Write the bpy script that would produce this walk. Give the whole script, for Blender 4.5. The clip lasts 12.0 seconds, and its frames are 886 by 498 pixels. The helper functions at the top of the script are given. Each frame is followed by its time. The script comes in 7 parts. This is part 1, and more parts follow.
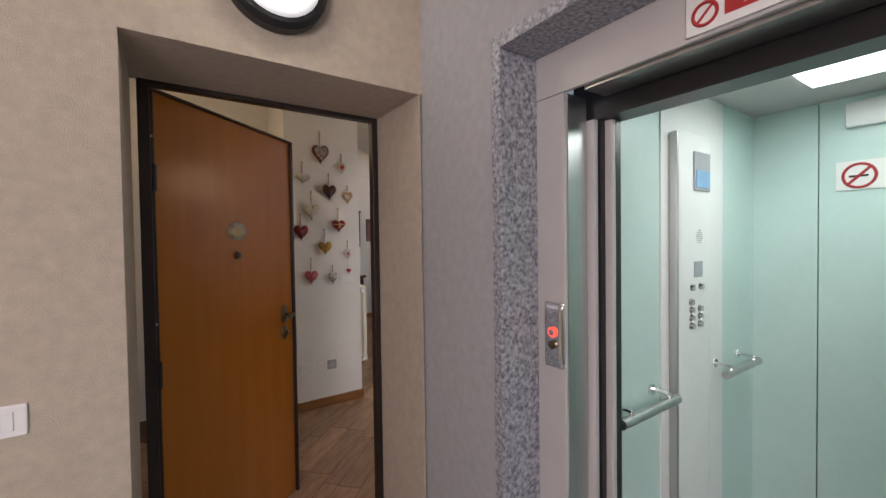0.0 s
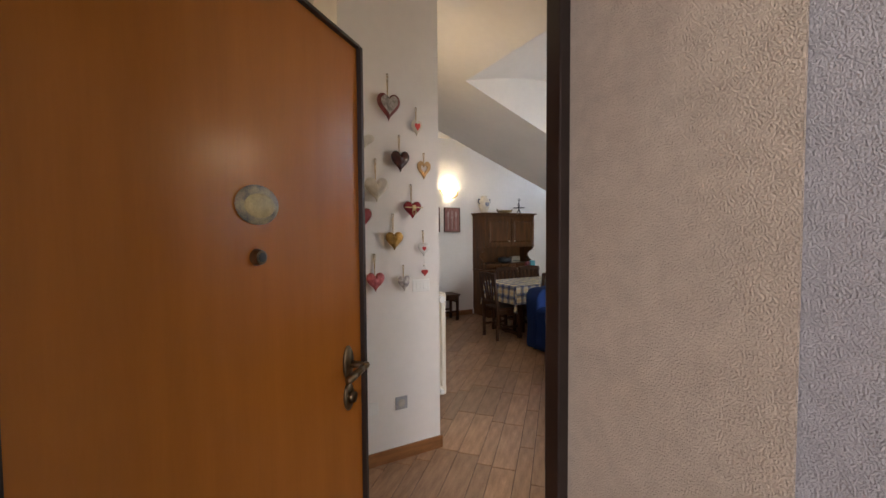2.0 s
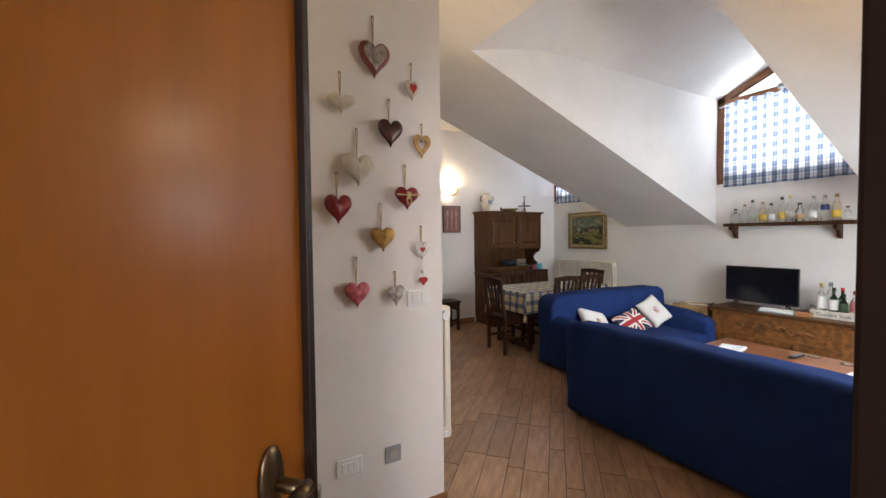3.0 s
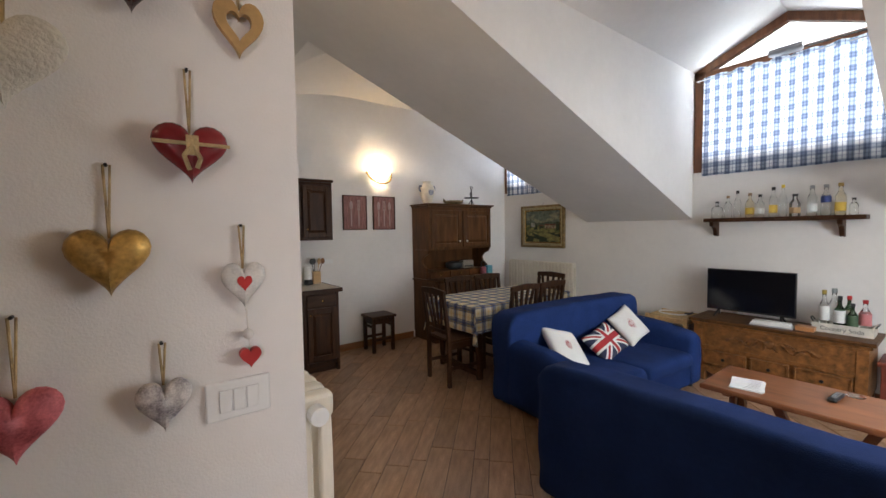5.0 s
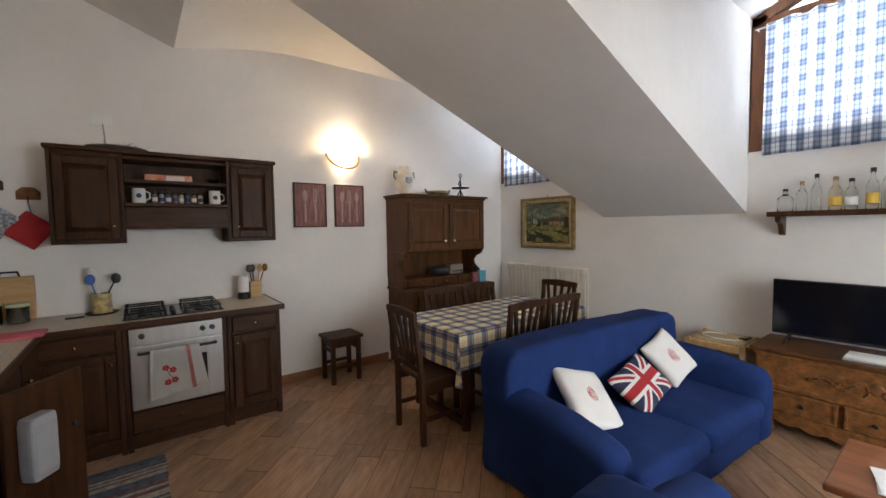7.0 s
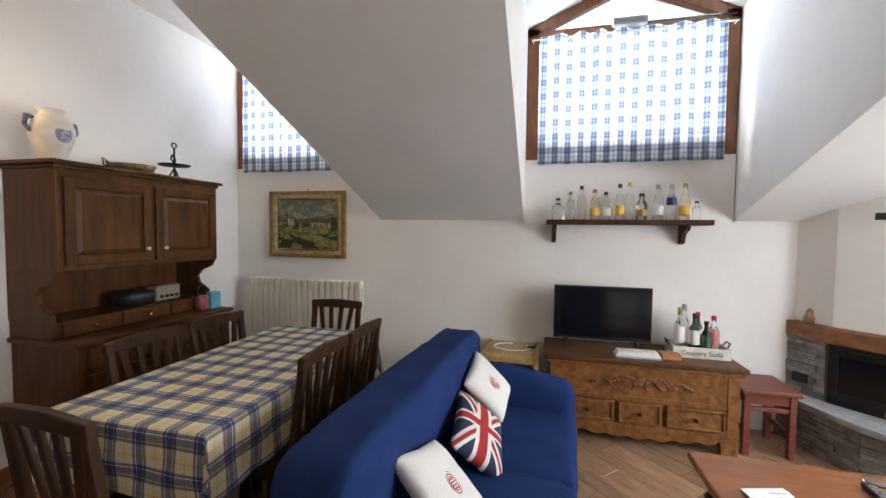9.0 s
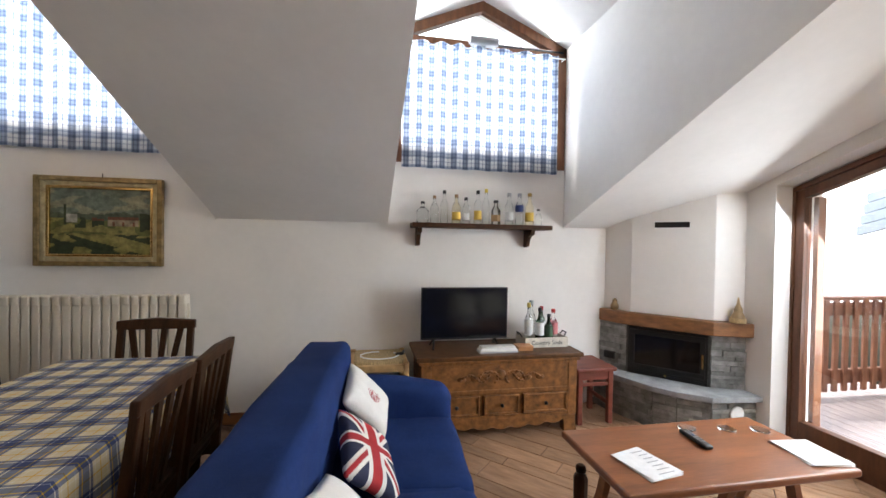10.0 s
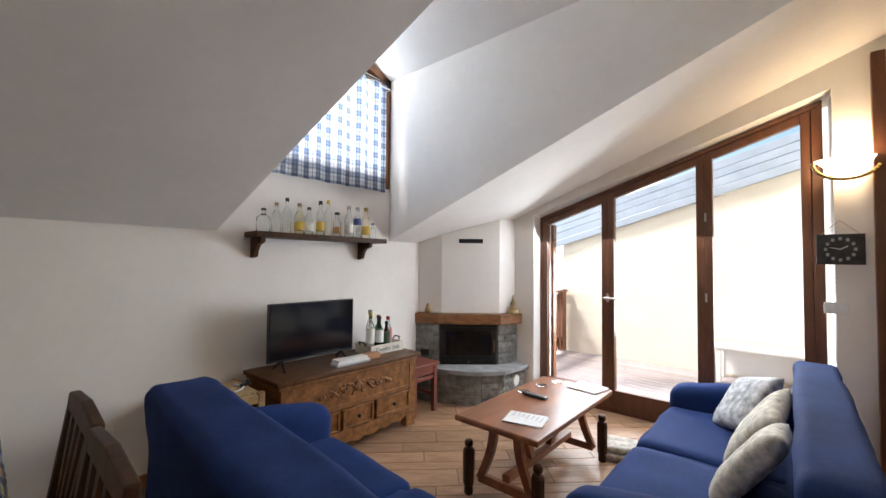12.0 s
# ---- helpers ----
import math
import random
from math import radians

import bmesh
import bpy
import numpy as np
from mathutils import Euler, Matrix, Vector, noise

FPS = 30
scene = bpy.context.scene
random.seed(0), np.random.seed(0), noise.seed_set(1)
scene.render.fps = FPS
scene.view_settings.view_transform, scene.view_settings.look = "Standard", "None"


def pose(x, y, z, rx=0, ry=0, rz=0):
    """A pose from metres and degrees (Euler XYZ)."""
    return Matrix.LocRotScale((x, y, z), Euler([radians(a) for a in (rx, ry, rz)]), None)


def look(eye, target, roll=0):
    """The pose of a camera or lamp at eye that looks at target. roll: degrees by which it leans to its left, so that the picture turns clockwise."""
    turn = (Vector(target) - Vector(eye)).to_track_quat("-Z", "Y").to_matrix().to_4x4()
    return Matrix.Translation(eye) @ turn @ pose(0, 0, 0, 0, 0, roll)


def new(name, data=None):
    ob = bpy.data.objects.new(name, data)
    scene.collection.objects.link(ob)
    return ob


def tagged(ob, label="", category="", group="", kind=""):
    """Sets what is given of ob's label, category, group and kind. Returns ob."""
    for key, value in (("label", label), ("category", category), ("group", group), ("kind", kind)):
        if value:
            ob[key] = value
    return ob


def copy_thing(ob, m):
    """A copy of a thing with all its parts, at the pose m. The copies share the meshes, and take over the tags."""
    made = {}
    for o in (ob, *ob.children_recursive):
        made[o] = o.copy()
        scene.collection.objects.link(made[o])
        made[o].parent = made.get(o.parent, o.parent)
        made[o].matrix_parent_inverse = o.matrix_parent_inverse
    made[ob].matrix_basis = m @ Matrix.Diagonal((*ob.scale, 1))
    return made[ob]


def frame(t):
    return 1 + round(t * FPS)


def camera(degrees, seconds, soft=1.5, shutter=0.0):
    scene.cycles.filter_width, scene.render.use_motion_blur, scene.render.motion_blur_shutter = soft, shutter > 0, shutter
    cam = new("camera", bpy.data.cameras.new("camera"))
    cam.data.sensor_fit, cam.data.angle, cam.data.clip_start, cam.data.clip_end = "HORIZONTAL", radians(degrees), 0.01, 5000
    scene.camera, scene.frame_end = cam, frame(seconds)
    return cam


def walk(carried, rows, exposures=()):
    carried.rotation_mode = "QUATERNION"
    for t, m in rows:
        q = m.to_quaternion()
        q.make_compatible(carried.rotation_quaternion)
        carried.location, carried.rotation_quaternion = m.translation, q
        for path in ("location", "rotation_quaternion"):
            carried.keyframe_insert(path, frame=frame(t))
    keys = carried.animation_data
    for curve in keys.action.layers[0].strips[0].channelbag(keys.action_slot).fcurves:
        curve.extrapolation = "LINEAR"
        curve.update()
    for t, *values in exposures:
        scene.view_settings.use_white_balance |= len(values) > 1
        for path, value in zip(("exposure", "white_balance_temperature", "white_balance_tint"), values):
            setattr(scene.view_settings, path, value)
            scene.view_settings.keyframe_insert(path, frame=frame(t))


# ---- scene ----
cam = camera(95.7, 12.0)
PATH = [
    (0, (0.818, 1.164, 1.499), (1.947, 2.814, 1.455), -0.8),
    (0.5, (0.846, 1.362, 1.492), (1.967, 3.018, 1.443), -0.8),
    (1, (0.921, 1.66, 1.483), (2.013, 3.335, 1.43), -0.9),
    (1.5, (0.966, 1.989, 1.491), (1.96, 3.724, 1.42), -0.7),
    (2, (1.023, 2.357, 1.492), (1.987, 4.107, 1.41), -0.4),
    (2.5, (1.143, 2.644, 1.47), (2.123, 4.386, 1.403), -0.7),
    (3, (1.295, 2.933, 1.457), (2.275, 4.675, 1.389), -0.6),
    (5, (2.025, 3.834, 1.49), (3.23, 5.428, 1.393), -0.8),
    (5.5, (2.207, 4.015, 1.507), (3.415, 5.606, 1.398), -0.8),
    (6, (2.4, 4.21, 1.48), (3.606, 5.801, 1.377), -0.8),
    (6.5, (2.608, 4.394, 1.495), (3.81, 5.989, 1.385), -0.9),
    (8.5, (3.299, 5.269, 1.427), (4.994, 6.328, 1.349), 0.0),
    (9, (3.408, 5.548, 1.468), (5.350, 6.022, 1.377), 0.6),
    (9.5, (3.477, 5.645, 1.395), (5.477, 5.675, 1.37), 0.8),
    (10, (3.56, 5.853, 1.407), (5.525, 5.48, 1.377), 1.0),
    (10.5, (3.643, 6.05, 1.382), (5.521, 5.36, 1.385), 0.9),
    (11, (3.684, 6.284, 1.385), (5.422, 5.294, 1.405), 1.0),
    (11.5, (3.79, 6.513, 1.383), (5.353, 5.267, 1.423), 0.9),
    (12, (3.913, 6.721, 1.358), (5.226, 5.214, 1.428), 0.6),
]
EXPOSURES = [(0.0, 0.15), (1.0, 0.3), (2.0, 0.6), (3.0, 0.85), (5.0, 0.5), (6.5, 0.6), (8.5, 1.0), (9.5, 0.9), (11.0, 0.9), (12.0, 0.8)]
walk(cam, [(t, look(eye, target, roll)) for t, eye, target, roll in PATH], EXPOSURES)

# ---- world and daylight ----
world = bpy.data.worlds.new("sky")
scene.world = world
world.use_nodes = True
wn = world.node_tree.nodes
sky = wn.new("ShaderNodeTexSky")
sky.sky_type = "NISHITA"
sky.sun_disc = False
sky.sun_elevation, sky.sun_rotation = radians(57), radians(56)
world.node_tree.links.new(sky.outputs["Color"], wn["Background"].inputs["Color"])
wn["Background"].inputs["Strength"].default_value = 0.15

sun = new("sun", bpy.data.lights.new("sun", "SUN"))
sun.data.energy, sun.data.angle, sun.data.color = 3.6, radians(10), (1.0, 0.95, 0.88)
sun.matrix_world = look((3.5, 2.4, 6.5), (0, 0, 0))


def area(name, eye, target, w, h, watts, colour=(1, 1, 1)):
    lamp = new(name, bpy.data.lights.new(name, "AREA"))
    lamp.data.shape, lamp.data.size, lamp.data.size_y = "RECTANGLE", w, h
    lamp.data.energy, lamp.data.color = watts, colour
    lamp.matrix_world = look(eye, target)
    return lamp


def bulb(name, at, watts, colour, r=0.04):
    lamp = new(name, bpy.data.lights.new(name, "POINT"))
    lamp.data.energy, lamp.data.color, lamp.data.shadow_soft_size = watts, colour, r
    lamp.location = at
    return lamp


DAY = (0.86, 0.93, 1.0)
WARM = (1.0, 0.74, 0.46)
area("daylight_balcony", (4.85, 2.50, 1.2), (4.85, 4.6, -0.8), 2.0, 1.8, 80, DAY)
area("daylight_dormer", (6.95, 4.92, 2.7), (5.0, 4.92, 2.2), 1.3, 1.0, 40, DAY)
area("daylight_dormer", (6.95, 7.74, 2.7), (5.0, 7.74, 2.2), 1.3, 1.0, 40, DAY)
area("lift_light", (2.9, 1.45, 2.10), (2.9, 1.45, 0), 0.55, 0.5, 4.5, (0.92, 1.0, 0.99))
# Fill lamp added inside the landing for an unseen source; no stair window here.
area("landing_fill", (-0.9, -0.35, 1.9), (1.2, 2.6, 1.2), 1.0, 1.0, 56, (1.0, 0.885, 0.91))
bulb("sconce_light", (4.53, 8.43, 2.27), 8, WARM)
bulb("sconce_light", (3.64, 3.11, 2.09), 8, WARM)
bulb("sconce_light", (2.42, 5.28, 2.31), 3.5, WARM)
bulb("corridor_light", (0.95, 4.6, 2.45), 4.2, WARM)
bulb("wall_lamp_light", (1.12, 2.47, 2.33), 2.5, (1.0, 0.9, 0.75))

# ---- geometry helpers ----


def M(name, colour, rough=0.6, metal=0.0, var=0.12, scale=6.0, bump=0.0, bscale=60.0, stretch=(1, 1, 1), spec=0.5,
      second=None, rand=0.0, coat=0.0, detail=4.0):
    """A procedural surface: base colour with variation at two scales, fine relief."""
    m = bpy.data.materials.new(name)
    m.use_nodes = True
    nt = m.node_tree
    n, l = nt.nodes, nt.links
    b = n["Principled BSDF"]
    b.inputs["Roughness"].default_value, b.inputs["Metallic"].default_value = rough, metal
    b.inputs["Specular IOR Level"].default_value = spec
    b.inputs["Coat Weight"].default_value = coat
    tc, mp = n.new("ShaderNodeTexCoord"), n.new("ShaderNodeMapping")
    mp.inputs["Scale"].default_value = stretch
    l.new(tc.outputs["Object"], mp.inputs["Vector"])
    nz, nf = n.new("ShaderNodeTexNoise"), n.new("ShaderNodeTexNoise")
    nz.inputs["Scale"].default_value, nf.inputs["Scale"].default_value = scale, scale * 9
    nz.inputs["Detail"].default_value = detail
    l.new(mp.outputs[0], nz.inputs["Vector"])
    l.new(mp.outputs[0], nf.inputs["Vector"])
    ad = n.new("ShaderNodeMath")
    ad.operation = "MULTIPLY_ADD"
    ad.inputs[1].default_value = 0.35
    l.new(nf.outputs["Fac"], ad.inputs[0])
    l.new(nz.outputs["Fac"], ad.inputs[2])
    rp = n.new("ShaderNodeValToRGB")
    c2 = second or [c * (1 - 2 * var) for c in colour]
    c1 = [min(1, c * (1 + var)) for c in colour]
    rp.color_ramp.elements[0].position, rp.color_ramp.elements[1].position = 0.42, 0.92
    rp.color_ramp.elements[0].color, rp.color_ramp.elements[1].color = (*c2, 1), (*c1, 1)
    l.new(ad.outputs[0], rp.inputs["Fac"])
    out = rp.outputs["Color"]
    if rand:
        oi, hs, mr = n.new("ShaderNodeObjectInfo"), n.new("ShaderNodeHueSaturation"), n.new("ShaderNodeMapRange")
        mr.inputs["To Min"].default_value, mr.inputs["To Max"].default_value = 1 - rand, 1 + rand
        l.new(oi.outputs["Random"], mr.inputs["Value"])
        l.new(mr.outputs[0], hs.inputs["Value"])
        l.new(out, hs.inputs["Color"])
        out = hs.outputs["Color"]
    l.new(out, b.inputs["Base Color"])
    if bump:
        nb, bp = n.new("ShaderNodeTexNoise"), n.new("ShaderNodeBump")
        nb.inputs["Scale"].default_value, nb.inputs["Detail"].default_value = bscale, 3
        bp.inputs["Strength"].default_value, bp.inputs["Distance"].default_value = bump, 0.01
        l.new(mp.outputs[0], nb.inputs["Vector"])
        l.new(nb.outputs["Fac"], bp.inputs["Height"])
        l.new(bp.outputs[0], b.inputs["Normal"])
    return m


def glow(name, colour, strength):
    m = M(name, colour, 0.4)
    b = m.node_tree.nodes["Principled BSDF"]
    b.inputs["Emission Color"].default_value, b.inputs["Emission Strength"].default_value = (*colour, 1), strength
    return m


def glassy(name, colour, rough=0.02, alpha=None):
    m = bpy.data.materials.new(name)
    m.use_nodes = True
    b = m.node_tree.nodes["Principled BSDF"]
    b.inputs["Base Color"].default_value = (*colour, 1)
    b.inputs["Roughness"].default_value, b.inputs["Transmission Weight"].default_value = rough, 1.0
    b.inputs["IOR"].default_value = 1.45
    return m


def pane_glass(name):
    """Thin window glass: clear, with a faint reflection."""
    m = bpy.data.materials.new(name)
    m.use_nodes = True
    n, l = m.node_tree.nodes, m.node_tree.links
    mix, tr, gl, lw = n.new("ShaderNodeMixShader"), n.new("ShaderNodeBsdfTransparent"), n.new("ShaderNodeBsdfGlossy"), n.new("ShaderNodeFresnel")
    gl.inputs["Roughness"].default_value = 0.02
    l.new(lw.outputs[0], mix.inputs[0])
    l.new(tr.outputs[0], mix.inputs[1])
    l.new(gl.outputs[0], mix.inputs[2])
    l.new(mix.outputs[0], n["Material Output"].inputs["Surface"])
    return m


def plaid(name, base, bands_u, bands_v, period, rough=0.9, thin=0.0, blend="MIX"):
    """Woven check: bands across u and v, (start, end, colour) in parts of the period; read from the cloth's own UV in metres."""
    m = bpy.data.materials.new(name)
    m.use_nodes = True
    n, l = m.node_tree.nodes, m.node_tree.links
    b = n["Principled BSDF"]
    b.inputs["Roughness"].default_value = rough
    b.inputs["Specular IOR Level"].default_value = 0.2
    uv, sep = n.new("ShaderNodeUVMap"), n.new("ShaderNodeSeparateXYZ")
    l.new(uv.outputs[0], sep.inputs[0])
    outs = []
    for ax, bands in (("X", bands_u), ("Y", bands_v)):
        d, f, r = n.new("ShaderNodeMath"), n.new("ShaderNodeMath"), n.new("ShaderNodeValToRGB")
        d.operation, f.operation = "DIVIDE", "FRACT"
        d.inputs[1].default_value = period
        l.new(sep.outputs[ax], d.inputs[0])
        l.new(d.outputs[0], f.inputs[0])
        l.new(f.outputs[0], r.inputs[0])
        r.color_ramp.interpolation = "CONSTANT"
        e = r.color_ramp.elements
        e[0].color = (*base, 1)
        e[1].position, e[1].color = 0.999, (*base, 1)
        ends = {s for s, t, c in bands}
        for s, t, c in bands:
            e.new(s).color = (*c, 1)
            if t not in ends:
                e.new(t).color = (*base, 1)
        outs.append(r.outputs["Color"])
    mix = n.new("ShaderNodeMix")
    mix.data_type, mix.blend_type = "RGBA", blend
    mix.inputs["Factor"].default_value = 1.0 if blend == "MULTIPLY" else 0.5
    l.new(outs[0], mix.inputs["A"])
    l.new(outs[1], mix.inputs["B"])
    nz, bp = n.new("ShaderNodeTexNoise"), n.new("ShaderNodeBump")
    nz.inputs["Scale"].default_value = 400
    bp.inputs["Strength"].default_value = 0.15
    l.new(uv.outputs[0], nz.inputs["Vector"])
    l.new(nz.outputs["Fac"], bp.inputs["Height"])
    l.new(bp.outputs[0], b.inputs["Normal"])
    l.new(mix.outputs["Result"], b.inputs["Base Color"])
    if thin:
        tl, ms = n.new("ShaderNodeBsdfTranslucent"), n.new("ShaderNodeMixShader")
        ms.inputs[0].default_value = thin
        l.new(mix.outputs["Result"], tl.inputs["Color"])
        l.new(b.outputs[0], ms.inputs[1])
        l.new(tl.outputs[0], ms.inputs[2])
        l.new(ms.outputs[0], n["Material Output"].inputs["Surface"])
    return m


def B():
    return bmesh.new()


def box(bm, x0, x1, y0, y1, z0, z1, m=None):
    r = bmesh.ops.create_cube(bm, size=1)["verts"]
    for v in r:
        v.co = Vector((x0 + (v.co.x + 0.5) * (x1 - x0), y0 + (v.co.y + 0.5) * (y1 - y0), z0 + (v.co.z + 0.5) * (z1 - z0)))
        if m:
            v.co = m @ v.co
    return bm


def rod(bm, p, q, r0, r1=None, seg=12):
    p, q = Vector(p), Vector(q)
    r1 = r0 if r1 is None else r1
    d = q - p
    vs = bmesh.ops.create_cone(bm, cap_ends=True, segments=seg, radius1=r0, radius2=r1, depth=d.length)["verts"]
    mt = Matrix.Translation((p + q) / 2) @ d.to_track_quat("Z", "Y").to_matrix().to_4x4()
    for v in vs:
        v.co = mt @ v.co
    return bm


def ball(bm, c, r, sx=1, sy=1, sz=1, u=14, w=9):
    for v in bmesh.ops.create_uvsphere(bm, u_segments=u, v_segments=w, radius=r)["verts"]:
        v.co = Vector((c[0] + v.co.x * sx, c[1] + v.co.y * sy, c[2] + v.co.z * sz))
    return bm


def lathe(bm, prof, c=(0, 0, 0), seg=20):
    rings = []
    for r, z in prof:
        rings.append([bm.verts.new((c[0] + r * math.cos(2 * math.pi * i / seg), c[1] + r * math.sin(2 * math.pi * i / seg), c[2] + z)) for i in range(seg)])
    for a, b in zip(rings, rings[1:]):
        for i in range(seg):
            bm.faces.new((a[i], a[(i + 1) % seg], b[(i + 1) % seg], b[i]))
    bm.faces.new(list(reversed(rings[0])))
    bm.faces.new(rings[-1])
    return bm


def slab(bm, pts, off):
    """A flat outline pts (3D) pushed by the vector off into a solid."""
    off = Vector(off)
    a = [bm.verts.new(p) for p in pts]
    b = [bm.verts.new(Vector(p) + off) for p in pts]
    bm.faces.new(a)
    bm.faces.new(list(reversed(b)))
    for i in range(len(pts)):
        j = (i + 1) % len(pts)
        bm.faces.new((a[j], a[i], b[i], b[j]))
    return bm


def tube(bm, pts, r, seg=8):
    for a, b in zip(pts, pts[1:]):
        rod(bm, a, b, r, r, seg)
    for p in pts[1:-1]:
        ball(bm, p, r, u=seg, w=5)
    return bm


def rbox(bm, x0, x1, y0, y1, z0, z1, r=0.05, cuts=7, wob=0.0, seed=0.0, puff=0.0):
    """A soft upholstered block: rounded edges, slight unevenness."""
    lo, hi = Vector((x0, y0, z0)), Vector((x1, y1, z1))
    c, h = (lo + hi) / 2, (hi - lo) / 2
    r = min(r, h.x * 0.98, h.y * 0.98, h.z * 0.98)
    tb = bmesh.new()
    bmesh.ops.create_cube(tb, size=2)
    bmesh.ops.subdivide_edges(tb, edges=tb.edges[:], cuts=cuts, use_grid_fill=True)
    ins = h - Vector((r, r, r))
    for v in tb.verts:
        g = Vector([math.copysign(abs(a) ** 0.6, a) for a in v.co])
        p = Vector((g.x * h.x, g.y * h.y, g.z * h.z))
        q = Vector((max(-ins.x, min(ins.x, p.x)), max(-ins.y, min(ins.y, p.y)), max(-ins.z, min(ins.z, p.z))))
        d = p - q
        if d.length > 1e-6:
            p = q + d.normalized() * r
        if puff:
            p.z += puff * (1 - (p.x / h.x) ** 2) * (1 - (p.y / h.y) ** 2) * (1 if p.z > 0 else -1)
        p += c
        if wob:
            p += noise.noise_vector(p * 5 + Vector((seed, seed, 0))) * wob + noise.noise_vector(p * 14 + Vector((0, seed, seed))) * wob * 0.35
        v.co = p
    me = bpy.data.meshes.new("t")
    tb.to_mesh(me)
    tb.free()
    bm.from_mesh(me)
    bpy.data.meshes.remove(me)
    return bm


def heart_outline(w, h, n=36):
    pts = []
    for i in range(n):
        t = 2 * math.pi * i / n
        x = 16 * math.sin(t) ** 3
        y = 13 * math.cos(t) - 5 * math.cos(2 * t) - 2 * math.cos(3 * t) - math.cos(4 * t)
        pts.append((x / 32 * w, (y + 2.5) / 29 * h))
    return pts


def part(name, bm, material, parent=None, label="", bevel=0.0, smooth=False, mats=()):
    bmesh.ops.recalc_face_normals(bm, faces=bm.faces)
    me = bpy.data.meshes.new(name)
    bm.to_mesh(me)
    bm.free()
    for mm in ([material, *mats]):
        me.materials.append(mm)
    if smooth:
        for p in me.polygons:
            p.use_smooth = True
    ob = new(name, me)
    if parent:
        ob.parent = parent
    if bevel:
        md = ob.modifiers.new("bevel", "BEVEL")
        md.width, md.segments, md.limit_method = bevel, 2, "ANGLE"
    if label:
        ob["label"] = label
    return ob


def root(name, label, category, at=(0, 0, 0), turn=0.0, group=""):
    ob = new(name)
    ob.empty_display_size = 0.1
    ob.matrix_world = pose(*at, 0, 0, turn)
    return tagged(ob, label, category, group)


def structure(name, bm, material, label, category, bevel=0.0, smooth=False):
    return tagged(part(name, bm, material, None, "", bevel, smooth), label, category, "", "structure")


def letters(name, text, size, material, parent, m, depth=0.0015, label=""):
    cu = bpy.data.curves.new(name, "FONT")
    cu.body, cu.size, cu.extrude, cu.align_x, cu.align_y = text, size, depth, "CENTER", "CENTER"
    tmp = bpy.data.objects.new("tmp_text", cu)
    scene.collection.objects.link(tmp)
    me = bpy.data.meshes.new_from_object(tmp.evaluated_get(bpy.context.evaluated_depsgraph_get()))
    bpy.data.objects.remove(tmp)
    me.materials.clear()
    me.materials.append(material)
    ob = new(name, me)
    ob.parent = parent
    ob.matrix_basis = m
    if label:
        ob["label"] = label
    return ob


# ---- materials ----
plaster = M("white_wall_paint", (0.80, 0.772, 0.740), 0.85, var=0.03, scale=2, bump=0.12, bscale=220)
stucco = M("beige_rough_plaster", (0.60, 0.52, 0.42), 0.95, var=0.06, scale=30, bump=0.75, bscale=330)
stucco_grey = M("grey_rough_plaster", (0.48, 0.48, 0.50), 0.95, var=0.06, scale=30, bump=0.75, bscale=330)
granite = M("grey_granite", (0.42, 0.43, 0.47), 0.35, var=0.3, scale=85, second=(0.03, 0.03, 0.045), detail=8)
steel = M("brushed_steel", (0.55, 0.55, 0.54), 0.32, 1.0, var=0.06, scale=30, stretch=(1, 1, 0.05))
chrome = M("chrome", (0.75, 0.75, 0.75), 0.12, 1.0, var=0.02)
lift_grey = M("grey_lift_paint", (0.50, 0.48, 0.47), 0.5, var=0.03)
mint = M("mint_laminate", (0.55, 0.70, 0.66), 0.35, var=0.03, scale=3)
white_plastic = M("white_plastic", (0.80, 0.80, 0.78), 0.4, var=0.02)
grey_plastic = M("grey_plastic", (0.35, 0.36, 0.38), 0.45, var=0.05)
black = M("black_plastic", (0.012, 0.012, 0.013), 0.35, var=0.1)
iron = M("black_iron", (0.02, 0.02, 0.02), 0.5, 0.6, var=0.2)
door_frame_mat = M("dark_metal_frame", (0.022, 0.014, 0.011), 0.45, var=0.2)
door_wood = M("honey_door_veneer", (0.42, 0.148, 0.022), 0.26, var=0.05, scale=3, stretch=(6, 6, 0.5), spec=0.4)
# Window timber with backlit shade put in its colour; the dark trim shares it.
shaded_dark_timber = M("shaded_window_timber", (0.125, 0.046, 0.020), 0.42, var=0.22, scale=5, stretch=(5, 5, 0.8), bump=0.05, bscale=40)
honey = M("window_timber", (0.20, 0.075, 0.028), 0.42, var=0.22, scale=5, stretch=(5, 5, 0.8), bump=0.05, bscale=40)
walnut = M("dark_walnut", (0.058, 0.023, 0.009), 0.46, spec=0.2, var=0.3, scale=6, stretch=(5, 5, 0.7), bump=0.08, bscale=50)
walnut_x = M("dark_walnut_level", (0.062, 0.025, 0.010), 0.46, spec=0.2, var=0.3, scale=6, stretch=(0.7, 5, 5), bump=0.08, bscale=50)
chair_wood = M("dark_chair_wood", (0.052, 0.021, 0.008), 0.5, spec=0.25, var=0.3, scale=6, stretch=(4, 4, 0.8), bump=0.08, bscale=50)
oak = M("brown_oak", (0.225, 0.094, 0.029), 0.44, spec=0.3, var=0.3, scale=5, stretch=(5, 0.6, 5), bump=0.15, bscale=50)
oak_x = M("brown_oak_panel", (0.098, 0.041, 0.014), 0.42, spec=0.22, var=0.25, scale=5, stretch=(4, 4, 0.6), bump=0.1, bscale=50)
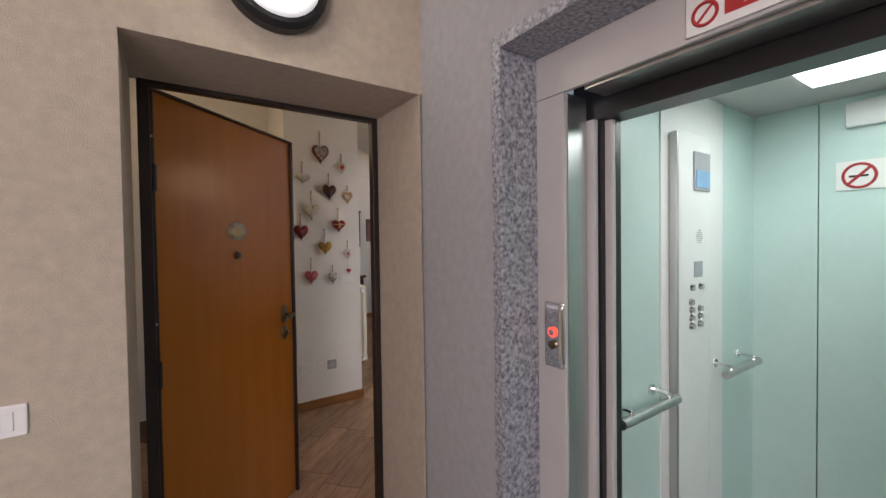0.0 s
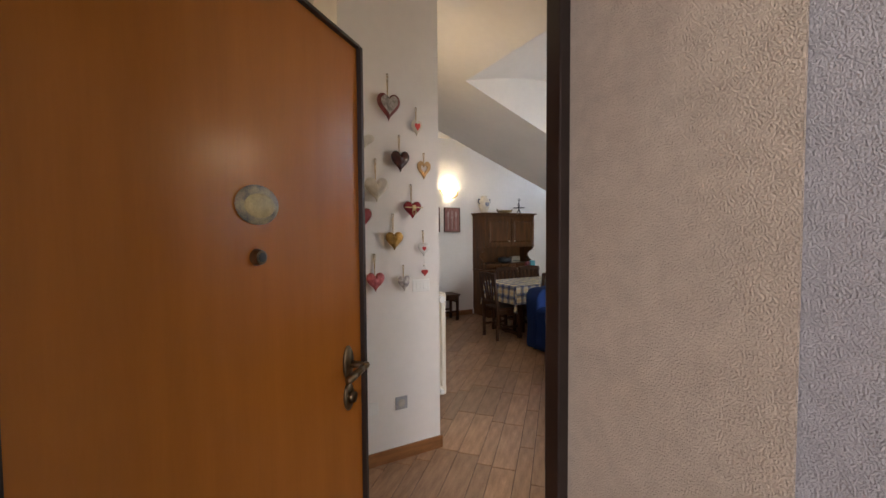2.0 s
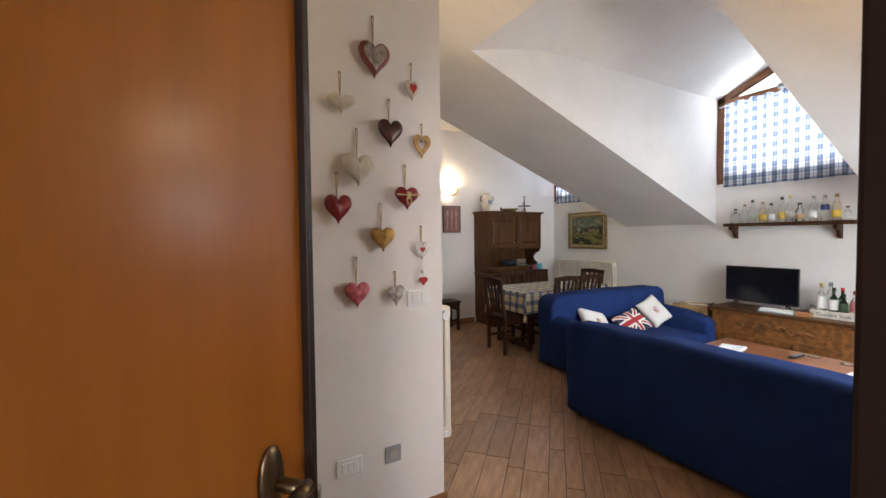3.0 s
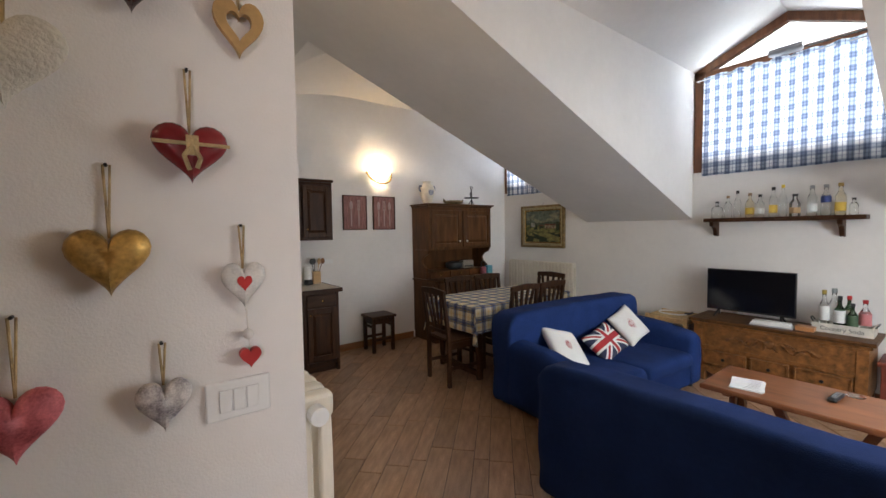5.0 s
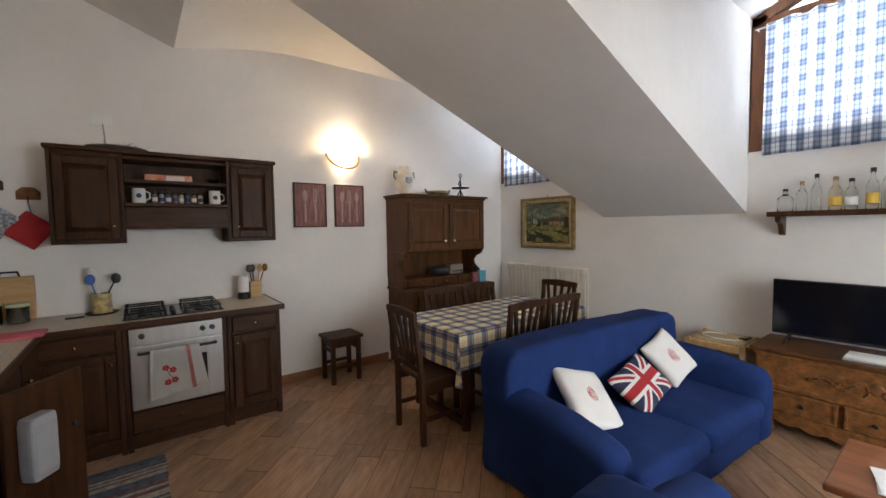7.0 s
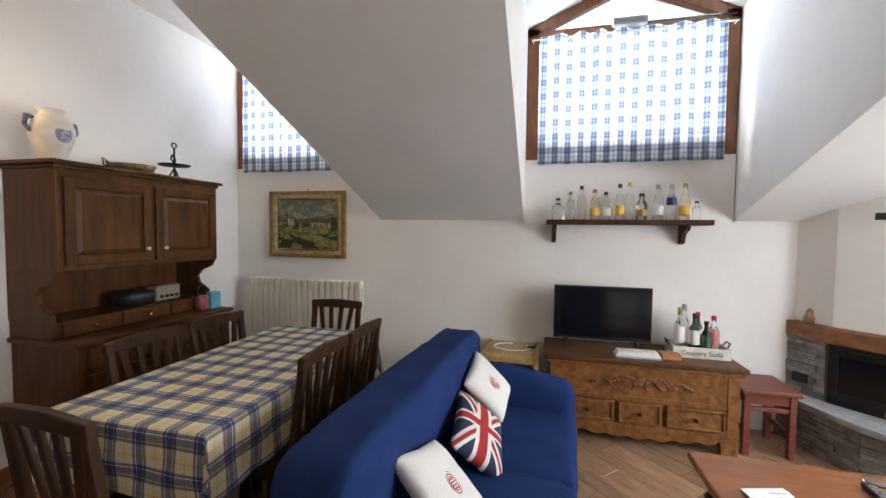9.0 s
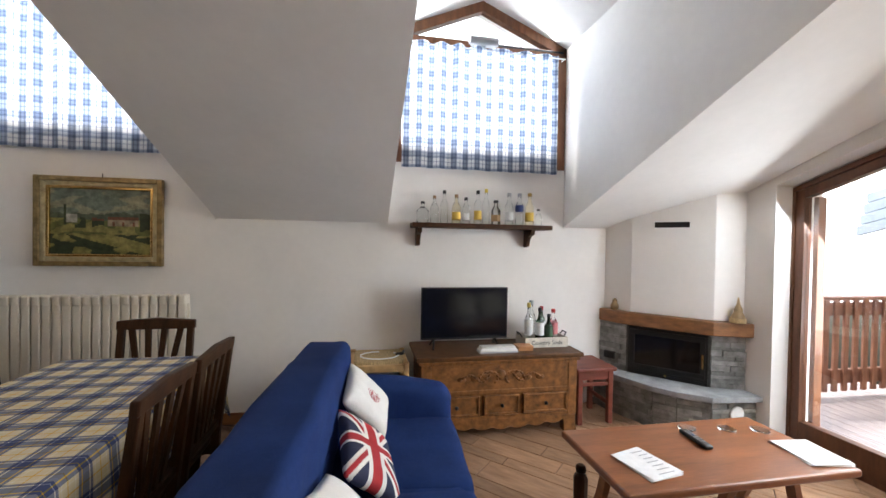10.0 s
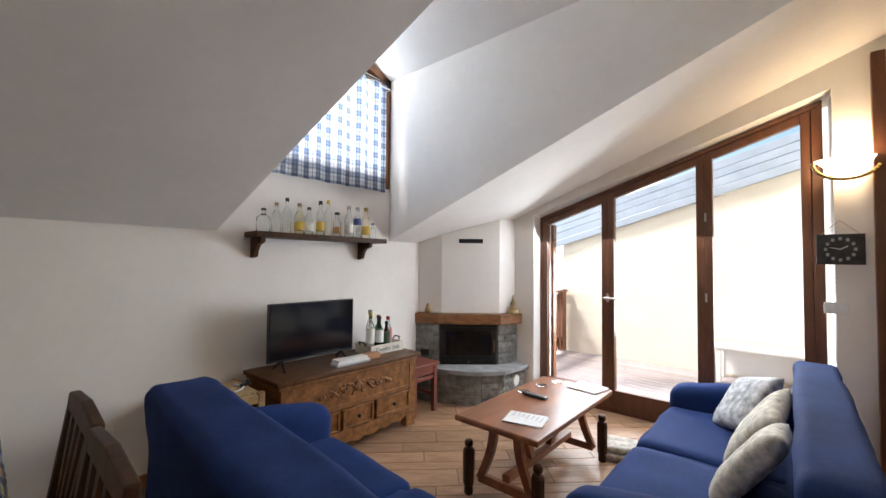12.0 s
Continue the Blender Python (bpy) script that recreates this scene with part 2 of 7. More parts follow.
cherry = M("red_brown_table_wood", (0.27, 0.095, 0.035), 0.28, var=0.2, scale=4, stretch=(4, 0.6, 4), spec=0.5)
pine = M("pale_pine", (0.52, 0.32, 0.14), 0.55, var=0.15, scale=5, stretch=(0.7, 5, 5))
rush = M("woven_rush", (0.50, 0.36, 0.18), 0.8, var=0.3, scale=30, stretch=(1, 8, 1), bump=0.5, bscale=80)
redwood = M("red_stained_wood", (0.17, 0.040, 0.024), 0.45, var=0.2, scale=6, stretch=(4, 1, 4))
base_wood = M("baseboard_wood", (0.30, 0.13, 0.045), 0.45, var=0.2, scale=5, stretch=(1, 1, 6))
brass = M("brass", (0.62, 0.42, 0.16), 0.25, 1.0, var=0.1)
old_brass = M("aged_bronze", (0.20, 0.15, 0.09), 0.35, 1.0, var=0.25, scale=25)
blue_cloth = M("blue_stretch_cover", (0.014, 0.034, 0.130), 0.9, var=0.12, scale=5, bump=0.25, bscale=260, spec=0.15)
white_cloth = M("white_cotton", (0.78, 0.75, 0.70), 0.9, var=0.04, scale=8, bump=0.2, bscale=300)
red_cloth = M("red_cotton", (0.42, 0.025, 0.03), 0.9, var=0.1, bump=0.2, bscale=300)
navy_cloth = M("navy_cotton", (0.025, 0.03, 0.07), 0.9, var=0.1, bump=0.2, bscale=300)
grey_cloth = M("grey_print_cotton", (0.55, 0.55, 0.56), 0.9, var=0.35, scale=22, bump=0.2, bscale=300)
cream_cloth = M("cream_print_cotton", (0.62, 0.57, 0.47), 0.9, var=0.25, scale=26, bump=0.2, bscale=300)
tile_mat = M("terracotta_wood_tile", (0.37, 0.225, 0.135), 0.32, var=0.25, scale=5, stretch=(1, 6, 1), bump=0.25, bscale=35, rand=0.22, second=(0.23, 0.125, 0.068))
grout = M("brown_grout", (0.10, 0.06, 0.04), 0.9, var=0.2, scale=20)
stone = M("grey_split_stone", (0.26, 0.26, 0.25), 0.85, var=0.28, scale=14, bump=0.8, bscale=40, rand=0.3)
stone_slab = M("grey_stone_slab", (0.34, 0.35, 0.36), 0.6, var=0.2, scale=9, bump=0.4, bscale=40)
mortar = M("dark_mortar", (0.12, 0.12, 0.115), 0.95, var=0.2, scale=30, bump=0.4)
soot = M("sooty_iron", (0.010, 0.009, 0.009), 0.5, var=0.3, scale=10)
fire_glass = M("dark_oven_glass", (0.012, 0.010, 0.009), 0.08, var=0.2, scale=3)
worktop = M("speckled_cream_worktop", (0.52, 0.45, 0.35), 0.35, var=0.12, scale=60)
cream_enamel = M("cream_radiator_enamel", (0.75, 0.69, 0.58), 0.4, var=0.03)
screen_black = M("tv_screen", (0.006, 0.006, 0.008), 0.12, var=0.1)
paper = M("printed_paper", (0.80, 0.80, 0.80), 0.8, var=0.05, scale=30)
clear = glassy("clear_bottle_glass", (0.96, 0.98, 0.97))
amber_glass = glassy("amber_spirit", (0.98, 0.92, 0.74))
green_glass = glassy("dark_green_glass", (0.05, 0.12, 0.05))
yellow_label = M("yellow_label", (0.75, 0.50, 0.08), 0.6)
white_label = M("white_label", (0.75, 0.75, 0.72), 0.6)
navy_label = M("navy_label", (0.03, 0.05, 0.2), 0.5)
red_paint = M("red_enamel", (0.45, 0.03, 0.03), 0.4)
deck_mat = M("weathered_deck", (0.44, 0.38, 0.38), 0.8, var=0.2, scale=6, stretch=(0.5, 6, 1), rand=0.12)
cream_render = M("cream_house_render", (0.80, 0.74, 0.62), 0.9, var=0.04, scale=4, bump=0.2, bscale=120)
zinc = M("blue_grey_zinc", (0.42, 0.48, 0.56), 0.45, 0.4, var=0.08)
rail_wood = M("balcony_timber", (0.22, 0.09, 0.05), 0.6, var=0.2, scale=6, stretch=(5, 5, 0.7))
window_pane = pane_glass("window_pane")
lit_glass = glow("lit_opal_glass", (1.0, 0.80, 0.52), 5.0)
lift_panel = glow("lift_light_panel", (0.93, 1.0, 0.98), 3.0)
# PALE weft: backlit folds make warp stronger, so that shading is in the colour.
NAVY, DARK, PALE = (0.30, 0.34, 0.43), (0.17, 0.20, 0.26), (0.46, 0.51, 0.60)
curtain_cloth = plaid("navy_check_curtain", (0.86, 0.87, 0.88), [(0.04, 0.14, NAVY), (0.14, 0.20, DARK), (0.20, 0.38, NAVY), (0.38, 0.44, DARK), (0.44, 0.52, NAVY), (0.74, 0.79, NAVY)],
                      [(0.04, 0.14, PALE), (0.14, 0.20, NAVY), (0.20, 0.38, PALE), (0.38, 0.44, NAVY), (0.44, 0.52, PALE), (0.74, 0.79, PALE)], 0.11, thin=0.45, blend="MULTIPLY")
TN, TY, TW = (0.24, 0.28, 0.43), (0.85, 0.60, 0.16), (0.92, 0.91, 0.88)
table_check = plaid("yellow_blue_check", (0.87, 0.82, 0.68), [(0.03, 0.11, TN), (0.11, 0.14, TY), (0.14, 0.34, TN), (0.34, 0.37, TW), (0.37, 0.45, TN), (0.52, 0.55, TW), (0.70, 0.73, TY), (0.92, 0.95, TW)],
                    [(0.03, 0.11, TN), (0.11, 0.14, TY), (0.14, 0.34, TN), (0.34, 0.37, TW), (0.37, 0.45, TN), (0.52, 0.55, TW), (0.70, 0.73, TY), (0.92, 0.95, TW)], 0.135, blend="MULTIPLY")

# ---- plan ----
XE, YN, YS, XW = 6.84, 8.51, 3.03, 1.74      # room's east, north, south and kitchen's west wall
HX, HY = 2.32, 4.77                           # corner of the wall with the hearts
Z0, K = 1.562, 0.3734                         # knee height and rise of the roof slope
DORMERS = ((4.15, 5.69), (6.97, 8.51))
EAVE, RIDGE = 3.125, 3.45


def slope(x):
    return Z0 + K * (XE - x)


XEND = 3.12                                   # west edge of the dormer ceilings, on the slope
XFLAT = 4.20                                  # where the gable begins to flatten towards that edge


def gable(x, f):
    """Height of a dormer ceiling; f runs from 0 at the eaves to 1 at the ridge."""
    k = 1.0 if x > XFLAT else math.sin((x - XEND) / (XFLAT - XEND) * math.pi / 2)
    return slope(XEND) + (EAVE + (RIDGE - EAVE) * f - slope(XEND)) * k


def build_ceiling():
    bm = B()

    def f(*pts):
        bm.faces.new([bm.verts.new(p) for p in pts])

    def s(x, y):
        return (x, y, slope(x))
    x0 = 0.2
    for y0, y1 in ((2.60, 4.15), (5.69, 6.97)):
        f(s(x0, y0), s(XE + 0.02, y0), s(XE + 0.02, y1), s(x0, y1))
    xs = [XEND + (XFLAT - XEND) * i / 12 for i in range(13)] + [5.5, XE + 0.1]
    for y0, y1 in DORMERS:
        ym = (y0 + y1) / 2
        f(s(x0, y0), s(XEND, y0), s(XEND, y1), s(x0, y1))
        for y in (y0, y1):
            low = [bm.verts.new((x, y, gable(x, 0))) for x in xs]
            top = [bm.verts.new((x, ym, gable(x, 1))) for x in xs]
            for i in range(len(xs) - 1):
                bm.faces.new((low[i + 1], low[i], top[i], top[i + 1])).smooth = True
            if y < 8.4:
                for a, b in zip(xs, xs[1:]):
                    f((b, y, slope(b)), (b, y, gable(b, 0)), (a, y, gable(a, 0)), (a, y, slope(a)))
    structure("ceiling", bm, plaster, "white painted sloping attic ceiling with two dormers", "ceiling")
    bm = B()
    slab(bm, [(0.2, 2.60, slope(0.2) + 0.2), (XE + 0.5, 2.60, EAVE + 0.9), (XE + 0.5, 8.8, EAVE + 0.9), (0.2, 8.8, slope(0.2) + 0.2)], (0, 0, 0.15))
    structure("roof_deck", bm, zinc, "roof deck above the attic room", "roof")


def build_walls():
    bm = B()
    box(bm, XE, XE + 0.3, 2.6, 8.8, -0.1, Z0 - 0.01)
    for y0, y1 in DORMERS:
        box(bm, XE, XE + 0.3, y0 + 0.005, y1, Z0 - 0.01, 2.06)
    box(bm, XE, XE + 0.3, 5.69, 6.97, Z0 - 0.012, 4.2)
    box(bm, XE, XE + 0.3, 2.6, 4.15, Z0 - 0.012, 4.2)
    for y0, y1 in DORMERS:
        slab(bm, [(XE + 0.05, y0, EAVE), (XE + 0.05, y0, 4.2), (XE + 0.05, y1, 4.2), (XE + 0.05, y1, EAVE), (XE + 0.05, (y0 + y1) / 2, RIDGE)], (0.2, 0, 0))
    structure("wall_east", bm, plaster, "white plastered knee wall under the roof slope", "wall")
    bm = B()
    box(bm, XW - 0.2, XE + 0.3, YN, YN + 0.25, -0.1, 4.6)
    structure("wall_north", bm, plaster, "white plastered kitchen wall", "wall")
    bm = B()
    box(bm, XW - 0.2, XW, 5.45, YN, -0.1, 4.6)
    structure("wall_west", bm, plaster, "white plastered wall behind the sink run", "wall")
    bm = B()
    box(bm, 1.65, HX, HY, 5.46, -0.1, 4.6)
    structure("wall_partition", bm, plaster, "white wall pier hung with decorative hearts", "wall")
    bm = B()
    box(bm, 0.2, 1.65, 5.40, 5.5, -0.1, 4.6)
    box(bm, 0.1, 0.2, 2.6, 5.5, -0.1, 4.6)
    structure("wall_corridor", bm, plaster, "white corridor wall lit by a warm lamp", "wall")
    # south wall: entrance opening and balcony opening
    bm = B()
    box(bm, 0.1, 0.70, 2.62, YS, -0.1, 4.6)
    box(bm, 0.70, 1.69, 2.62, YS, 2.14, 4.6)
    box(bm, 1.69, 3.70, 2.62, YS, -0.1, 4.6)
    box(bm, 5.90, XE + 0.3, 2.62, YS, -0.1, 4.6)
    slab(bm, [(3.70, 2.62, 2.555), (5.90, 2.62, 1.852), (5.90, 2.62, 4.6), (3.70, 2.62, 4.6)], (0, YS - 2.62, 0))
    structure("wall_south", bm, plaster, "white wall with entrance door and balcony window", "wall")
    # landing: beige face, recess round the door
    bm = B()
    box(bm, -1.6, 0.715, 2.59, 2.618, -0.1, 3.0)
    box(bm, 0.715, 1.70, 2.59, 2.618, 2.10, 3.0)
    box(bm, 0.60, 0.715, 2.618, 3.0, -0.1, 2.3)
    box(bm, 1.684, 1.69, 2.59, 3.0, -0.1, 2.10)
    box(bm, 0.60, 1.69, 2.618, 3.0, 2.10, 2.135)
    structure("wall_landing_door", bm, stucco, "beige rough-plastered landing wall with a deep door recess", "wall")
    bm = B()
    box(bm, 1.70, 1.86, 2.14, 2.618, -0.1, 3.0)
    box(bm, 1.70, 1.86, -1.6, 2.14, 2.135, 3.0)
    box(bm, 1.70, 1.86, -1.6, 0.80, -0.1, 2.135)
    structure("wall_lift", bm, stucco_grey, "grey rough-plastered landing wall beside the lift", "wall")
    bm = B()
    box(bm, -1.7, -1.6, -1.6, 2.59, -0.1, 3.0)
    box(bm, -1.7, 1.86, -1.7, -1.6, -0.1, 3.0)
    structure("wall_landing_back", bm, stucco, "beige landing walls behind the entrance", "wall")
    bm = B()
    box(bm, -1.7, 1.86, -1.7, 2.62, 2.9, 3.0)
    structure("ceiling_landing", bm, plaster, "white landing ceiling", "ceiling")
    # baseboards
    bm = B()
    box(bm, 3.84, 5.02, YN - 0.014, YN, 0, 0.085)
    box(bm, 6.14, XE, YN - 0.014, YN, 0, 0.085)
    box(bm, XE - 0.014, XE, 4.0, YN - 0.014, 0, 0.085)
    box(bm, 1.66, HX, HY - 0.014, HY, 0, 0.085)
    box(bm, HX, HX + 0.014, HY - 0.014, 5.46, 0, 0.085)
    box(bm, 1.69, 3.69, YS, YS + 0.014, 0, 0.085)
    structure("baseboard", bm, base_wood, "brown wooden baseboard along the walls", "baseboard", 0.003)


def build_floor():
    bm = B()
    box(bm, 0.1, XE + 0.1, 2.6, YN + 0.1, -0.12, -0.004)
    base = structure("floor", bm, grout, "floor of brown wood-look tiles laid diagonally", "floor")
    bm = B()
    box(bm, -1.7, 1.86, -1.7, 3.0, -0.12, -0.001)
    structure("floor_landing", bm, granite, "grey stone landing floor", "floor")
    return base


build_ceiling()
build_walls()
floor_base = build_floor()


# ---- openings: windows, doors ----


def build_dormer_window(name, y0, y1):
    """Gabled timber window with transom, opener and check curtain, facing west into the room."""
    w = root(name, "timber gable window with a navy check curtain", "window", (XE, y0, 2.06))
    tagged(w, kind="structure")
    wd, h, rise, xa, xb = y1 - y0, EAVE - 2.06, RIDGE - EAVE, 0.005, 0.075
    bm = B()
    box(bm, xa, xb, 0.004, 0.10, 0, h)
    part("window_jamb", bm, honey, w, bevel=0.004)
    bm = B()
    box(bm, xa, xb, wd - 0.10, wd - 0.004, 0, h)
    part("window_jamb", bm, honey, w, bevel=0.004)
    bm = B()
    box(bm, xa, xb, 0.10, wd - 0.10, 0, 0.15)
    part("window_sill", bm, honey, w, bevel=0.004)
    bm = B()
    box(bm, xa + 0.004, xb, 0.10, wd - 0.10, h - 0.10, h - 0.02)
    part("transom", bm, honey, w, bevel=0.004)
    for sgn in (0, 1):
        bm = B()
        yy = [0.004, wd / 2, wd / 2, 0.004]
        if sgn:
            yy = [wd - y for y in yy]
        slab(bm, [(xa, yy[0], h), (xa, yy[1], h + rise), (xa, yy[2], h + rise - 0.085), (xa, yy[3], h - 0.085)], (xb - xa, 0, 0))
        part("gable_rail", bm, honey, w, bevel=0.003)
    for z0, z1, nm in ((0.15, h - 0.1, "pane"),):
        bm = B()
        box(bm, 0.038, 0.042, 0.1, wd - 0.1, z0, z1)
        p = part(nm, bm, window_pane, w)
        p.visible_shadow = False
    bm = B()
    slab(bm, [(0.038, 0.10, h - 0.02), (0.038, wd / 2, h + rise - 0.09), (0.038, wd - 0.1, h - 0.02)], (0.004, 0, 0))
    p = part("gable_pane", bm, window_pane, w)
    p.visible_shadow = False
    bm = B()
    rod(bm, (-0.035, wd * 0.42, h - 0.035), (-0.035, wd * 0.58, h - 0.035), 0.035, seg=16)
    box(bm, -0.02, 0.006, wd * 0.43, wd * 0.57, h - 0.07, h - 0.01)
    box(bm, -0.03, 0.004, wd * 0.49, wd * 0.52, h - 0.10, h - 0.03)
    part("opener_motor", bm, grey_plastic, w, "grey electric window opener", bevel=0.004)
    bm = B()
    rod(bm, (-0.02, 0.05, h - 0.05), (-0.02, wd * 0.42, h - 0.05), 0.008)
    part("opener_chain", bm, black, w)
    bm = B()
    rod(bm, (-0.045, 0.04, h - 0.115), (-0.045, wd - 0.04, h - 0.115), 0.006)
    for y in (0.05, wd - 0.05):
        rod(bm, (-0.045, y, h - 0.115), (0.006, y, h - 0.115), 0.004)
    part("curtain_rod", bm, white_plastic, w)
    # gathered curtain
    bm = B()
    uvl = bm.loops.layers.uv.new("uv")
    nu, nv, top, bot = 150, 26, h - 0.09, -0.045
    grid = []
    for i in range(nu + 1):
        a = i / nu
        col = []
        for j in range(nv + 1):
            b = j / nv
            y = 0.105 + a * (wd - 0.21)
            amp = 0.010 + 0.012 * (1 - b)
            x = -0.045 + amp * math.sin(a * 46 + 1.3 * math.sin(a * 9)) + 0.006 * noise.noise(Vector((a * 8, b * 3, y0)))
            z = top + (bot - top) * b + (0.004 * math.sin(a * 60) if j == 0 else 0) + 0.006 * noise.noise(Vector((a * 6, 2, y0))) * b
            col.append((bm.verts.new((x, y + 0.01 * b * (a - 0.5), z)), (a * (wd - 0.2) * 1.12, b * (top - bot))))
        grid.append(col)
    for i in range(nu):
        for j in range(nv):
            q = (grid[i][j], grid[i + 1][j], grid[i + 1][j + 1], grid[i][j + 1])
            fc = bm.faces.new([v for v, _ in q])
            for lp, (_, uv) in zip(fc.loops, q):
                lp[uvl].uv = uv
    part("curtain", bm, curtain_cloth, w, "navy and white check cotton curtain", smooth=True)
    return w


for i, (y0, y1) in enumerate(DORMERS):
    build_dormer_window("window_%d" % (i + 1), y0, y1)


def build_balcony_window():
    """Three tall glazed leaves under a raking head, in a timber frame."""
    w = root("window_3", "tall timber balcony window with three glazed leaves under a raking head", "window", (0, 2.80, 0))
    tagged(w, kind="structure")

    def head(x):
        return 1.845 + 0.3195 * (5.89 - x)
    bm = B()
    slab(bm, [(3.74, 0, head(3.74)), (5.92, 0, head(5.92)), (5.92, 0, head(5.92) - 0.035), (3.74, 0, head(3.74) - 0.035)], (0, 0.09, 0))
    part("window_head", bm, shaded_dark_timber, w, bevel=0.004)
    for a, b in ((5.885, 5.92), (3.74, 3.80)):
        bm = B()
        slab(bm, [(a, 0, 0), (b, 0, 0), (b, 0, head(b) - 0.036), (a, 0, head(a) - 0.036)], (0, 0.09, 0))
        part("window_jamb", bm, shaded_dark_timber, w, bevel=0.004)
    bm = B()
    box(bm, 3.80, 5.885, -0.06, 0.07, 0, 0.035)
    part("threshold", bm, shaded_dark_timber, w, bevel=0.004)
    for a, b in ((5.217, 5.884), (4.449, 5.216), (3.801, 4.448)):
        leaf = B()
        t = 0.056
        slab(leaf, [(a, 0.012, 0.04), (a + t, 0.012, 0.04), (a + t, 0.012, head(a + t) - 0.037), (a, 0.012, head(a) - 0.037)], (0, 0.066, 0))
        slab(leaf, [(b - t, 0.012, 0.04), (b, 0.012, 0.04), (b, 0.012, head(b) - 0.037), (b - t, 0.012, head(b - t) - 0.037)], (0, 0.066, 0))
        box(leaf, a + t, b - t, 0.014, 0.076, 0.036, 0.205)
        slab(leaf, [(a + t, 0.014, head(a + t) - 0.037), (b - t, 0.014, head(b - t) - 0.037), (b - t, 0.014, head(b - t) - 0.10), (a + t, 0.014, head(a + t) - 0.10)], (0, 0.062, 0))
        lf = part("window_leaf", leaf, shaded_dark_timber, w, bevel=0.004)
        bm = B()
        slab(bm, [(a + t, 0.04, 0.205), (b - t, 0.04, 0.205), (b - t, 0.04, head(b - t) - 0.10), (a + t, 0.04, head(a + t) - 0.10)], (0, 0.004, 0))
        p = part("pane", bm, window_pane, lf)
        p.visible_shadow = False
    bm = B()
    box(bm, 5.205, 5.23, 0.076, 0.082, 1.01, 1.09)
    rod(bm, (5.23, 0.08, 1.05), (5.23, 0.13, 1.05), 0.009)
    rod(bm, (5.235, 0.125, 1.05), (5.11, 0.125, 1.045), 0.010, 0.008)
    part("handle", bm, steel, w, "steel lever handle", bevel=0.002)
    for z in (0.35, 1.1, 1.75):
        bm = B()
        rod(bm, (4.44, 0.082, z - 0.035), (4.44, 0.082, z + 0.035), 0.008)
        part("hinge", bm, steel, w)
    # Undarkened timber: the sunlit paleness of this stile is put in its colour.
    part("outer_stile", box(B(), 5.795, 5.828, -0.07, -0.002, 0.036, 1.77), honey, w, "timber stile outside the pane with sunlit paleness in its colour", bevel=0.003)
    return w


build_balcony_window()

bm = B()
box(bm, 3.455, 3.52, YS, YS + 0.05, 0.0, 2.72)
structure("trim", bm, shaded_dark_timber, "dark wooden upright against the wall", "trim", 0.004)


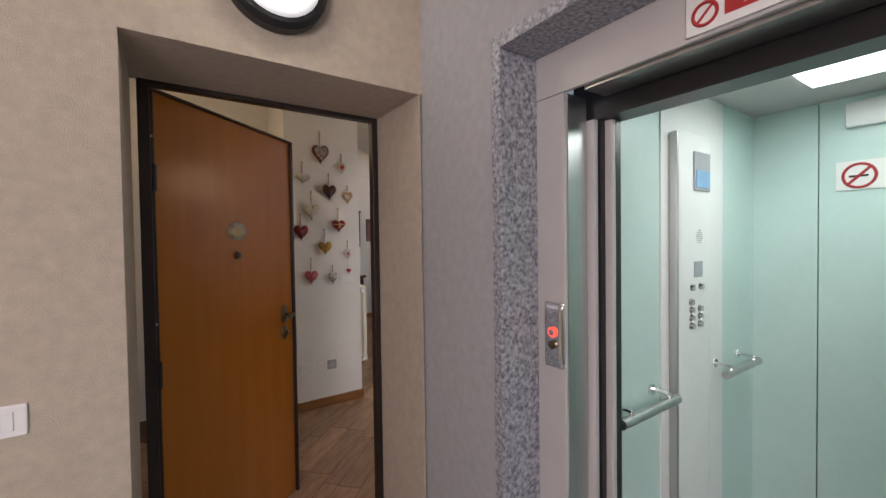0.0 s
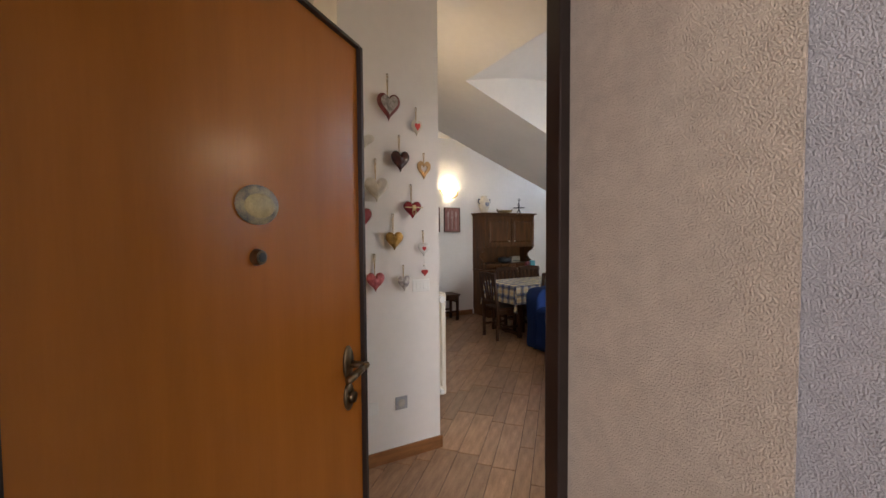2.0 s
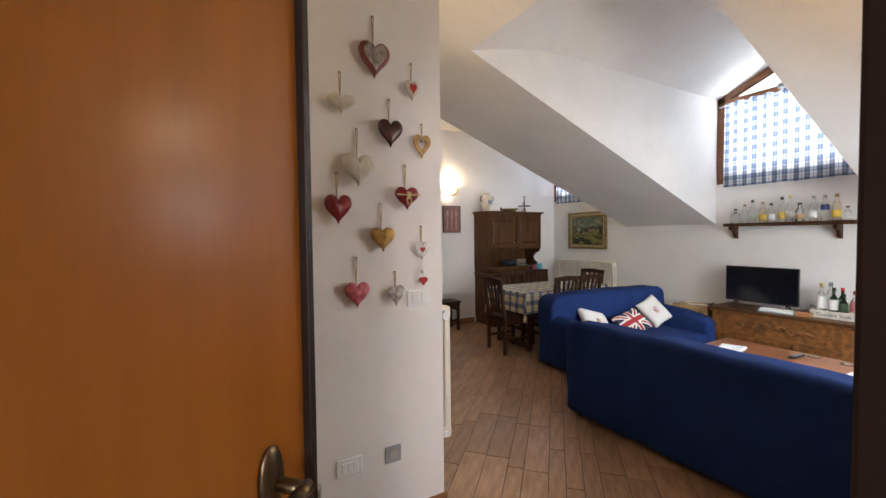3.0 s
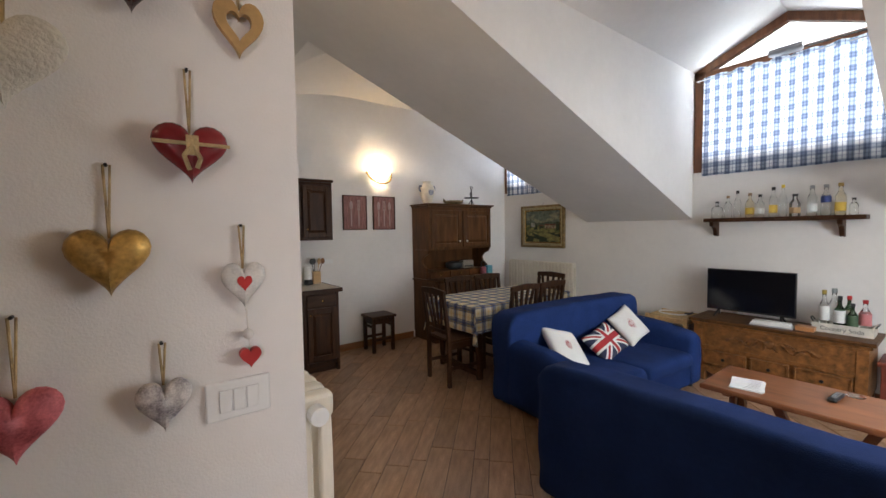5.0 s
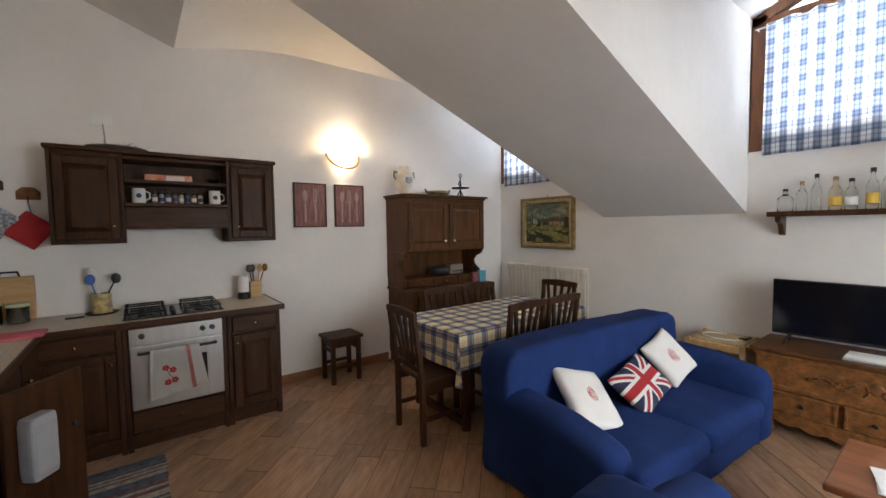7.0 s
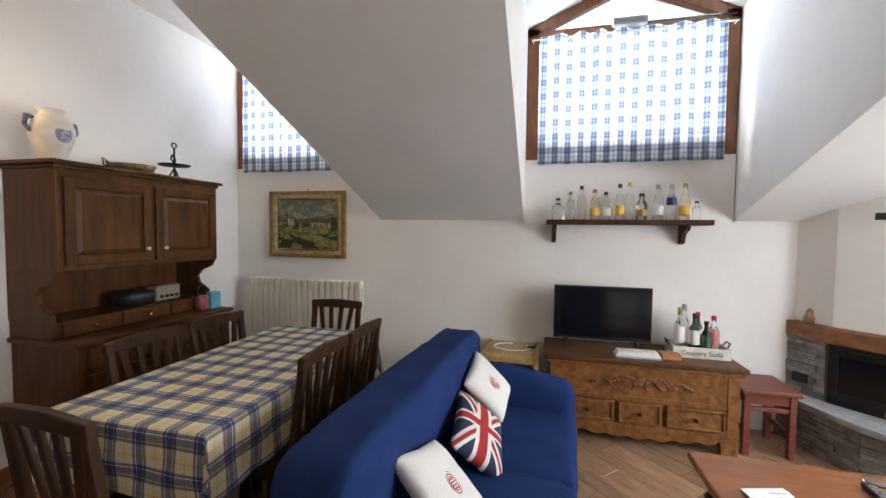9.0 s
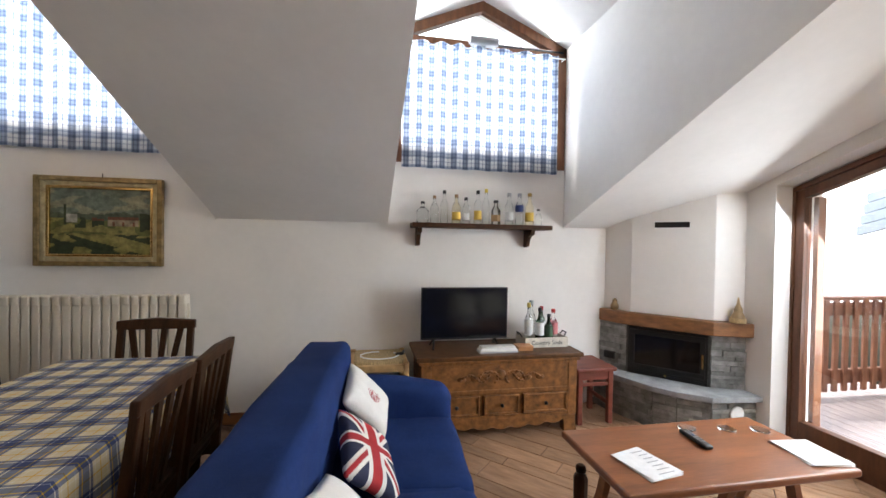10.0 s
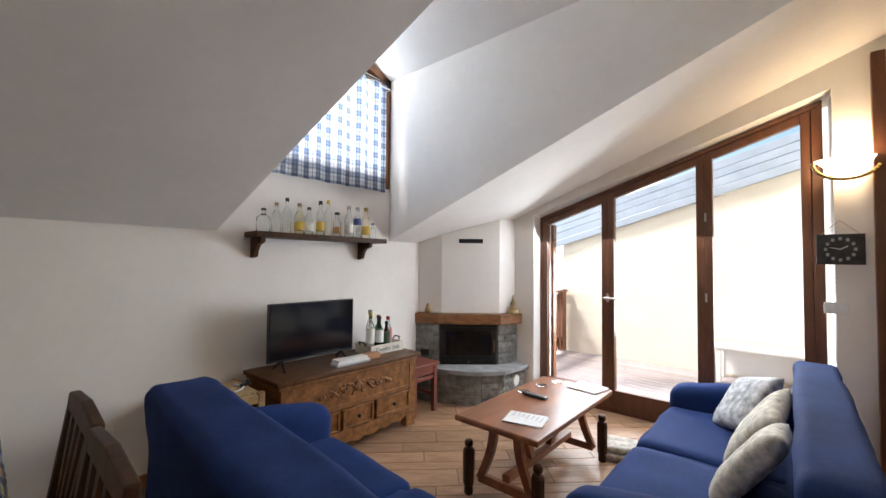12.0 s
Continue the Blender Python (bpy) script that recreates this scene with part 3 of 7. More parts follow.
def build_entrance_door():
    d = root("door_1", "dark metal door frame with an open honey-brown entrance door", "door", (0, 3.0, 0))
    tagged(d, kind="structure")
    for a, b, nm in ((0.735, 0.772, "door_jamb"), (1.652, 1.683, "door_jamb")):
        bm = B()
        box(bm, a, b, -0.015, 0.028, 0, 2.12)
        part(nm, bm, door_frame_mat, d, bevel=0.004)
    bm = B()
    box(bm, 0.735, 1.682, -0.017, 0.026, 2.082, 2.125)
    part("door_head", bm, door_frame_mat, d, bevel=0.004)
    bm = B()
    box(bm, 1.656, 1.68, 0.0285, 0.031, 0.95, 1.25)
    part("strike_plate", bm, iron, d)
    ang = math.degrees(math.atan2(3.64 - 3.045, 1.437 - 0.79))
    m = pose(0.795, 0.05, 0, 0, 0, ang)
    leaf = part("door_leaf", box(B(), -0.028, 0.865, 0.012, 0.05, 0.012, 2.085), door_wood, d, "honey-brown veneered door leaf standing ajar", bevel=0.003)
    leaf.matrix_basis = m
    bm = B()
    for a in ((-0.033, -0.02), (0.853, 0.868)):
        box(bm, a[0], a[1], -0.004, 0.054, 0.010, 2.088)
    box(bm, -0.02, 0.853, -0.004, 0.054, 2.080, 2.090)
    part("metal_edge", bm, door_frame_mat, leaf, bevel=0.002)
    # painted oval name plate, peephole, handle, keyhole
    bm = B()
    ball(bm, (0.415, 0.008, 1.556), 0.060, 1.08, 0.14, 0.74, 24, 12)
    part("oval_plate", bm, M("painted_ceramic", (0.34, 0.30, 0.17), 0.3, var=0.4, scale=30, second=(0.05, 0.07, 0.12)), leaf, "oval painted ceramic name plate")
    bm = B()
    ball(bm, (0.415, 0.002, 1.554), 0.042, 1.08, 0.14, 0.66, 20, 10)
    part("plate_field", bm, M("ochre_glaze", (0.48, 0.40, 0.20), 0.3, var=0.2, scale=20), leaf)
    bm = B()
    rod(bm, (0.41, 0.012, 1.44), (0.41, -0.004, 1.44), 0.019, 0.016, 20)
    part("peephole", bm, old_brass, leaf)
    bm = B()
    rod(bm, (0.41, -0.003, 1.44), (0.41, -0.0055, 1.44), 0.009, 0.011, 16)
    part("peephole_lens", bm, black, leaf)
    bm = B()
    ball(bm, (0.77, 0.008, 1.09), 0.034, 0.75, 0.35, 1.6, 18, 10)
    rod(bm, (0.775, 0.008, 1.085), (0.775, -0.048, 1.085), 0.011)
    tube(bm, [(0.785, -0.048, 1.086), (0.755, -0.050, 1.084), (0.71, -0.052, 1.078), (0.675, -0.050, 1.072)], 0.011)
    part("handle", bm, old_brass, leaf, "aged bronze lever handle", smooth=True)
    bm = B()
    ball(bm, (0.77, 0.008, 0.985), 0.034, 0.75, 0.35, 1.3, 18, 10)
    rod(bm, (0.77, 0.0, 0.985), (0.77, -0.014, 0.985), 0.016, seg=16)
    part("lock_escutcheon", bm, old_brass, leaf, smooth=True)
    bm = B()
    rod(bm, (0.885, 0.03, 0.995), (0.90, 0.03, 0.995), 0.004)
    lathe(bm, [(0.001, 0), (0.012, 0.003), (0.012, 0.008), (0.001, 0.01)], (0.905, 0.03, 0.985))
    box(bm, 0.90, 0.908, 0.02, 0.04, 0.84, 0.985)
    part("key_bunch", bm, steel, leaf)
    bm = B()
    for z in (0.3, 1.0, 1.75):
        rod(bm, (-0.028, -0.006, z - 0.05), (-0.028, -0.006, z + 0.05), 0.010)
    part("hinge", bm, door_frame_mat, leaf)
    for z in (1.2, 0.35, 1.9):
        bm = B()
        rod(bm, (0.772, 0.0, z), (0.779, 0.0, z), 0.007)
        part("security_bolt", bm, chrome, d)


build_entrance_door()

# ---- landing ----


def switch_plate(name, at, facing, w=0.115, h=0.078, keys=3, label="white plastic light switch plate on the wall"):
    """facing: degrees by which a plate that faces -y is turned."""
    s = root(name, label, "switch", at, facing)
    part("plate", box(B(), -w / 2, w / 2, -0.009, 0, -h / 2, h / 2), white_plastic, s, bevel=0.004)
    kw = w * 0.62 / keys
    for i in range(keys):
        x = (i - (keys - 1) / 2) * kw
        part("rocker", box(B(), x - kw * 0.46, x + kw * 0.46, -0.013, -0.009, -h * 0.29, h * 0.29), white_plastic, s, bevel=0.002)
    return s


switch_plate("light_switch", (0.455, 2.59, 1.065), 0, 0.12, 0.08)


def build_wall_lamp():
    s = root("wall_lamp", "round white wall lamp with a dark ring above the door", "lamp", (1.13, 2.59, 2.36))
    bm = B()
    seg = 32
    prof = [(0.0, 0.0), (0.165, 0.0), (0.165, 0.045), (0.15, 0.06), (0.135, 0.062)]
    lathe(bm, prof, seg=seg)
    for v in bm.verts:
        v.co = Vector((v.co.x, -v.co.z, v.co.y))
    part("ring", bm, black, s, smooth=False, bevel=0.003)
    bm = B()
    ball(bm, (0, -0.06, 0), 0.135, 1, 0.22, 1, 28, 14)
    part("diffuser", bm, glow("opal_diffuser", (0.9, 0.92, 0.95), 0.35), s, smooth=True)


build_wall_lamp()


def build_lift():
    s = root("lift", "lift with a grey door frame and mint-green cabin standing open", "lift", (0, 0, 0))
    tagged(s, kind="structure")
    bm = B()
    box(bm, 1.68, 1.86, 2.10, 2.14, -0.1, 2.135)
    part("granite_jamb", bm, granite, s, "grey speckled granite surround", bevel=0.003)
    bm = B()
    box(bm, 1.68, 1.86, 0.76, 2.10, 2.095, 2.135)
    part("granite_head", bm, granite, s, bevel=0.003)
    bm = B()
    box(bm, 1.68, 1.86, 0.76, 0.80, -0.1, 2.095)
    part("granite_jamb", bm, granite, s, bevel=0.003)
    bm = B()
    box(bm, 1.845, 1.86, 1.988, 2.10, -0.05, 1.955)
    part("frame_post", bm, lift_grey, s, bevel=0.002)
    bm = B()
    box(bm, 1.845, 1.86, 0.80, 2.10, 1.957, 2.095)
    part("frame_header", bm, lift_grey, s, bevel=0.002)
    bm = B()
    box(bm, 1.86, 1.955, 1.985, 2.005, -0.05, 1.955)
    box(bm, 1.862, 1.97, 0.80, 1.925, 1.945, 1.968)
    part("steel_return", bm, steel, s, bevel=0.002)
    bm = B()
    box(bm, 1.960, 1.982, 1.960, 2.05, -0.05, 1.884)
    box(bm, 2.008, 2.030, 1.928, 2.05, -0.05, 1.884)
    part("sliding_door_edge", bm, lift_grey, s, bevel=0.004)
    bm = B()
    box(bm, 1.975, 2.07, 0.6, 2.05, 1.885, 2.05)
    # Upright strips in solid black stand in for the shade of door gaps.
    box(bm, 1.984, 2.006, 1.952, 2.05, -0.05, 1.884)
    box(bm, 2.032, 2.060, 1.930, 2.05, -0.05, 1.884)
    part("door_gear_and_gap_shade", bm, black, s)
    bm = B()
    for y0, y1 in ((0.72, 1.25), (1.255, 1.757), (1.762, 2.06)):
        box(bm, 3.5, 3.53, y0, y1, 0, 2.15)
    box(bm, 2.07, 3.5, 2.03, 2.06, 0, 2.15)
    box(bm, 2.07, 3.5, 0.70, 0.72, 0, 2.15)
    part("cabin_wall", bm, mint, s, "mint-green laminate cabin lining", bevel=0.001)
    bm = B()
    box(bm, 2.07, 3.5, 0.72, 2.03, 2.15, 2.18)
    part("cabin_ceiling", bm, lift_grey, s)
    bm = B()
    box(bm, 1.86, 3.5, 0.72, 2.03, -0.05, 0)
    part("cabin_floor", bm, grey_plastic, s)
    bm = B()
    rbox(bm, 2.45, 3.12, 1.15, 1.70, 2.125, 2.152, 0.012, 3)
    part("light_panel", bm, lift_panel, s, "bright white ceiling light panel")
    bm = B()
    box(bm, 2.50, 3.09, 2.024, 2.03, 0, 2.15)
    part("white_strip", bm, white_plastic, s)
    cop = part("control_column", rbox(B(), 2.57, 2.89, 1.992, 2.024, 0.0, 1.95, 0.015, 5), white_plastic, s, "white control column with round buttons")
    bm = B()
    box(bm, 2.563, 2.578, 1.989, 2.024, 0.0, 1.94)
    part("steel_edge", bm, steel, cop, bevel=0.004)
    bm = B()
    box(bm, 2.71, 2.86, 1.985, 1.993, 1.70, 1.872)
    part("display_frame", bm, grey_plastic, cop, bevel=0.004)
    bm = B()
    box(bm, 2.722, 2.848, 1.982, 1.9855, 1.715, 1.79)
    part("display", bm, M("blue_display", (0.25, 0.45, 0.7), 0.2), cop)
    bm = B()
    for i in range(7):
        for j in range(7):
            if (i - 3) ** 2 + (j - 3) ** 2 < 11:
                ball(bm, (2.765 + (i - 3) * 0.009, 1.991, 1.50 + (j - 3) * 0.009), 0.002, u=5, w=4)
    part("speaker_holes", bm, grey_plastic, cop)
    bm = B()
    box(bm, 2.716, 2.79, 1.988, 1.993, 1.32, 1.39)
    part("notice", bm, grey_plastic, cop)
    for z, xs in ((1.277, (2.695, 2.775)), (1.215, (2.685,)), (1.18, (2.69, 2.768)), (1.145, (2.69, 2.768)), (1.11, (2.69, 2.768))):
        for x in xs:
            bm = B()
            rod(bm, (x, 1.993, z), (x, 1.979, z), 0.017, 0.013, 14)
            part("button", bm, chrome, cop)
    for x0, x1 in ((2.10, 2.49), (2.95, 3.34)):
        bm = B()
        rod(bm, (x0, 1.955, 0.85), (x1, 1.955, 0.85), 0.019, seg=16)
        part("handrail", bm, steel, s, smooth=False)
        for x in (x0 + 0.06, x1 - 0.06):
            bm = B()
            tube(bm, [(x, 1.955, 0.85), (x, 1.955, 0.88), (x, 2.03, 0.88)], 0.008)
            rod(bm, (x, 2.02, 0.88), (x, 2.03, 0.88), 0.022)
            part("rail_bracket", bm, chrome, s)
    bm = B()
    rbox(bm, 3.46, 3.5, 1.05, 1.66, 2.00, 2.12, 0.012, 3)
    part("emergency_lamp", bm, white_plastic, s)
    sg = part("no_smoking_sign", box(B(), 3.492, 3.4995, 1.30, 1.695, 1.71, 1.845), white_plastic, s, "white and red no-smoking sign")
    bm = B()
    bmesh.ops.create_circle(bm, segments=24, radius=0.055)
    tmp = [v.co.copy() for v in bm.verts]
    bm.clear()
    tube(bm, [(3.49, 1.615 + p.x, 1.775 + p.y) for p in tmp + tmp[:1]], 0.006, 6)
    rod(bm, (3.49, 1.655, 1.735), (3.49, 1.575, 1.815), 0.006)
    box(bm, 3.488, 3.492, 1.31, 1.52, 1.70, 1.75)
    box(bm, 3.488, 3.492, 1.31, 1.52, 1.755, 1.80)
    box(bm, 3.488, 3.492, 1.31, 1.52, 1.805, 1.85)
    part("red_marks", bm, red_paint, sg)
    bm = B()
    box(bm, 3.489, 3.492, 1.585, 1.65, 1.768, 1.778)
    part("cigarette", bm, black, sg)
    sg = part("fire_sign", box(B(), 1.836, 1.844, 1.20, 1.625, 1.965, 2.085), white_plastic, s, "white and red lift warning sign")
    bm = B()
    box(bm, 1.834, 1.836, 1.24, 1.545, 1.985, 2.07)
    tube(bm, [(1.835, 1.585 + 0.025 * math.cos(a * 0.4), 2.005 + 0.025 * math.sin(a * 0.4)) for a in range(17)], 0.004, 6)
    rod(bm, (1.835, 1.602, 1.988), (1.835, 1.568, 2.022), 0.003)
    part("red_field", bm, red_paint, sg)
    letters("sign_lettering", "L'ASCENSORE", 0.036, white_plastic, sg, Matrix.Translation((1.8335, 1.40, 2.005)) @ pose(0, 0, 0, 90, 0, -90))
    # call station
    cs = root("lift_call_button", "chrome lift call plate with a lit red button", "lift button", (1.845, 2.022, 1.19), -90)
    part("plate", rbox(B(), -0.038, 0.038, -0.018, 0, -0.105, 0.105, 0.014, 5), chrome, cs, smooth=True)
    bm = B()
    rod(bm, (0, -0.018, 0.01), (0, -0.024, 0.01), 0.016, seg=18)
    part("button", bm, glow("red_lit_button", (1.0, 0.06, 0.04), 1.6), cs)
    bm = B()
    rod(bm, (0, -0.02, 0.01), (0, -0.027, 0.01), 0.010, seg=18)
    part("button_cap", bm, chrome, cs)
    bm = B()
    rod(bm, (0, -0.018, -0.03), (0, -0.025, -0.03), 0.014, seg=18)
    part("key_switch", bm, old_brass, cs)


build_lift()

# ---- the wall of hearts ----


def build_heart(x, z, w, h, d, mat, cord, kind="solid", face=None, label="", y=HY):
    s = root("heart_ornament", label, "heart ornament", (x, y, z), 0, "hearts on the wall")
    out = heart_outline(w, h)
    n = len(out)
    bm = B()
    if kind == "ring":
        a = [(px, -0.006, pz) for px, pz in out]
        b = [(px * 0.5, -0.006, pz * 0.5 + h * 0.03) for px, pz in out]
        va, vb = [bm.verts.new(p) for p in a], [bm.verts.new(p) for p in b]
        wa, wb = [bm.verts.new((p[0], -0.006 - d, p[2])) for p in a], [bm.verts.new((p[0], -0.006 - d, p[2])) for p in b]
        for i in range(n):
            j = (i + 1) % n
            for q in ((va[i], va[j], vb[j], vb[i]), (wa[j], wa[i], wb[i], wb[j]), (va[j], va[i], wa[i], wa[j]), (vb[i], vb[j], wb[j], wb[i])):
                bm.faces.new(q)
        part("body", bm, mat, s, bevel=0.003)
    else:
        steps = 6
        rings = []
        for k in range(steps):
            f = math.cos(k / steps * math.pi / 2) ** 0.75
            t = math.sin(k / steps * math.pi / 2)
            rings.append((f, t))
        for sgn in (-1, 1):
            prev = None
            for f, t in rings:
                ring = [bm.verts.new((px * f, -0.008 - d / 2 + sgn * t * d / 2, pz * f + h * 0.06 * (1 - f))) for px, pz in out]
                if prev:
                    for i in range(n):
                        bm.faces.new((prev[i], prev[(i + 1) % n], ring[(i + 1) % n], ring[i]))
                prev = ring
            bm.faces.new(prev)
        bmesh.ops.remove_doubles(bm, verts=bm.verts, dist=0.0004)
        part("body", bm, mat, s, smooth=True)
    if face:
        fm, fs = face
        bm = B()
        slab(bm, [(px * fs, -0.008 - d - 0.001, pz * fs + h * 0.04) for px, pz in out], (0, 0.006, 0))
        part("face", bm, fm, s, bevel=0.001)
    top = h * 0.36
    bm = B()
    tube(bm, [(0, -0.012, top), (0.006, -0.008, top + cord)], 0.0022, 6)
    tube(bm, [(0, -0.012, top), (-0.004, -0.008, top + cord)], 0.0022, 6)
    part("cord", bm, rush, s)
    bm = B()
    rod(bm, (0, 0, top + cord), (0, -0.012, top + cord), 0.003)
    part("nail", bm, iron, s)
    return s


HM = dict(
    brown=M("brown_red_lacquer", (0.20, 0.045, 0.04), 0.35, var=0.25, scale=12),
    dark=M("dark_brown_lacquer", (0.055, 0.017, 0.014), 0.22, var=0.3, scale=10),
    red=M("deep_red_lacquer", (0.20, 0.016, 0.020), 0.25, var=0.2, scale=10),
    gold=M("worn_gold_leaf", (0.50, 0.30, 0.08), 0.38, 0.5, var=0.45, scale=14),
    tan=M("light_wood_heart", (0.48, 0.30, 0.12), 0.5, var=0.15, scale=10),
    cream=M("cream_felt", (0.62, 0.57, 0.48), 0.95, var=0.08, scale=25, bump=0.6, bscale=120),
    pink=M("crimson_mosaic", (0.40, 0.10, 0.11), 0.5, var=0.7, scale=30, second=(0.16, 0.012, 0.02)),
    mosaic=M("black_white_mosaic", (0.70, 0.66, 0.62), 0.4, var=0.1, scale=34, second=(0.05, 0.03, 0.05)),
    paper=M("grey_patch_paper", (0.66, 0.64, 0.60), 0.7, var=0.18, scale=24),
    silver=M("hammered_tin", (0.42, 0.38, 0.35), 0.4, 0.5, var=0.35, scale=40),
)
build_heart(1.955, 2.275, 0.155, 0.17, 0.045, HM["brown"], 0.15, face=(HM["silver"], 0.72), label="brown wooden heart with a pressed tin face on a cord")
build_heart(2.15, 2.17, 0.078, 0.10, 0.03, HM["cream"], 0.10, face=(red_paint, 0.5), label="small cream felt heart with a red heart on it")
build_heart(1.795, 2.05, 0.13, 0.085, 0.05, HM["cream"], 0.12, label="white heart trimmed with twine on a cord")
build_heart(2.03, 1.945, 0.125, 0.135, 0.045, HM["dark"], 0.12, label="glossy dark brown wooden heart on a cord")
build_heart(2.205, 1.905, 0.095, 0.115, 0.014, HM["tan"], 0.07, "ring", label="open light wooden heart on a cord")
build_heart(1.868, 1.76, 0.155, 0.15, 0.05, HM["cream"], 0.14, label="large cream felt heart on a cord")
build_heart(1.772, 1.578, 0.125, 0.135, 0.05, HM["red"], 0.12, label="deep red lacquered heart on a wire")
hh = build_heart(2.11, 1.64, 0.125, 0.112, 0.05, HM["red"], 0.125, label="dark red heart tied with a twine bow")
bm = B()
box(bm, -0.062, 0.062, -0.062, -0.057, 0.012, 0.018)
box(bm, -0.010, 0.010, -0.064, -0.058, -0.006, 0.03)
tube(bm, [(0, -0.062, 0.012), (0.012, -0.064, -0.012), (0.006, -0.063, -0.03)], 0.004, 6)
tube(bm, [(0, -0.062, 0.012), (-0.014, -0.064, -0.008), (-0.006, -0.063, -0.034)], 0.004, 6)
part("twine_bow", bm, rush, hh)
build_heart(1.982, 1.44, 0.12, 0.118, 0.05, HM["gold"], 0.13, label="worn gilded heart on a brown cord")
hh = build_heart(2.195, 1.38, 0.085, 0.095, 0.022, HM["paper"], 0.09, face=(red_paint, 0.34), label="grey patchwork heart with a small red heart hung below")
bm = B()
rod(bm, (0.004, -0.014, -0.05), (0.008, -0.014, -0.13), 0.0018, seg=6)
ball(bm, (0.006, -0.014, -0.105), 0.011)
part("bead_string", bm, white_cloth, hh)
bm = B()
slab(bm, [(px * 0.42 + 0.008, -0.024, pz * 0.42 - 0.155) for px, pz in heart_outline(0.10, 0.10)], (0, 0.016, 0))
part("small_heart", bm, red_paint, hh, bevel=0.004)
build_heart(1.855, 1.185, 0.12, 0.12, 0.04, HM["pink"], 0.13, label="crimson and pink mosaic heart on a cord")
build_heart(2.05, 1.165, 0.09, 0.10, 0.035, HM["mosaic"], 0.08, label="black and white mosaic heart on a cord")
switch_plate("light_switch", (2.18, HY, 1.14), 0, 0.125, 0.082)
switch_plate("wall_socket", (1.81, HY, 0.375), 0, 0.125, 0.082, 3, "white plastic wall socket with three inserts")
s = root("cable_outlet", "square grey cable outlet plate on the wall", "outlet", (2.03, HY, 0.375))
part("plate", box(B(), -0.042, 0.042, -0.008, 0, -0.042, 0.042), grey_plastic, s, bevel=0.003)
bm = B()
rod(bm, (0, -0.008, 0), (0, -0.010, 0), 0.024, seg=20)
part("cover", bm, M("taupe_plastic", (0.45, 0.42, 0.38), 0.5), s)


def build_radiator(at, turn, n, h, pitch=0.06, depth=0.10, label="cream cast column radiator on the wall"):
    """Column radiator standing on wall brackets: along local x, front towards -y, back at y = 0."""
    s = root("radiator", label, "radiator", at, turn)
    for i in range(n):
        x = i * pitch
        bm = B()
        for y in (-0.025, -depth + 0.02):
            rbox(bm, x + 0.0025, x + pitch - 0.0025, y - 0.018, y + 0.018, 0.0, h - 0.05, 0.010, 3)
        rbox(bm, x + 0.002, x + pitch - 0.002, -depth - 0.005, -0.005, h - 0.075, h, 0.02, 3)
        rbox(bm, x + 0.002, x + pitch - 0.002, -depth - 0.005, -0.005, 0, 0.07, 0.02, 3)
        box(bm, x + pitch * 0.42, x + pitch * 0.58, -depth + 0.02, -0.02, 0.05, h - 0.05)
        part("section", bm, cream_enamel, s)
    part("valve", rod(B(), (-0.03, -depth / 2, 0.04), (0.0, -depth / 2, 0.04), 0.016), white_plastic, s)
    part("valve", rod(B(), (-0.035, -depth / 2, h - 0.045), (0.0, -depth / 2, h - 0.045), 0.024), white_plastic, s)
    for x in (pitch * 1.5, pitch * (n - 1.5)):
        for z in (h * 0.15, h * 0.7):
            part("bracket", box(B(), x, x + 0.02, -0.03, 0.0, z, z + 0.04), white_plastic, s)
    return s


build_radiator((HX + 0.001, 4.85, 0.32), 90, 9, 0.745, label="cream column radiator on the end of the wall pier")
build_radiator((XE - 0.001, 8.33, 0.20), -90, 20, 0.80, label="cream column radiator under the painting")


def build_sconce(at, turn, r, label):
    """Half-bowl uplight against a wall, front towards -y."""
    s = root("wall_sconce", label, "wall lamp", at, turn, "wall sconces")
    bm = B()
    pts = [(r * math.cos(math.pi + math.pi * i / 20), -0.012 - 0.5 * r * math.sin(math.pi * i / 20), r * 0.82 * math.sin(math.pi + math.pi * i / 20) * 0.98) for i in range(21)]
    tube(bm, pts, 0.011, 8)
    ball(bm, pts[0], 0.018)
    ball(bm, pts[-1], 0.018)
    part("brass_rim", bm, brass, s, smooth=True)
    bm = B()
    seg, rows = 20, 7
    grid = []
    for j in range(rows):
        f = j / (rows - 1)
        grid.append([bm.verts.new((r * 0.97 * math.cos(math.pi + math.pi * i / seg) * (0.55 + 0.45 * math.sin(f * math.pi / 2)) if j else r * 0.5 * math.cos(math.pi + math.pi * i / seg),
                                   -0.004 - 0.6 * r * math.sin(math.pi * i / seg) * (0.4 + 0.6 * f),
                                   -r * 0.8 * math.sin(math.pi * i / seg) * (1 - f) + 0.10 * r * f)) for i in range(seg + 1)])
    for a, b in zip(grid, grid[1:]):
        for i in range(seg):
            bm.faces.new((a[i], a[i + 1], b[i + 1], b[i]))
    part("glass_bowl", bm, lit_glass, s, "lit opal glass bowl", smooth=True)
    bm = B()
    box(bm, -0.05, 0.05, -0.012, 0, -0.06, 0.02)
    part("back_plate", bm, brass, s)


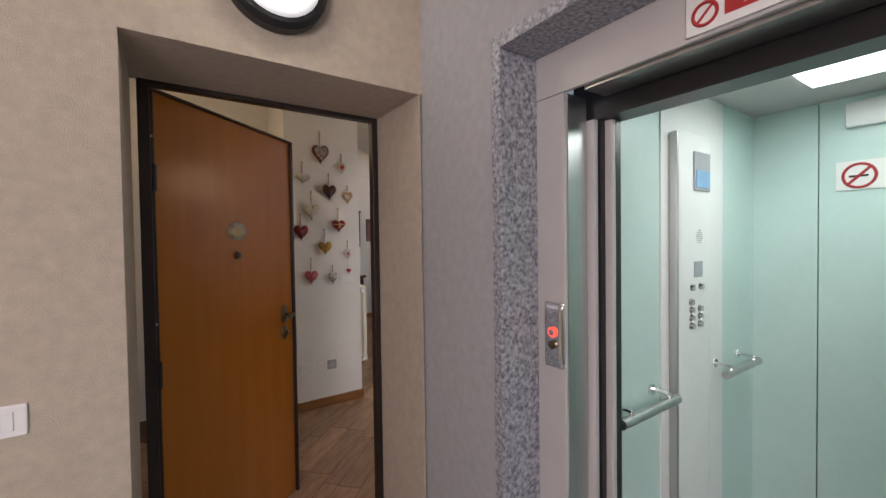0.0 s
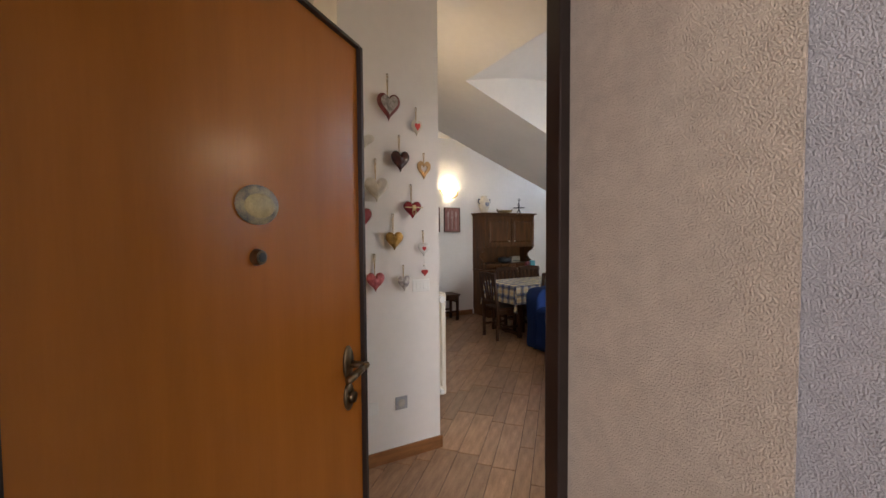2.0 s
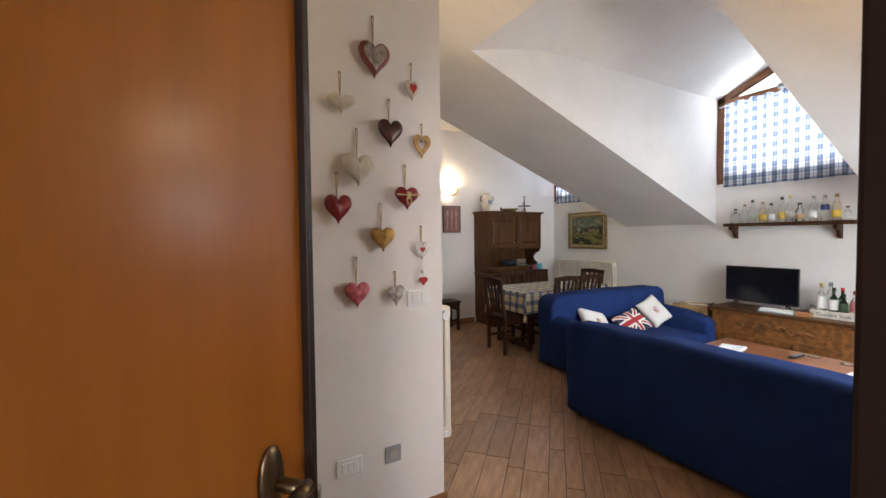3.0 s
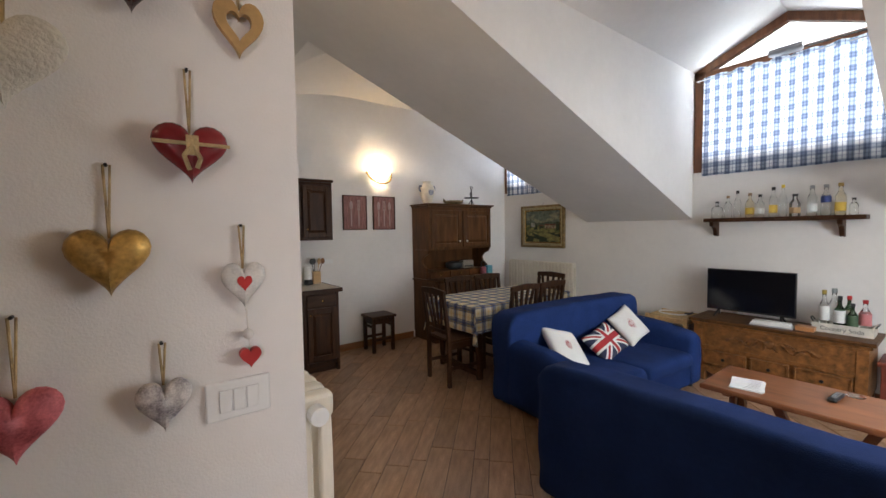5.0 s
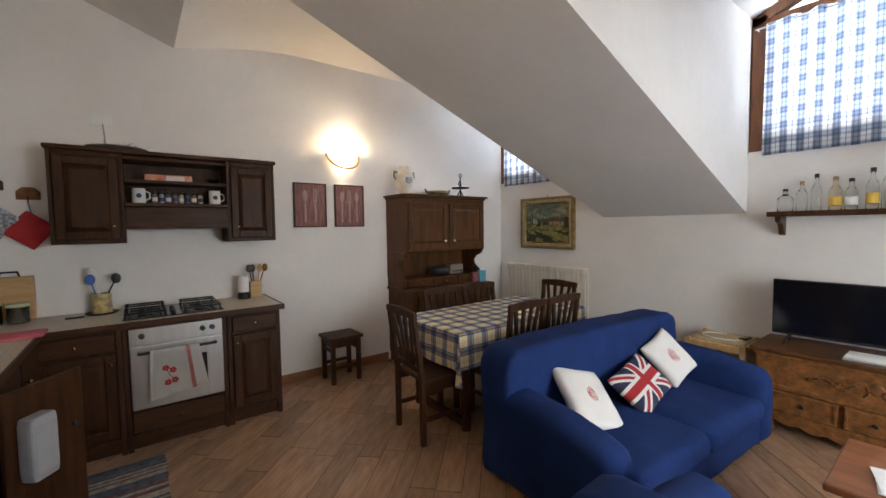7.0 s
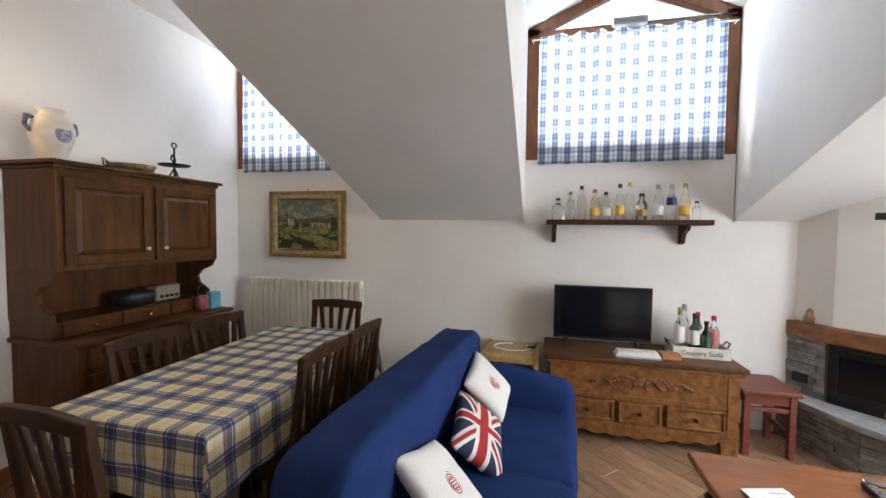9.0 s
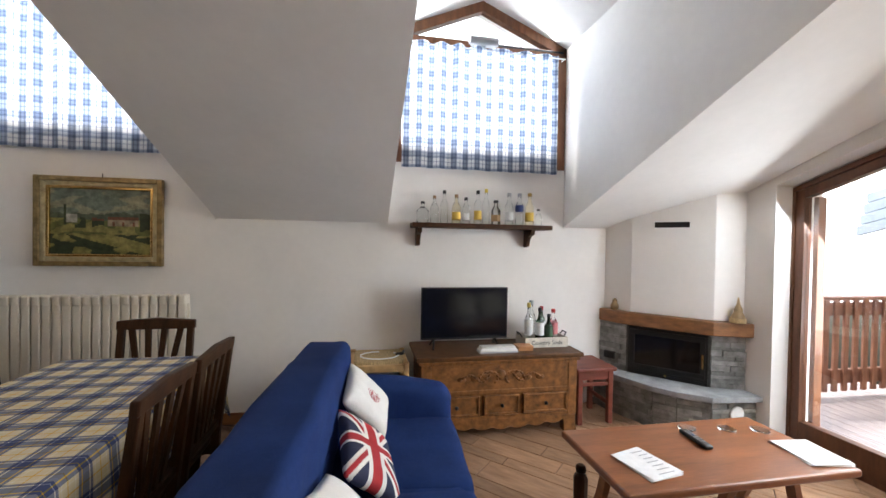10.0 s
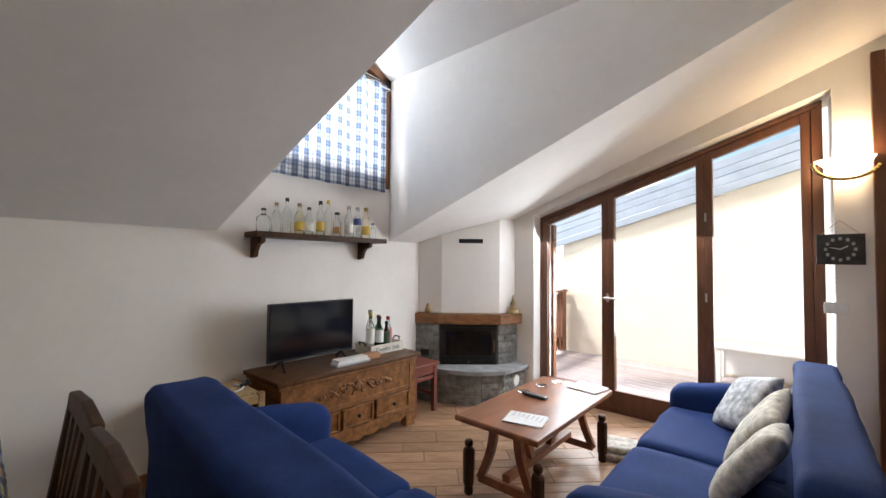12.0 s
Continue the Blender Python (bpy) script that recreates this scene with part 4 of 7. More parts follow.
build_sconce((4.53, YN, 2.225), 0, 0.17, "lit half-round opal glass wall lamp above the prints")
build_sconce((3.64, YS, 2.05), 180, 0.16, "lit half-round opal glass wall lamp beside the balcony window")
build_sconce((HX, 5.28, 2.25), 90, 0.22, "lit half-round amber glass wall lamp on the wall pier")
s = root("wall_panel", "pale wooden framed panel hung on the end of the wall pier", "picture", (HX, 5.03, 1.75), 90)
part("board", box(B(), -0.115, 0.115, -0.009, 0, -0.20, 0.20), pine, s, bevel=0.002)
for a in (-1, 1):
    part("frame_stile", box(B(), a * 0.125 - 0.012, a * 0.125 + 0.012, -0.016, 0, -0.215, 0.215), oak, s, bevel=0.003)
    part("frame_rail", box(B(), -0.112, 0.112, -0.016, 0, a * 0.207 - 0.010, a * 0.207 + 0.010), oak, s, bevel=0.003)


# ---- kitchen ----


def knob(parent, x, y, z, r=0.012, mat=None, ydir=-1):
    bm = B()
    rod(bm, (x, y, z), (x, y + ydir * 0.018, z), r * 0.5, seg=10)
    ball(bm, (x, y + ydir * 0.022, z), r, 1, 0.8, 1, 12, 8)
    return part("knob", bm, mat or brass, parent, smooth=True)


def panel_door(parent, x0, x1, z0, z1, y, mat=None, name="door", t=0.022, rail=0.055):
    """A framed, raised-panel front facing -y with its front at y - t."""
    mat = mat or walnut
    bm = B()
    box(bm, x0, x0 + rail, y - t, y, z0, z1)
    box(bm, x1 - rail, x1, y - t, y, z0, z1)
    box(bm, x0 + rail, x1 - rail, y - t, y, z0, z0 + rail)
    box(bm, x0 + rail, x1 - rail, y - t, y, z1 - rail, z1)
    d = part(name, bm, mat, parent, bevel=0.004)
    if x1 - x0 > 2.4 * rail and z1 - z0 > 2.2 * rail:
        a, b, c, e = x0 + rail, x1 - rail, z0 + rail, z1 - rail
        g = min(0.03, (e - c) * 0.25)
        bm = B()
        v = [bm.verts.new(p) for p in ((a, y - 0.006, c), (b, y - 0.006, c), (b, y - 0.006, e), (a, y - 0.006, e))]
        w = [bm.verts.new(p) for p in ((a + g, y - t * 0.95, c + g), (b - g, y - t * 0.95, c + g), (b - g, y - t * 0.95, e - g), (a + g, y - t * 0.95, e - g))]
        for i in range(4):
            bm.faces.new((v[i], v[(i + 1) % 4], w[(i + 1) % 4], w[i]))
        bm.faces.new(w)
        part("raised_panel", bm, mat, d)
    return d


def slab_front(parent, x0, x1, z0, z1, y, mat=None, name="drawer"):
    bm = B()
    box(bm, x0, x1, y - 0.02, y, z0, z1)
    d = part(name, bm, mat or walnut, parent, bevel=0.007)
    return d


def base_unit(name, label, x0, x1, door=True):
    s = root(name, label, "cabinet", (-0.11, YN, 0), 0, "kitchen base units")
    f = -0.595
    bm = B()
    box(bm, x0, x0 + 0.03, f, 0, 0.0, 0.85)
    box(bm, x1 - 0.03, x1, f, 0, 0.0, 0.85)
    box(bm, x0 + 0.03, x1 - 0.03, f, 0, 0.09, 0.12)
    box(bm, x0 + 0.03, x1 - 0.03, f + 0.02, -0.02, 0.12, 0.85)
    part("body", bm, walnut, s, bevel=0.003)
    bm = B()
    box(bm, x0 + 0.03, x1 - 0.03, f + 0.05, f + 0.07, 0, 0.09)
    part("plinth", bm, walnut_x, s)
    if door:
        d = slab_front(s, x0 + 0.035, x1 - 0.035, 0.71, 0.825, f, walnut_x)
        knob(d, (x0 + x1) / 2, f - 0.02, 0.77)
        d = panel_door(s, x0 + 0.035, x1 - 0.035, 0.135, 0.69, f)
        knob(d, x0 + 0.06 if x0 > 3 else x1 - 0.06, f - 0.02, 0.63)
    return s


base_unit("base_cabinet", "dark wooden kitchen base unit with a drawer over a panelled door", 2.36, 2.815)
base_unit("base_cabinet", "dark wooden kitchen base unit at the end of the run", 3.43, 3.81)


def build_oven_unit():
    s = base_unit("oven_cabinet", "dark wooden oven housing with a drawer below", 2.818, 3.427, False)
    d = slab_front(s, 2.85, 3.395, 0.13, 0.27, -0.595, walnut_x)
    knob(d, 3.12, -0.615, 0.2)
    o = root("oven", "built-in stainless steel oven with dark knobs", "oven", (-0.11, YN - 0.597, 0))
    part("body", box(B(), 2.85, 3.395, -0.012, 0.018, 0.285, 0.835), steel, o, bevel=0.004)
    part("control_panel", box(B(), 2.85, 3.395, -0.026, -0.012, 0.725, 0.835), steel, o, bevel=0.004)
    dr = part("oven_door", box(B(), 2.85, 3.395, -0.032, -0.012, 0.29, 0.715), steel, o, bevel=0.006)
    bm = B()
    rbox(bm, 2.96, 3.29, -0.036, -0.03, 0.40, 0.61, 0.003, 3)
    part("oven_glass", bm, fire_glass, dr)
    bm = B()
    tube(bm, [(2.90, -0.032, 0.675), (2.90, -0.066, 0.675), (3.345, -0.066, 0.675), (3.345, -0.032, 0.675)], 0.010)
    part("oven_handle", bm, black, dr)
    for x in (2.92, 3.27, 3.33):
        bm = B()
        rod(bm, (x, -0.026, 0.785), (x, -0.05, 0.785), 0.019, 0.016, 18)
        part("oven_knob", bm, black, o)
    t = root("dish_towel", "white dish towel with red flowers on the oven handle", "towel", (2.99, YN - 0.597, 0.69))
    bm = B()
    nu, nv = 14, 18
    g = []
    for j in range(nv + 1):
        b = j / nv
        row = []
        for i in range(nu + 1):
            a = i / nu
            z = 0.0 - b * (0.34 - 0.05 * a) if b > 0 else 0
            x = -0.14 + a * 0.28 + 0.06 * b * (a - 0.2)
            y = -0.080 - 0.008 * math.sin(a * 9) * b - (0 if b > 0.05 else -0.01)
            row.append(bm.verts.new((x, y, z)))
        g.append(row)
    for j in range(nv):
        for i in range(nu):
            fc = bm.faces.new((g[j][i], g[j][i + 1], g[j + 1][i + 1], g[j + 1][i]))
            fc.material_index = 1 if i in (10,) else 0
    bmesh.ops.solidify(bm, geom=bm.faces[:], thickness=0.003)
    part("cloth", bm, white_cloth, t, smooth=True, mats=(M("faded_red_stripe", (0.62, 0.20, 0.17), 0.9),))
    bm = B()
    for px, pz in ((-0.06, -0.13), (-0.02, -0.15), (-0.05, -0.23), (-0.01, -0.22)):
        for k in range(5):
            a = k * 2 * math.pi / 5
            ball(bm, (px + 0.012 * math.cos(a), -0.0875, pz + 0.012 * math.sin(a)), 0.009, 1, 0.15, 1, 8, 5)
    tube(bm, [(-0.06, -0.0868, -0.13), (-0.04, -0.0868, -0.18), (-0.01, -0.0868, -0.22)], 0.002, 5)
    part("flower_print", bm, red_cloth, t)


build_oven_unit()


def build_sink_run():
    """Units under the window side of the corner, with the dishwasher door ajar."""
    s = root("sink_cabinet", "dark wooden corner base unit below the sink", "cabinet", (0, 0, 0), 0, "kitchen base units")
    bm = B()
    box(bm, XW, 2.30, 6.98, 7.90, 0.10, 0.85)
    box(bm, XW, 2.26, 6.98, YN, 0.0, 0.10)
    box(bm, XW, 2.245, 7.90, YN, 0.10, 0.85)
    part("body", bm, walnut, s, bevel=0.003)
    bm = B()
    box(bm, 2.30, 2.322, 7.0, 7.42, 0.13, 0.82)
    box(bm, 2.30, 2.322, 7.44, 7.86, 0.13, 0.82)
    part("door", bm, walnut, s, bevel=0.006)
    for y in (7.38, 7.48):
        bm = B()
        rod(bm, (2.32, y, 0.72), (2.34, y, 0.72), 0.006)
        ball(bm, (2.345, y, 0.72), 0.012)
        part("knob", bm, brass, s)
    d = root("dish_cabinet", "dark wooden base unit with its door standing open", "cabinet", (0, 6.22, 0), 0, "kitchen base units")
    bm = B()
    box(bm, XW, 2.30, 0, 0.025, 0.0, 0.85)
    box(bm, XW, 2.30, 0.725, 0.755, 0.0, 0.85)
    box(bm, XW, 2.30, 0.025, 0.725, 0.0, 0.12)
    box(bm, XW, XW + 0.02, 0.025, 0.725, 0.12, 0.85)
    part("body", bm, walnut, d, bevel=0.003)
    part("shelf_board", box(B(), XW + 0.02, 2.28, 0.025, 0.725, 0.46, 0.48), walnut, d)
    lf = part("door", box(B(), 0, 0.36, -0.022, 0.0, 0.13, 0.82), walnut, d, "dark wooden door hanging open", bevel=0.005)
    lf.matrix_basis = pose(2.325, 0.73, 0, 0, 0, 52)
    part("tray", rbox(B(), 0.04, 0.16, -0.10, -0.022, 0.42, 0.70, 0.02, 4), grey_plastic, lf, "grey plastic tray on the door")
    part("knob", ball(B(), (0.30, -0.034, 0.56), 0.013), black, lf)
    lf = part("drawer", box(B(), 0.0, 0.022, 0.03, 0.70, 0.62, 0.82), walnut, d, bevel=0.006)
    lf.matrix_basis = pose(2.30, 0, 0)
    part("knob", ball(B(), (0.034, 0.1, 0.72), 0.014), brass, lf)
    w = root("worktop", "speckled cream worktop with a wooden edge over the corner units", "worktop", (0, 0, 0))
    bm = B()
    slab(bm, [(XW, 6.20, 0.85), (2.325, 6.20, 0.85), (2.325, 7.885, 0.85), (3.715, 7.885, 0.85), (3.715, YN, 0.85), (XW, YN, 0.85)], (0, 0, 0.038))
    part("top", bm, worktop, w, bevel=0.003)
    bm = B()
    box(bm, 2.325, 2.34, 6.20, 7.87, 0.848, 0.889)
    box(bm, 2.34, 3.73, 7.87, 7.885, 0.848, 0.889)
    box(bm, 3.715, 3.73, 7.885, YN, 0.848, 0.889)
    part("edge_strip", bm, walnut_x, w, bevel=0.004)
    k = root("sink", "stainless steel kitchen sink with drainer", "sink", (2.05, 7.05, 0.888))
    bm = B()
    rbox(bm, -0.24, 0.21, -0.55, 0.45, -0.002, 0.006, 0.004, 3)
    part("rim", bm, steel, k)
    bm = B()
    rbox(bm, -0.19, 0.17, 0.02, 0.40, 0.004, 0.009, 0.003, 3)
    # Flat plate on the rim; the bowl's inner shade is its dark colour.
    part("bowl", bm, M("bowl_shade_steel", (0.12, 0.12, 0.12), 0.3, 1.0), k)
    bm = B()
    tube(bm, [(-0.2, 0.2, 0), (-0.2, 0.2, 0.22), (-0.16, 0.2, 0.27), (-0.05, 0.2, 0.26), (-0.03, 0.2, 0.22)], 0.012)
    part("tap", bm, chrome, k)
    c = root("cleaning_cloth", "pink folded cleaning cloth on the worktop edge", "cloth", (2.27, 7.83, 0.889))
    part("cloth", rbox(B(), -0.12, 0.10, -0.09, 0.09, 0.0, 0.022, 0.01, 6, 0.008), M("pink_cloth", (0.55, 0.12, 0.16), 0.9), c, smooth=True)


build_sink_run()


def build_hob():
    s = root("gas_hob", "black gas hob with iron pan supports on the worktop", "hob", (3.01, 8.18, 0.889))
    part("hob_plate", box(B(), -0.30, 0.30, -0.24, 0.26, 0.0, 0.008), M("smoked_glass", (0.03, 0.03, 0.032), 0.15), s, bevel=0.003)
    for x, y in ((-0.17, 0.12), (-0.17, -0.1), (0.17, 0.12), (0.17, -0.1)):
        bm = B()
        lathe(bm, [(0.045, 0.008), (0.045, 0.018), (0.03, 0.024), (0.012, 0.026)], (x, y, 0))
        part("burner", bm, black, s)
    for x in (-0.17, 0.17):
        bm = B()
        for a in (-0.09, 0.0, 0.09):
            box(bm, x + a - 0.005, x + a + 0.005, -0.21, 0.23, 0.034, 0.046)
        for y in (-0.21, -0.1, 0.0, 0.12, 0.22):
            box(bm, x - 0.12, x + 0.12, y - 0.005, y + 0.005, 0.0345, 0.0465)
        for a in (-0.115, 0.115):
            for y in (-0.2, 0.21):
                rod(bm, (x + a, y, 0.006), (x + a * 0.9, y, 0.05), 0.008, 0.005)
        part("pan_support", bm, iron, s, bevel=0.002)
    for i in range(4):
        bm = B()
        rod(bm, (-0.01, -0.18 + i * 0.07, 0.008), (-0.01, -0.18 + i * 0.07, 0.03), 0.014)
        part("hob_knob", bm, black, s)


build_hob()


def upper_cab(x0, x1, z0, z1, side, label):
    s = root("wall_cabinet", label, "cabinet", (-0.11, YN, 0), 0, "kitchen wall units")
    bm = B()
    f = -0.305
    box(bm, x0, x0 + 0.022, f, 0, z0, z1)
    box(bm, x1 - 0.022, x1, f, 0, z0, z1)
    box(bm, x0 + 0.022, x1 - 0.022, f, 0, z0, z0 + 0.03)
    box(bm, x0 + 0.022, x1 - 0.022, f, 0, z1 - 0.03, z1)
    box(bm, x0 + 0.022, x1 - 0.022, f + 0.01, 0, z0 + 0.03, z1 - 0.03)
    part("body", bm, walnut, s, bevel=0.003)
    d = panel_door(s, x0 + 0.03, x1 - 0.03, z0 + 0.035, z1 - 0.045, f, rail=0.05)
    knob(d, x1 - 0.06 if side > 0 else x0 + 0.07, f - 0.02, z0 + 0.12)
    bm = B()
    box(bm, x0 - 0.012, x1 + 0.012, f - 0.03, 0, z1, z1 + 0.03)
    part("cornice", bm, walnut_x, s, bevel=0.008)
    return s


upper_cab(2.475, 2.865, 1.40, 2.03, 1, "dark wooden kitchen wall cabinet with a panelled door")
upper_cab(3.515, 3.88, 1.39, 2.03, -1, "dark wooden kitchen wall cabinet at the end of the run")


def build_hood_shelf():
    s = root("hood_shelf", "dark wooden open shelf unit over the hob with spice rail", "shelf", (-0.11, YN, 0))
    x0, x1, f = 2.868, 3.512, -0.29
    for z in (1.675, 1.845, 2.01):
        part("shelf_board", box(B(), x0, x1, f - (0.05 if z < 1.7 else 0), -0.012, z - 0.012, z + 0.012), walnut_x, s, bevel=0.003)
    part("back_panel", box(B(), x0, x1, -0.012, 0, 1.50, 2.03), walnut, s)
    part("valance", box(B(), x0, x1, f - 0.03, f, 1.50, 1.66), walnut_x, s, bevel=0.004)
    part("lower_moulding", box(B(), x0 - 0.0, x1, f - 0.045, f - 0.03, 1.50, 1.525), walnut_x, s, bevel=0.004)
    part("cornice", box(B(), x0, x1, f - 0.03, 0, 2.03, 2.06), walnut_x, s, bevel=0.006)
    z = 1.688
    for x, lab in ((2.84, "white beer mug with a blue crest"), (3.33, "white mug with a dark picture")):
        m = root("mug", lab, "mug", (x, YN - 0.22, z))
        part("body", lathe(B(), [(0.036, 0), (0.042, 0.004), (0.040, 0.11), (0.036, 0.11), (0.036, 0.012), (0.002, 0.01)]), white_plastic, m, smooth=False)
        bm = B()
        tube(bm, [(0.04, 0, 0.09), (0.065, 0, 0.08), (0.066, 0, 0.04), (0.04, 0, 0.025)], 0.005, 6)
        part("handle", bm, white_plastic, m)
        bm = B()
        ball(bm, (0, -0.035, 0.055), 0.022, 0.8, 0.4, 1)
        part("crest", bm, navy_label if x < 3.1 else M("brown_print", (0.16, 0.06, 0.04), 0.5), m)
    rnd = random.Random(5)
    for i in range(8):
        m = root("spice_jar", "small glass spice jar with a dark lid", "spice jar", (2.935 + i * 0.042, YN - 0.22, z), 0, "spice jars")
        part("jar", lathe(B(), [(0.015, 0), (0.017, 0.004), (0.017, 0.06), (0.011, 0.07), (0.011, 0.075)], seg=12), M("spice_%d" % i, [(0.25, 0.12, 0.05), (0.4, 0.35, 0.28), (0.12, 0.12, 0.14)][i % 3], 0.3), m)
        part("label", lathe(B(), [(0.0175, 0.018), (0.0178, 0.02), (0.0178, 0.045), (0.0175, 0.047)], seg=12), (white_label, navy_label)[i % 2], m)
        part("lid", lathe(B(), [(0.013, 0.072), (0.013, 0.092), (0.011, 0.094)], seg=12), black, m)
    m = root("foil_box", "long cardboard box of kitchen foil in red and yellow", "box", (3.03, YN - 0.2, 1.858))
    part("carton", box(B(), -0.15, 0.15, -0.025, 0.025, 0, 0.048), M("foil_carton", (0.60, 0.34, 0.20), 0.6, var=0.4, scale=22, second=(0.5, 0.05, 0.03)), m, bevel=0.002)
    part("end_cap", box(B(), -0.02, 0.1, -0.0265, -0.025, 0.008, 0.04), white_label, m)
    m = root("glass_dish", "small green glass dish on the upper shelf", "dish", (3.33, YN - 0.2, 1.858))
    part("dish", lathe(B(), [(0.025, 0), (0.05, 0.03), (0.046, 0.03), (0.02, 0.006)]), green_glass, m, smooth=True)
    m = root("tray", "pewter tray with dried twigs on top of the wall cabinet", "tray", (2.73, YN - 0.18, 2.062))
    part("tray", lathe(B(), [(0.10, 0), (0.17, 0.012), (0.18, 0.02), (0.165, 0.016), (0.09, 0.006)], seg=28), M("pewter", (0.25, 0.24, 0.22), 0.35, 0.8, var=0.2), m, smooth=True)
    bm = B()
    for i in range(26):
        a, b = rnd.uniform(0, 6.28), rnd.uniform(0.02, 0.1)
        rod(bm, (b * math.cos(a) * 0.3, b * math.sin(a) * 0.3, 0.01), (b * math.cos(a) * 1.3, b * math.sin(a), rnd.uniform(0.03, 0.07)), 0.002, 0.001, 5)
    part("twigs", bm, M("dry_twigs", (0.10, 0.07, 0.05), 0.9), m)


build_hood_shelf()
switch_plate("wall_socket", (2.64, YN, 2.31), 0, 0.12, 0.08, 2, "white wall socket high above the cabinets")
s = root("power_cable", "grey cable hanging from the socket to the cabinet", "cable", (2.65, YN - 0.012, 2.06))
part("cable", tube(B(), [(0, 0, 0.22), (0.008, -0.01, 0.12), (0.0, 0, 0.0)], 0.005), grey_plastic, s)
switch_plate("wall_socket", (3.83, YN, 1.125), 0, 0.10, 0.05, 2, "white wall socket above the worktop")


def build_mitt(x, z, label, mat, board):
    s = root("pot_holder", label, "pot holder", (x, YN, z), 0, "pot holders on hooks")
    bm = B()
    slab(bm, [(-0.06, -0.018, 0.0), (0.06, -0.018, 0.0), (0.06, -0.018, 0.055), (0.03, -0.018, 0.085), (-0.03, -0.018, 0.085), (-0.06, -0.018, 0.055)], (0, 0.018, 0))
    part("hook_board", bm, board, s, bevel=0.003)
    bm = B()
    tube(bm, [(0, -0.018, 0.02), (0, -0.035, 0.0), (0, -0.03, -0.02)], 0.004, 6)
    tube(bm, [(0, -0.03, -0.02), (0.01, -0.028, -0.09)], 0.003, 6)
    part("hook", bm, iron, s)
    tb = rbox(B(), -0.10, 0.10, -0.012, 0.012, -0.10, 0.10, 0.012, 6, 0.006, x)
    p = part("pad", tb, mat, s, smooth=True)
    p.matrix_basis = pose(0.0, -0.03, -0.21, 0, 40, 0)


build_mitt(2.06, 1.77, "black and white checked pot holder on a wooden hook", M("checked_quilting", (0.42, 0.43, 0.47), 0.9, var=0.6, scale=60), walnut)
build_mitt(2.235, 1.71, "red quilted pot holder on a wooden hook", red_cloth, oak)


def build_kitchen_clutter():
    z = 0.889
    s = root("utensil_jar", "yellow painted ceramic jar with kitchen utensils", "utensil jar", (2.59, 8.40, z))
    part("jar", lathe(B(), [(0.05, 0), (0.06, 0.006), (0.058, 0.145), (0.052, 0.145), (0.05, 0.02)], seg=20), M("painted_majolica", (0.50, 0.36, 0.12), 0.3, var=0.5, scale=24, second=(0.10, 0.14, 0.12)), s)
    part("saucer", lathe(B(), [(0.09, 0), (0.10, 0.008), (0.06, 0.006)]), iron, s)
    for a, b, c, mt in (((-0.02, 0, 0.1), (-0.05, 0, 0.22), 0.005, M("blue_plastic", (0.05, 0.13, 0.45), 0.4)), ((0.0, 0, 0.1), (-0.04, 0.01, 0.26), 0.005, white_plastic), ((0.02, 0, 0.1), (0.075, 0, 0.22), 0.005, black)):
        bm = B()
        rod(bm, a, b, c)
        e = Vector(b) - Vector(a)
        p = Vector(b) + e * 0.25
        ball(bm, p, 0.035, 0.9, 0.25, 1.1, 10, 7)
        part("utensil", bm, mt, s)
    s = root("spoon_pot", "pale wooden pot with dark cooking spoons", "utensil jar", (3.63, 8.40, z))
    part("pot", box(B(), -0.045, 0.045, -0.045, 0.045, 0, 0.14), pine, s, bevel=0.004)
    for a, mt in (((-0.03, 0.0), black), ((-0.01, 0.01), black), ((0.03, 0.0), pine), ((0.06, 0.01), oak)):
        bm = B()
        rod(bm, (a[0] * 0.4, a[1], 0.06), (a[0] * 1.3, a[1], 0.23), 0.005)
        ball(bm, (a[0] * 1.5, a[1], 0.255), 0.027, 0.9, 0.35, 1.3, 10, 7)
        part("spoon", bm, mt, s)
    s = root("salt_jar", "tall white ceramic jar in a black wire stand", "jar", (3.53, 8.36, z))
    part("jar", lathe(B(), [(0.035, 0.02), (0.042, 0.03), (0.042, 0.17), (0.036, 0.185), (0.036, 0.2)], seg=18), white_plastic, s)
    part("stand", lathe(B(), [(0.05, 0), (0.052, 0.01), (0.046, 0.05), (0.043, 0.06)], seg=10), iron, s)
    s = root("chopping_board", "wooden chopping board with an iron handle against the wall", "chopping board", (2.12, 8.485, z))
    part("board", box(B(), -0.12, 0.12, -0.02, 0.0, 0, 0.30), pine, s, bevel=0.006)
    bm = B()
    tube(bm, [(-0.05, -0.01, 0.295), (-0.04, -0.01, 0.33), (0.04, -0.01, 0.33), (0.05, -0.01, 0.295)], 0.006)
    part("handle", bm, iron, s)
    for x, y, h in ((2.17, 8.36, 0.11), (2.05, 8.33, 0.13), (1.95, 8.38, 0.15)):
        s = root("storage_jar", "clear glass jar with a pale green lid", "jar", (x, y, z), 0, "jars by the sink")
        part("glass", lathe(B(), [(0.05, 0), (0.055, 0.005), (0.055, h), (0.05, h), (0.05, 0.01), (0.002, 0.008)]), clear, s, smooth=True)
        part("contents", lathe(B(), [(0.047, 0.012), (0.047, h * 0.5), (0.01, h * 0.52)]), white_label, s)
        part("lid", lathe(B(), [(0.057, h), (0.057, h + 0.02), (0.05, h + 0.022)]), M("pale_green", (0.45, 0.50, 0.28), 0.5), s)
    s = root("trivet", "small dark trivet lying on the worktop", "trivet", (2.45, 8.30, z))
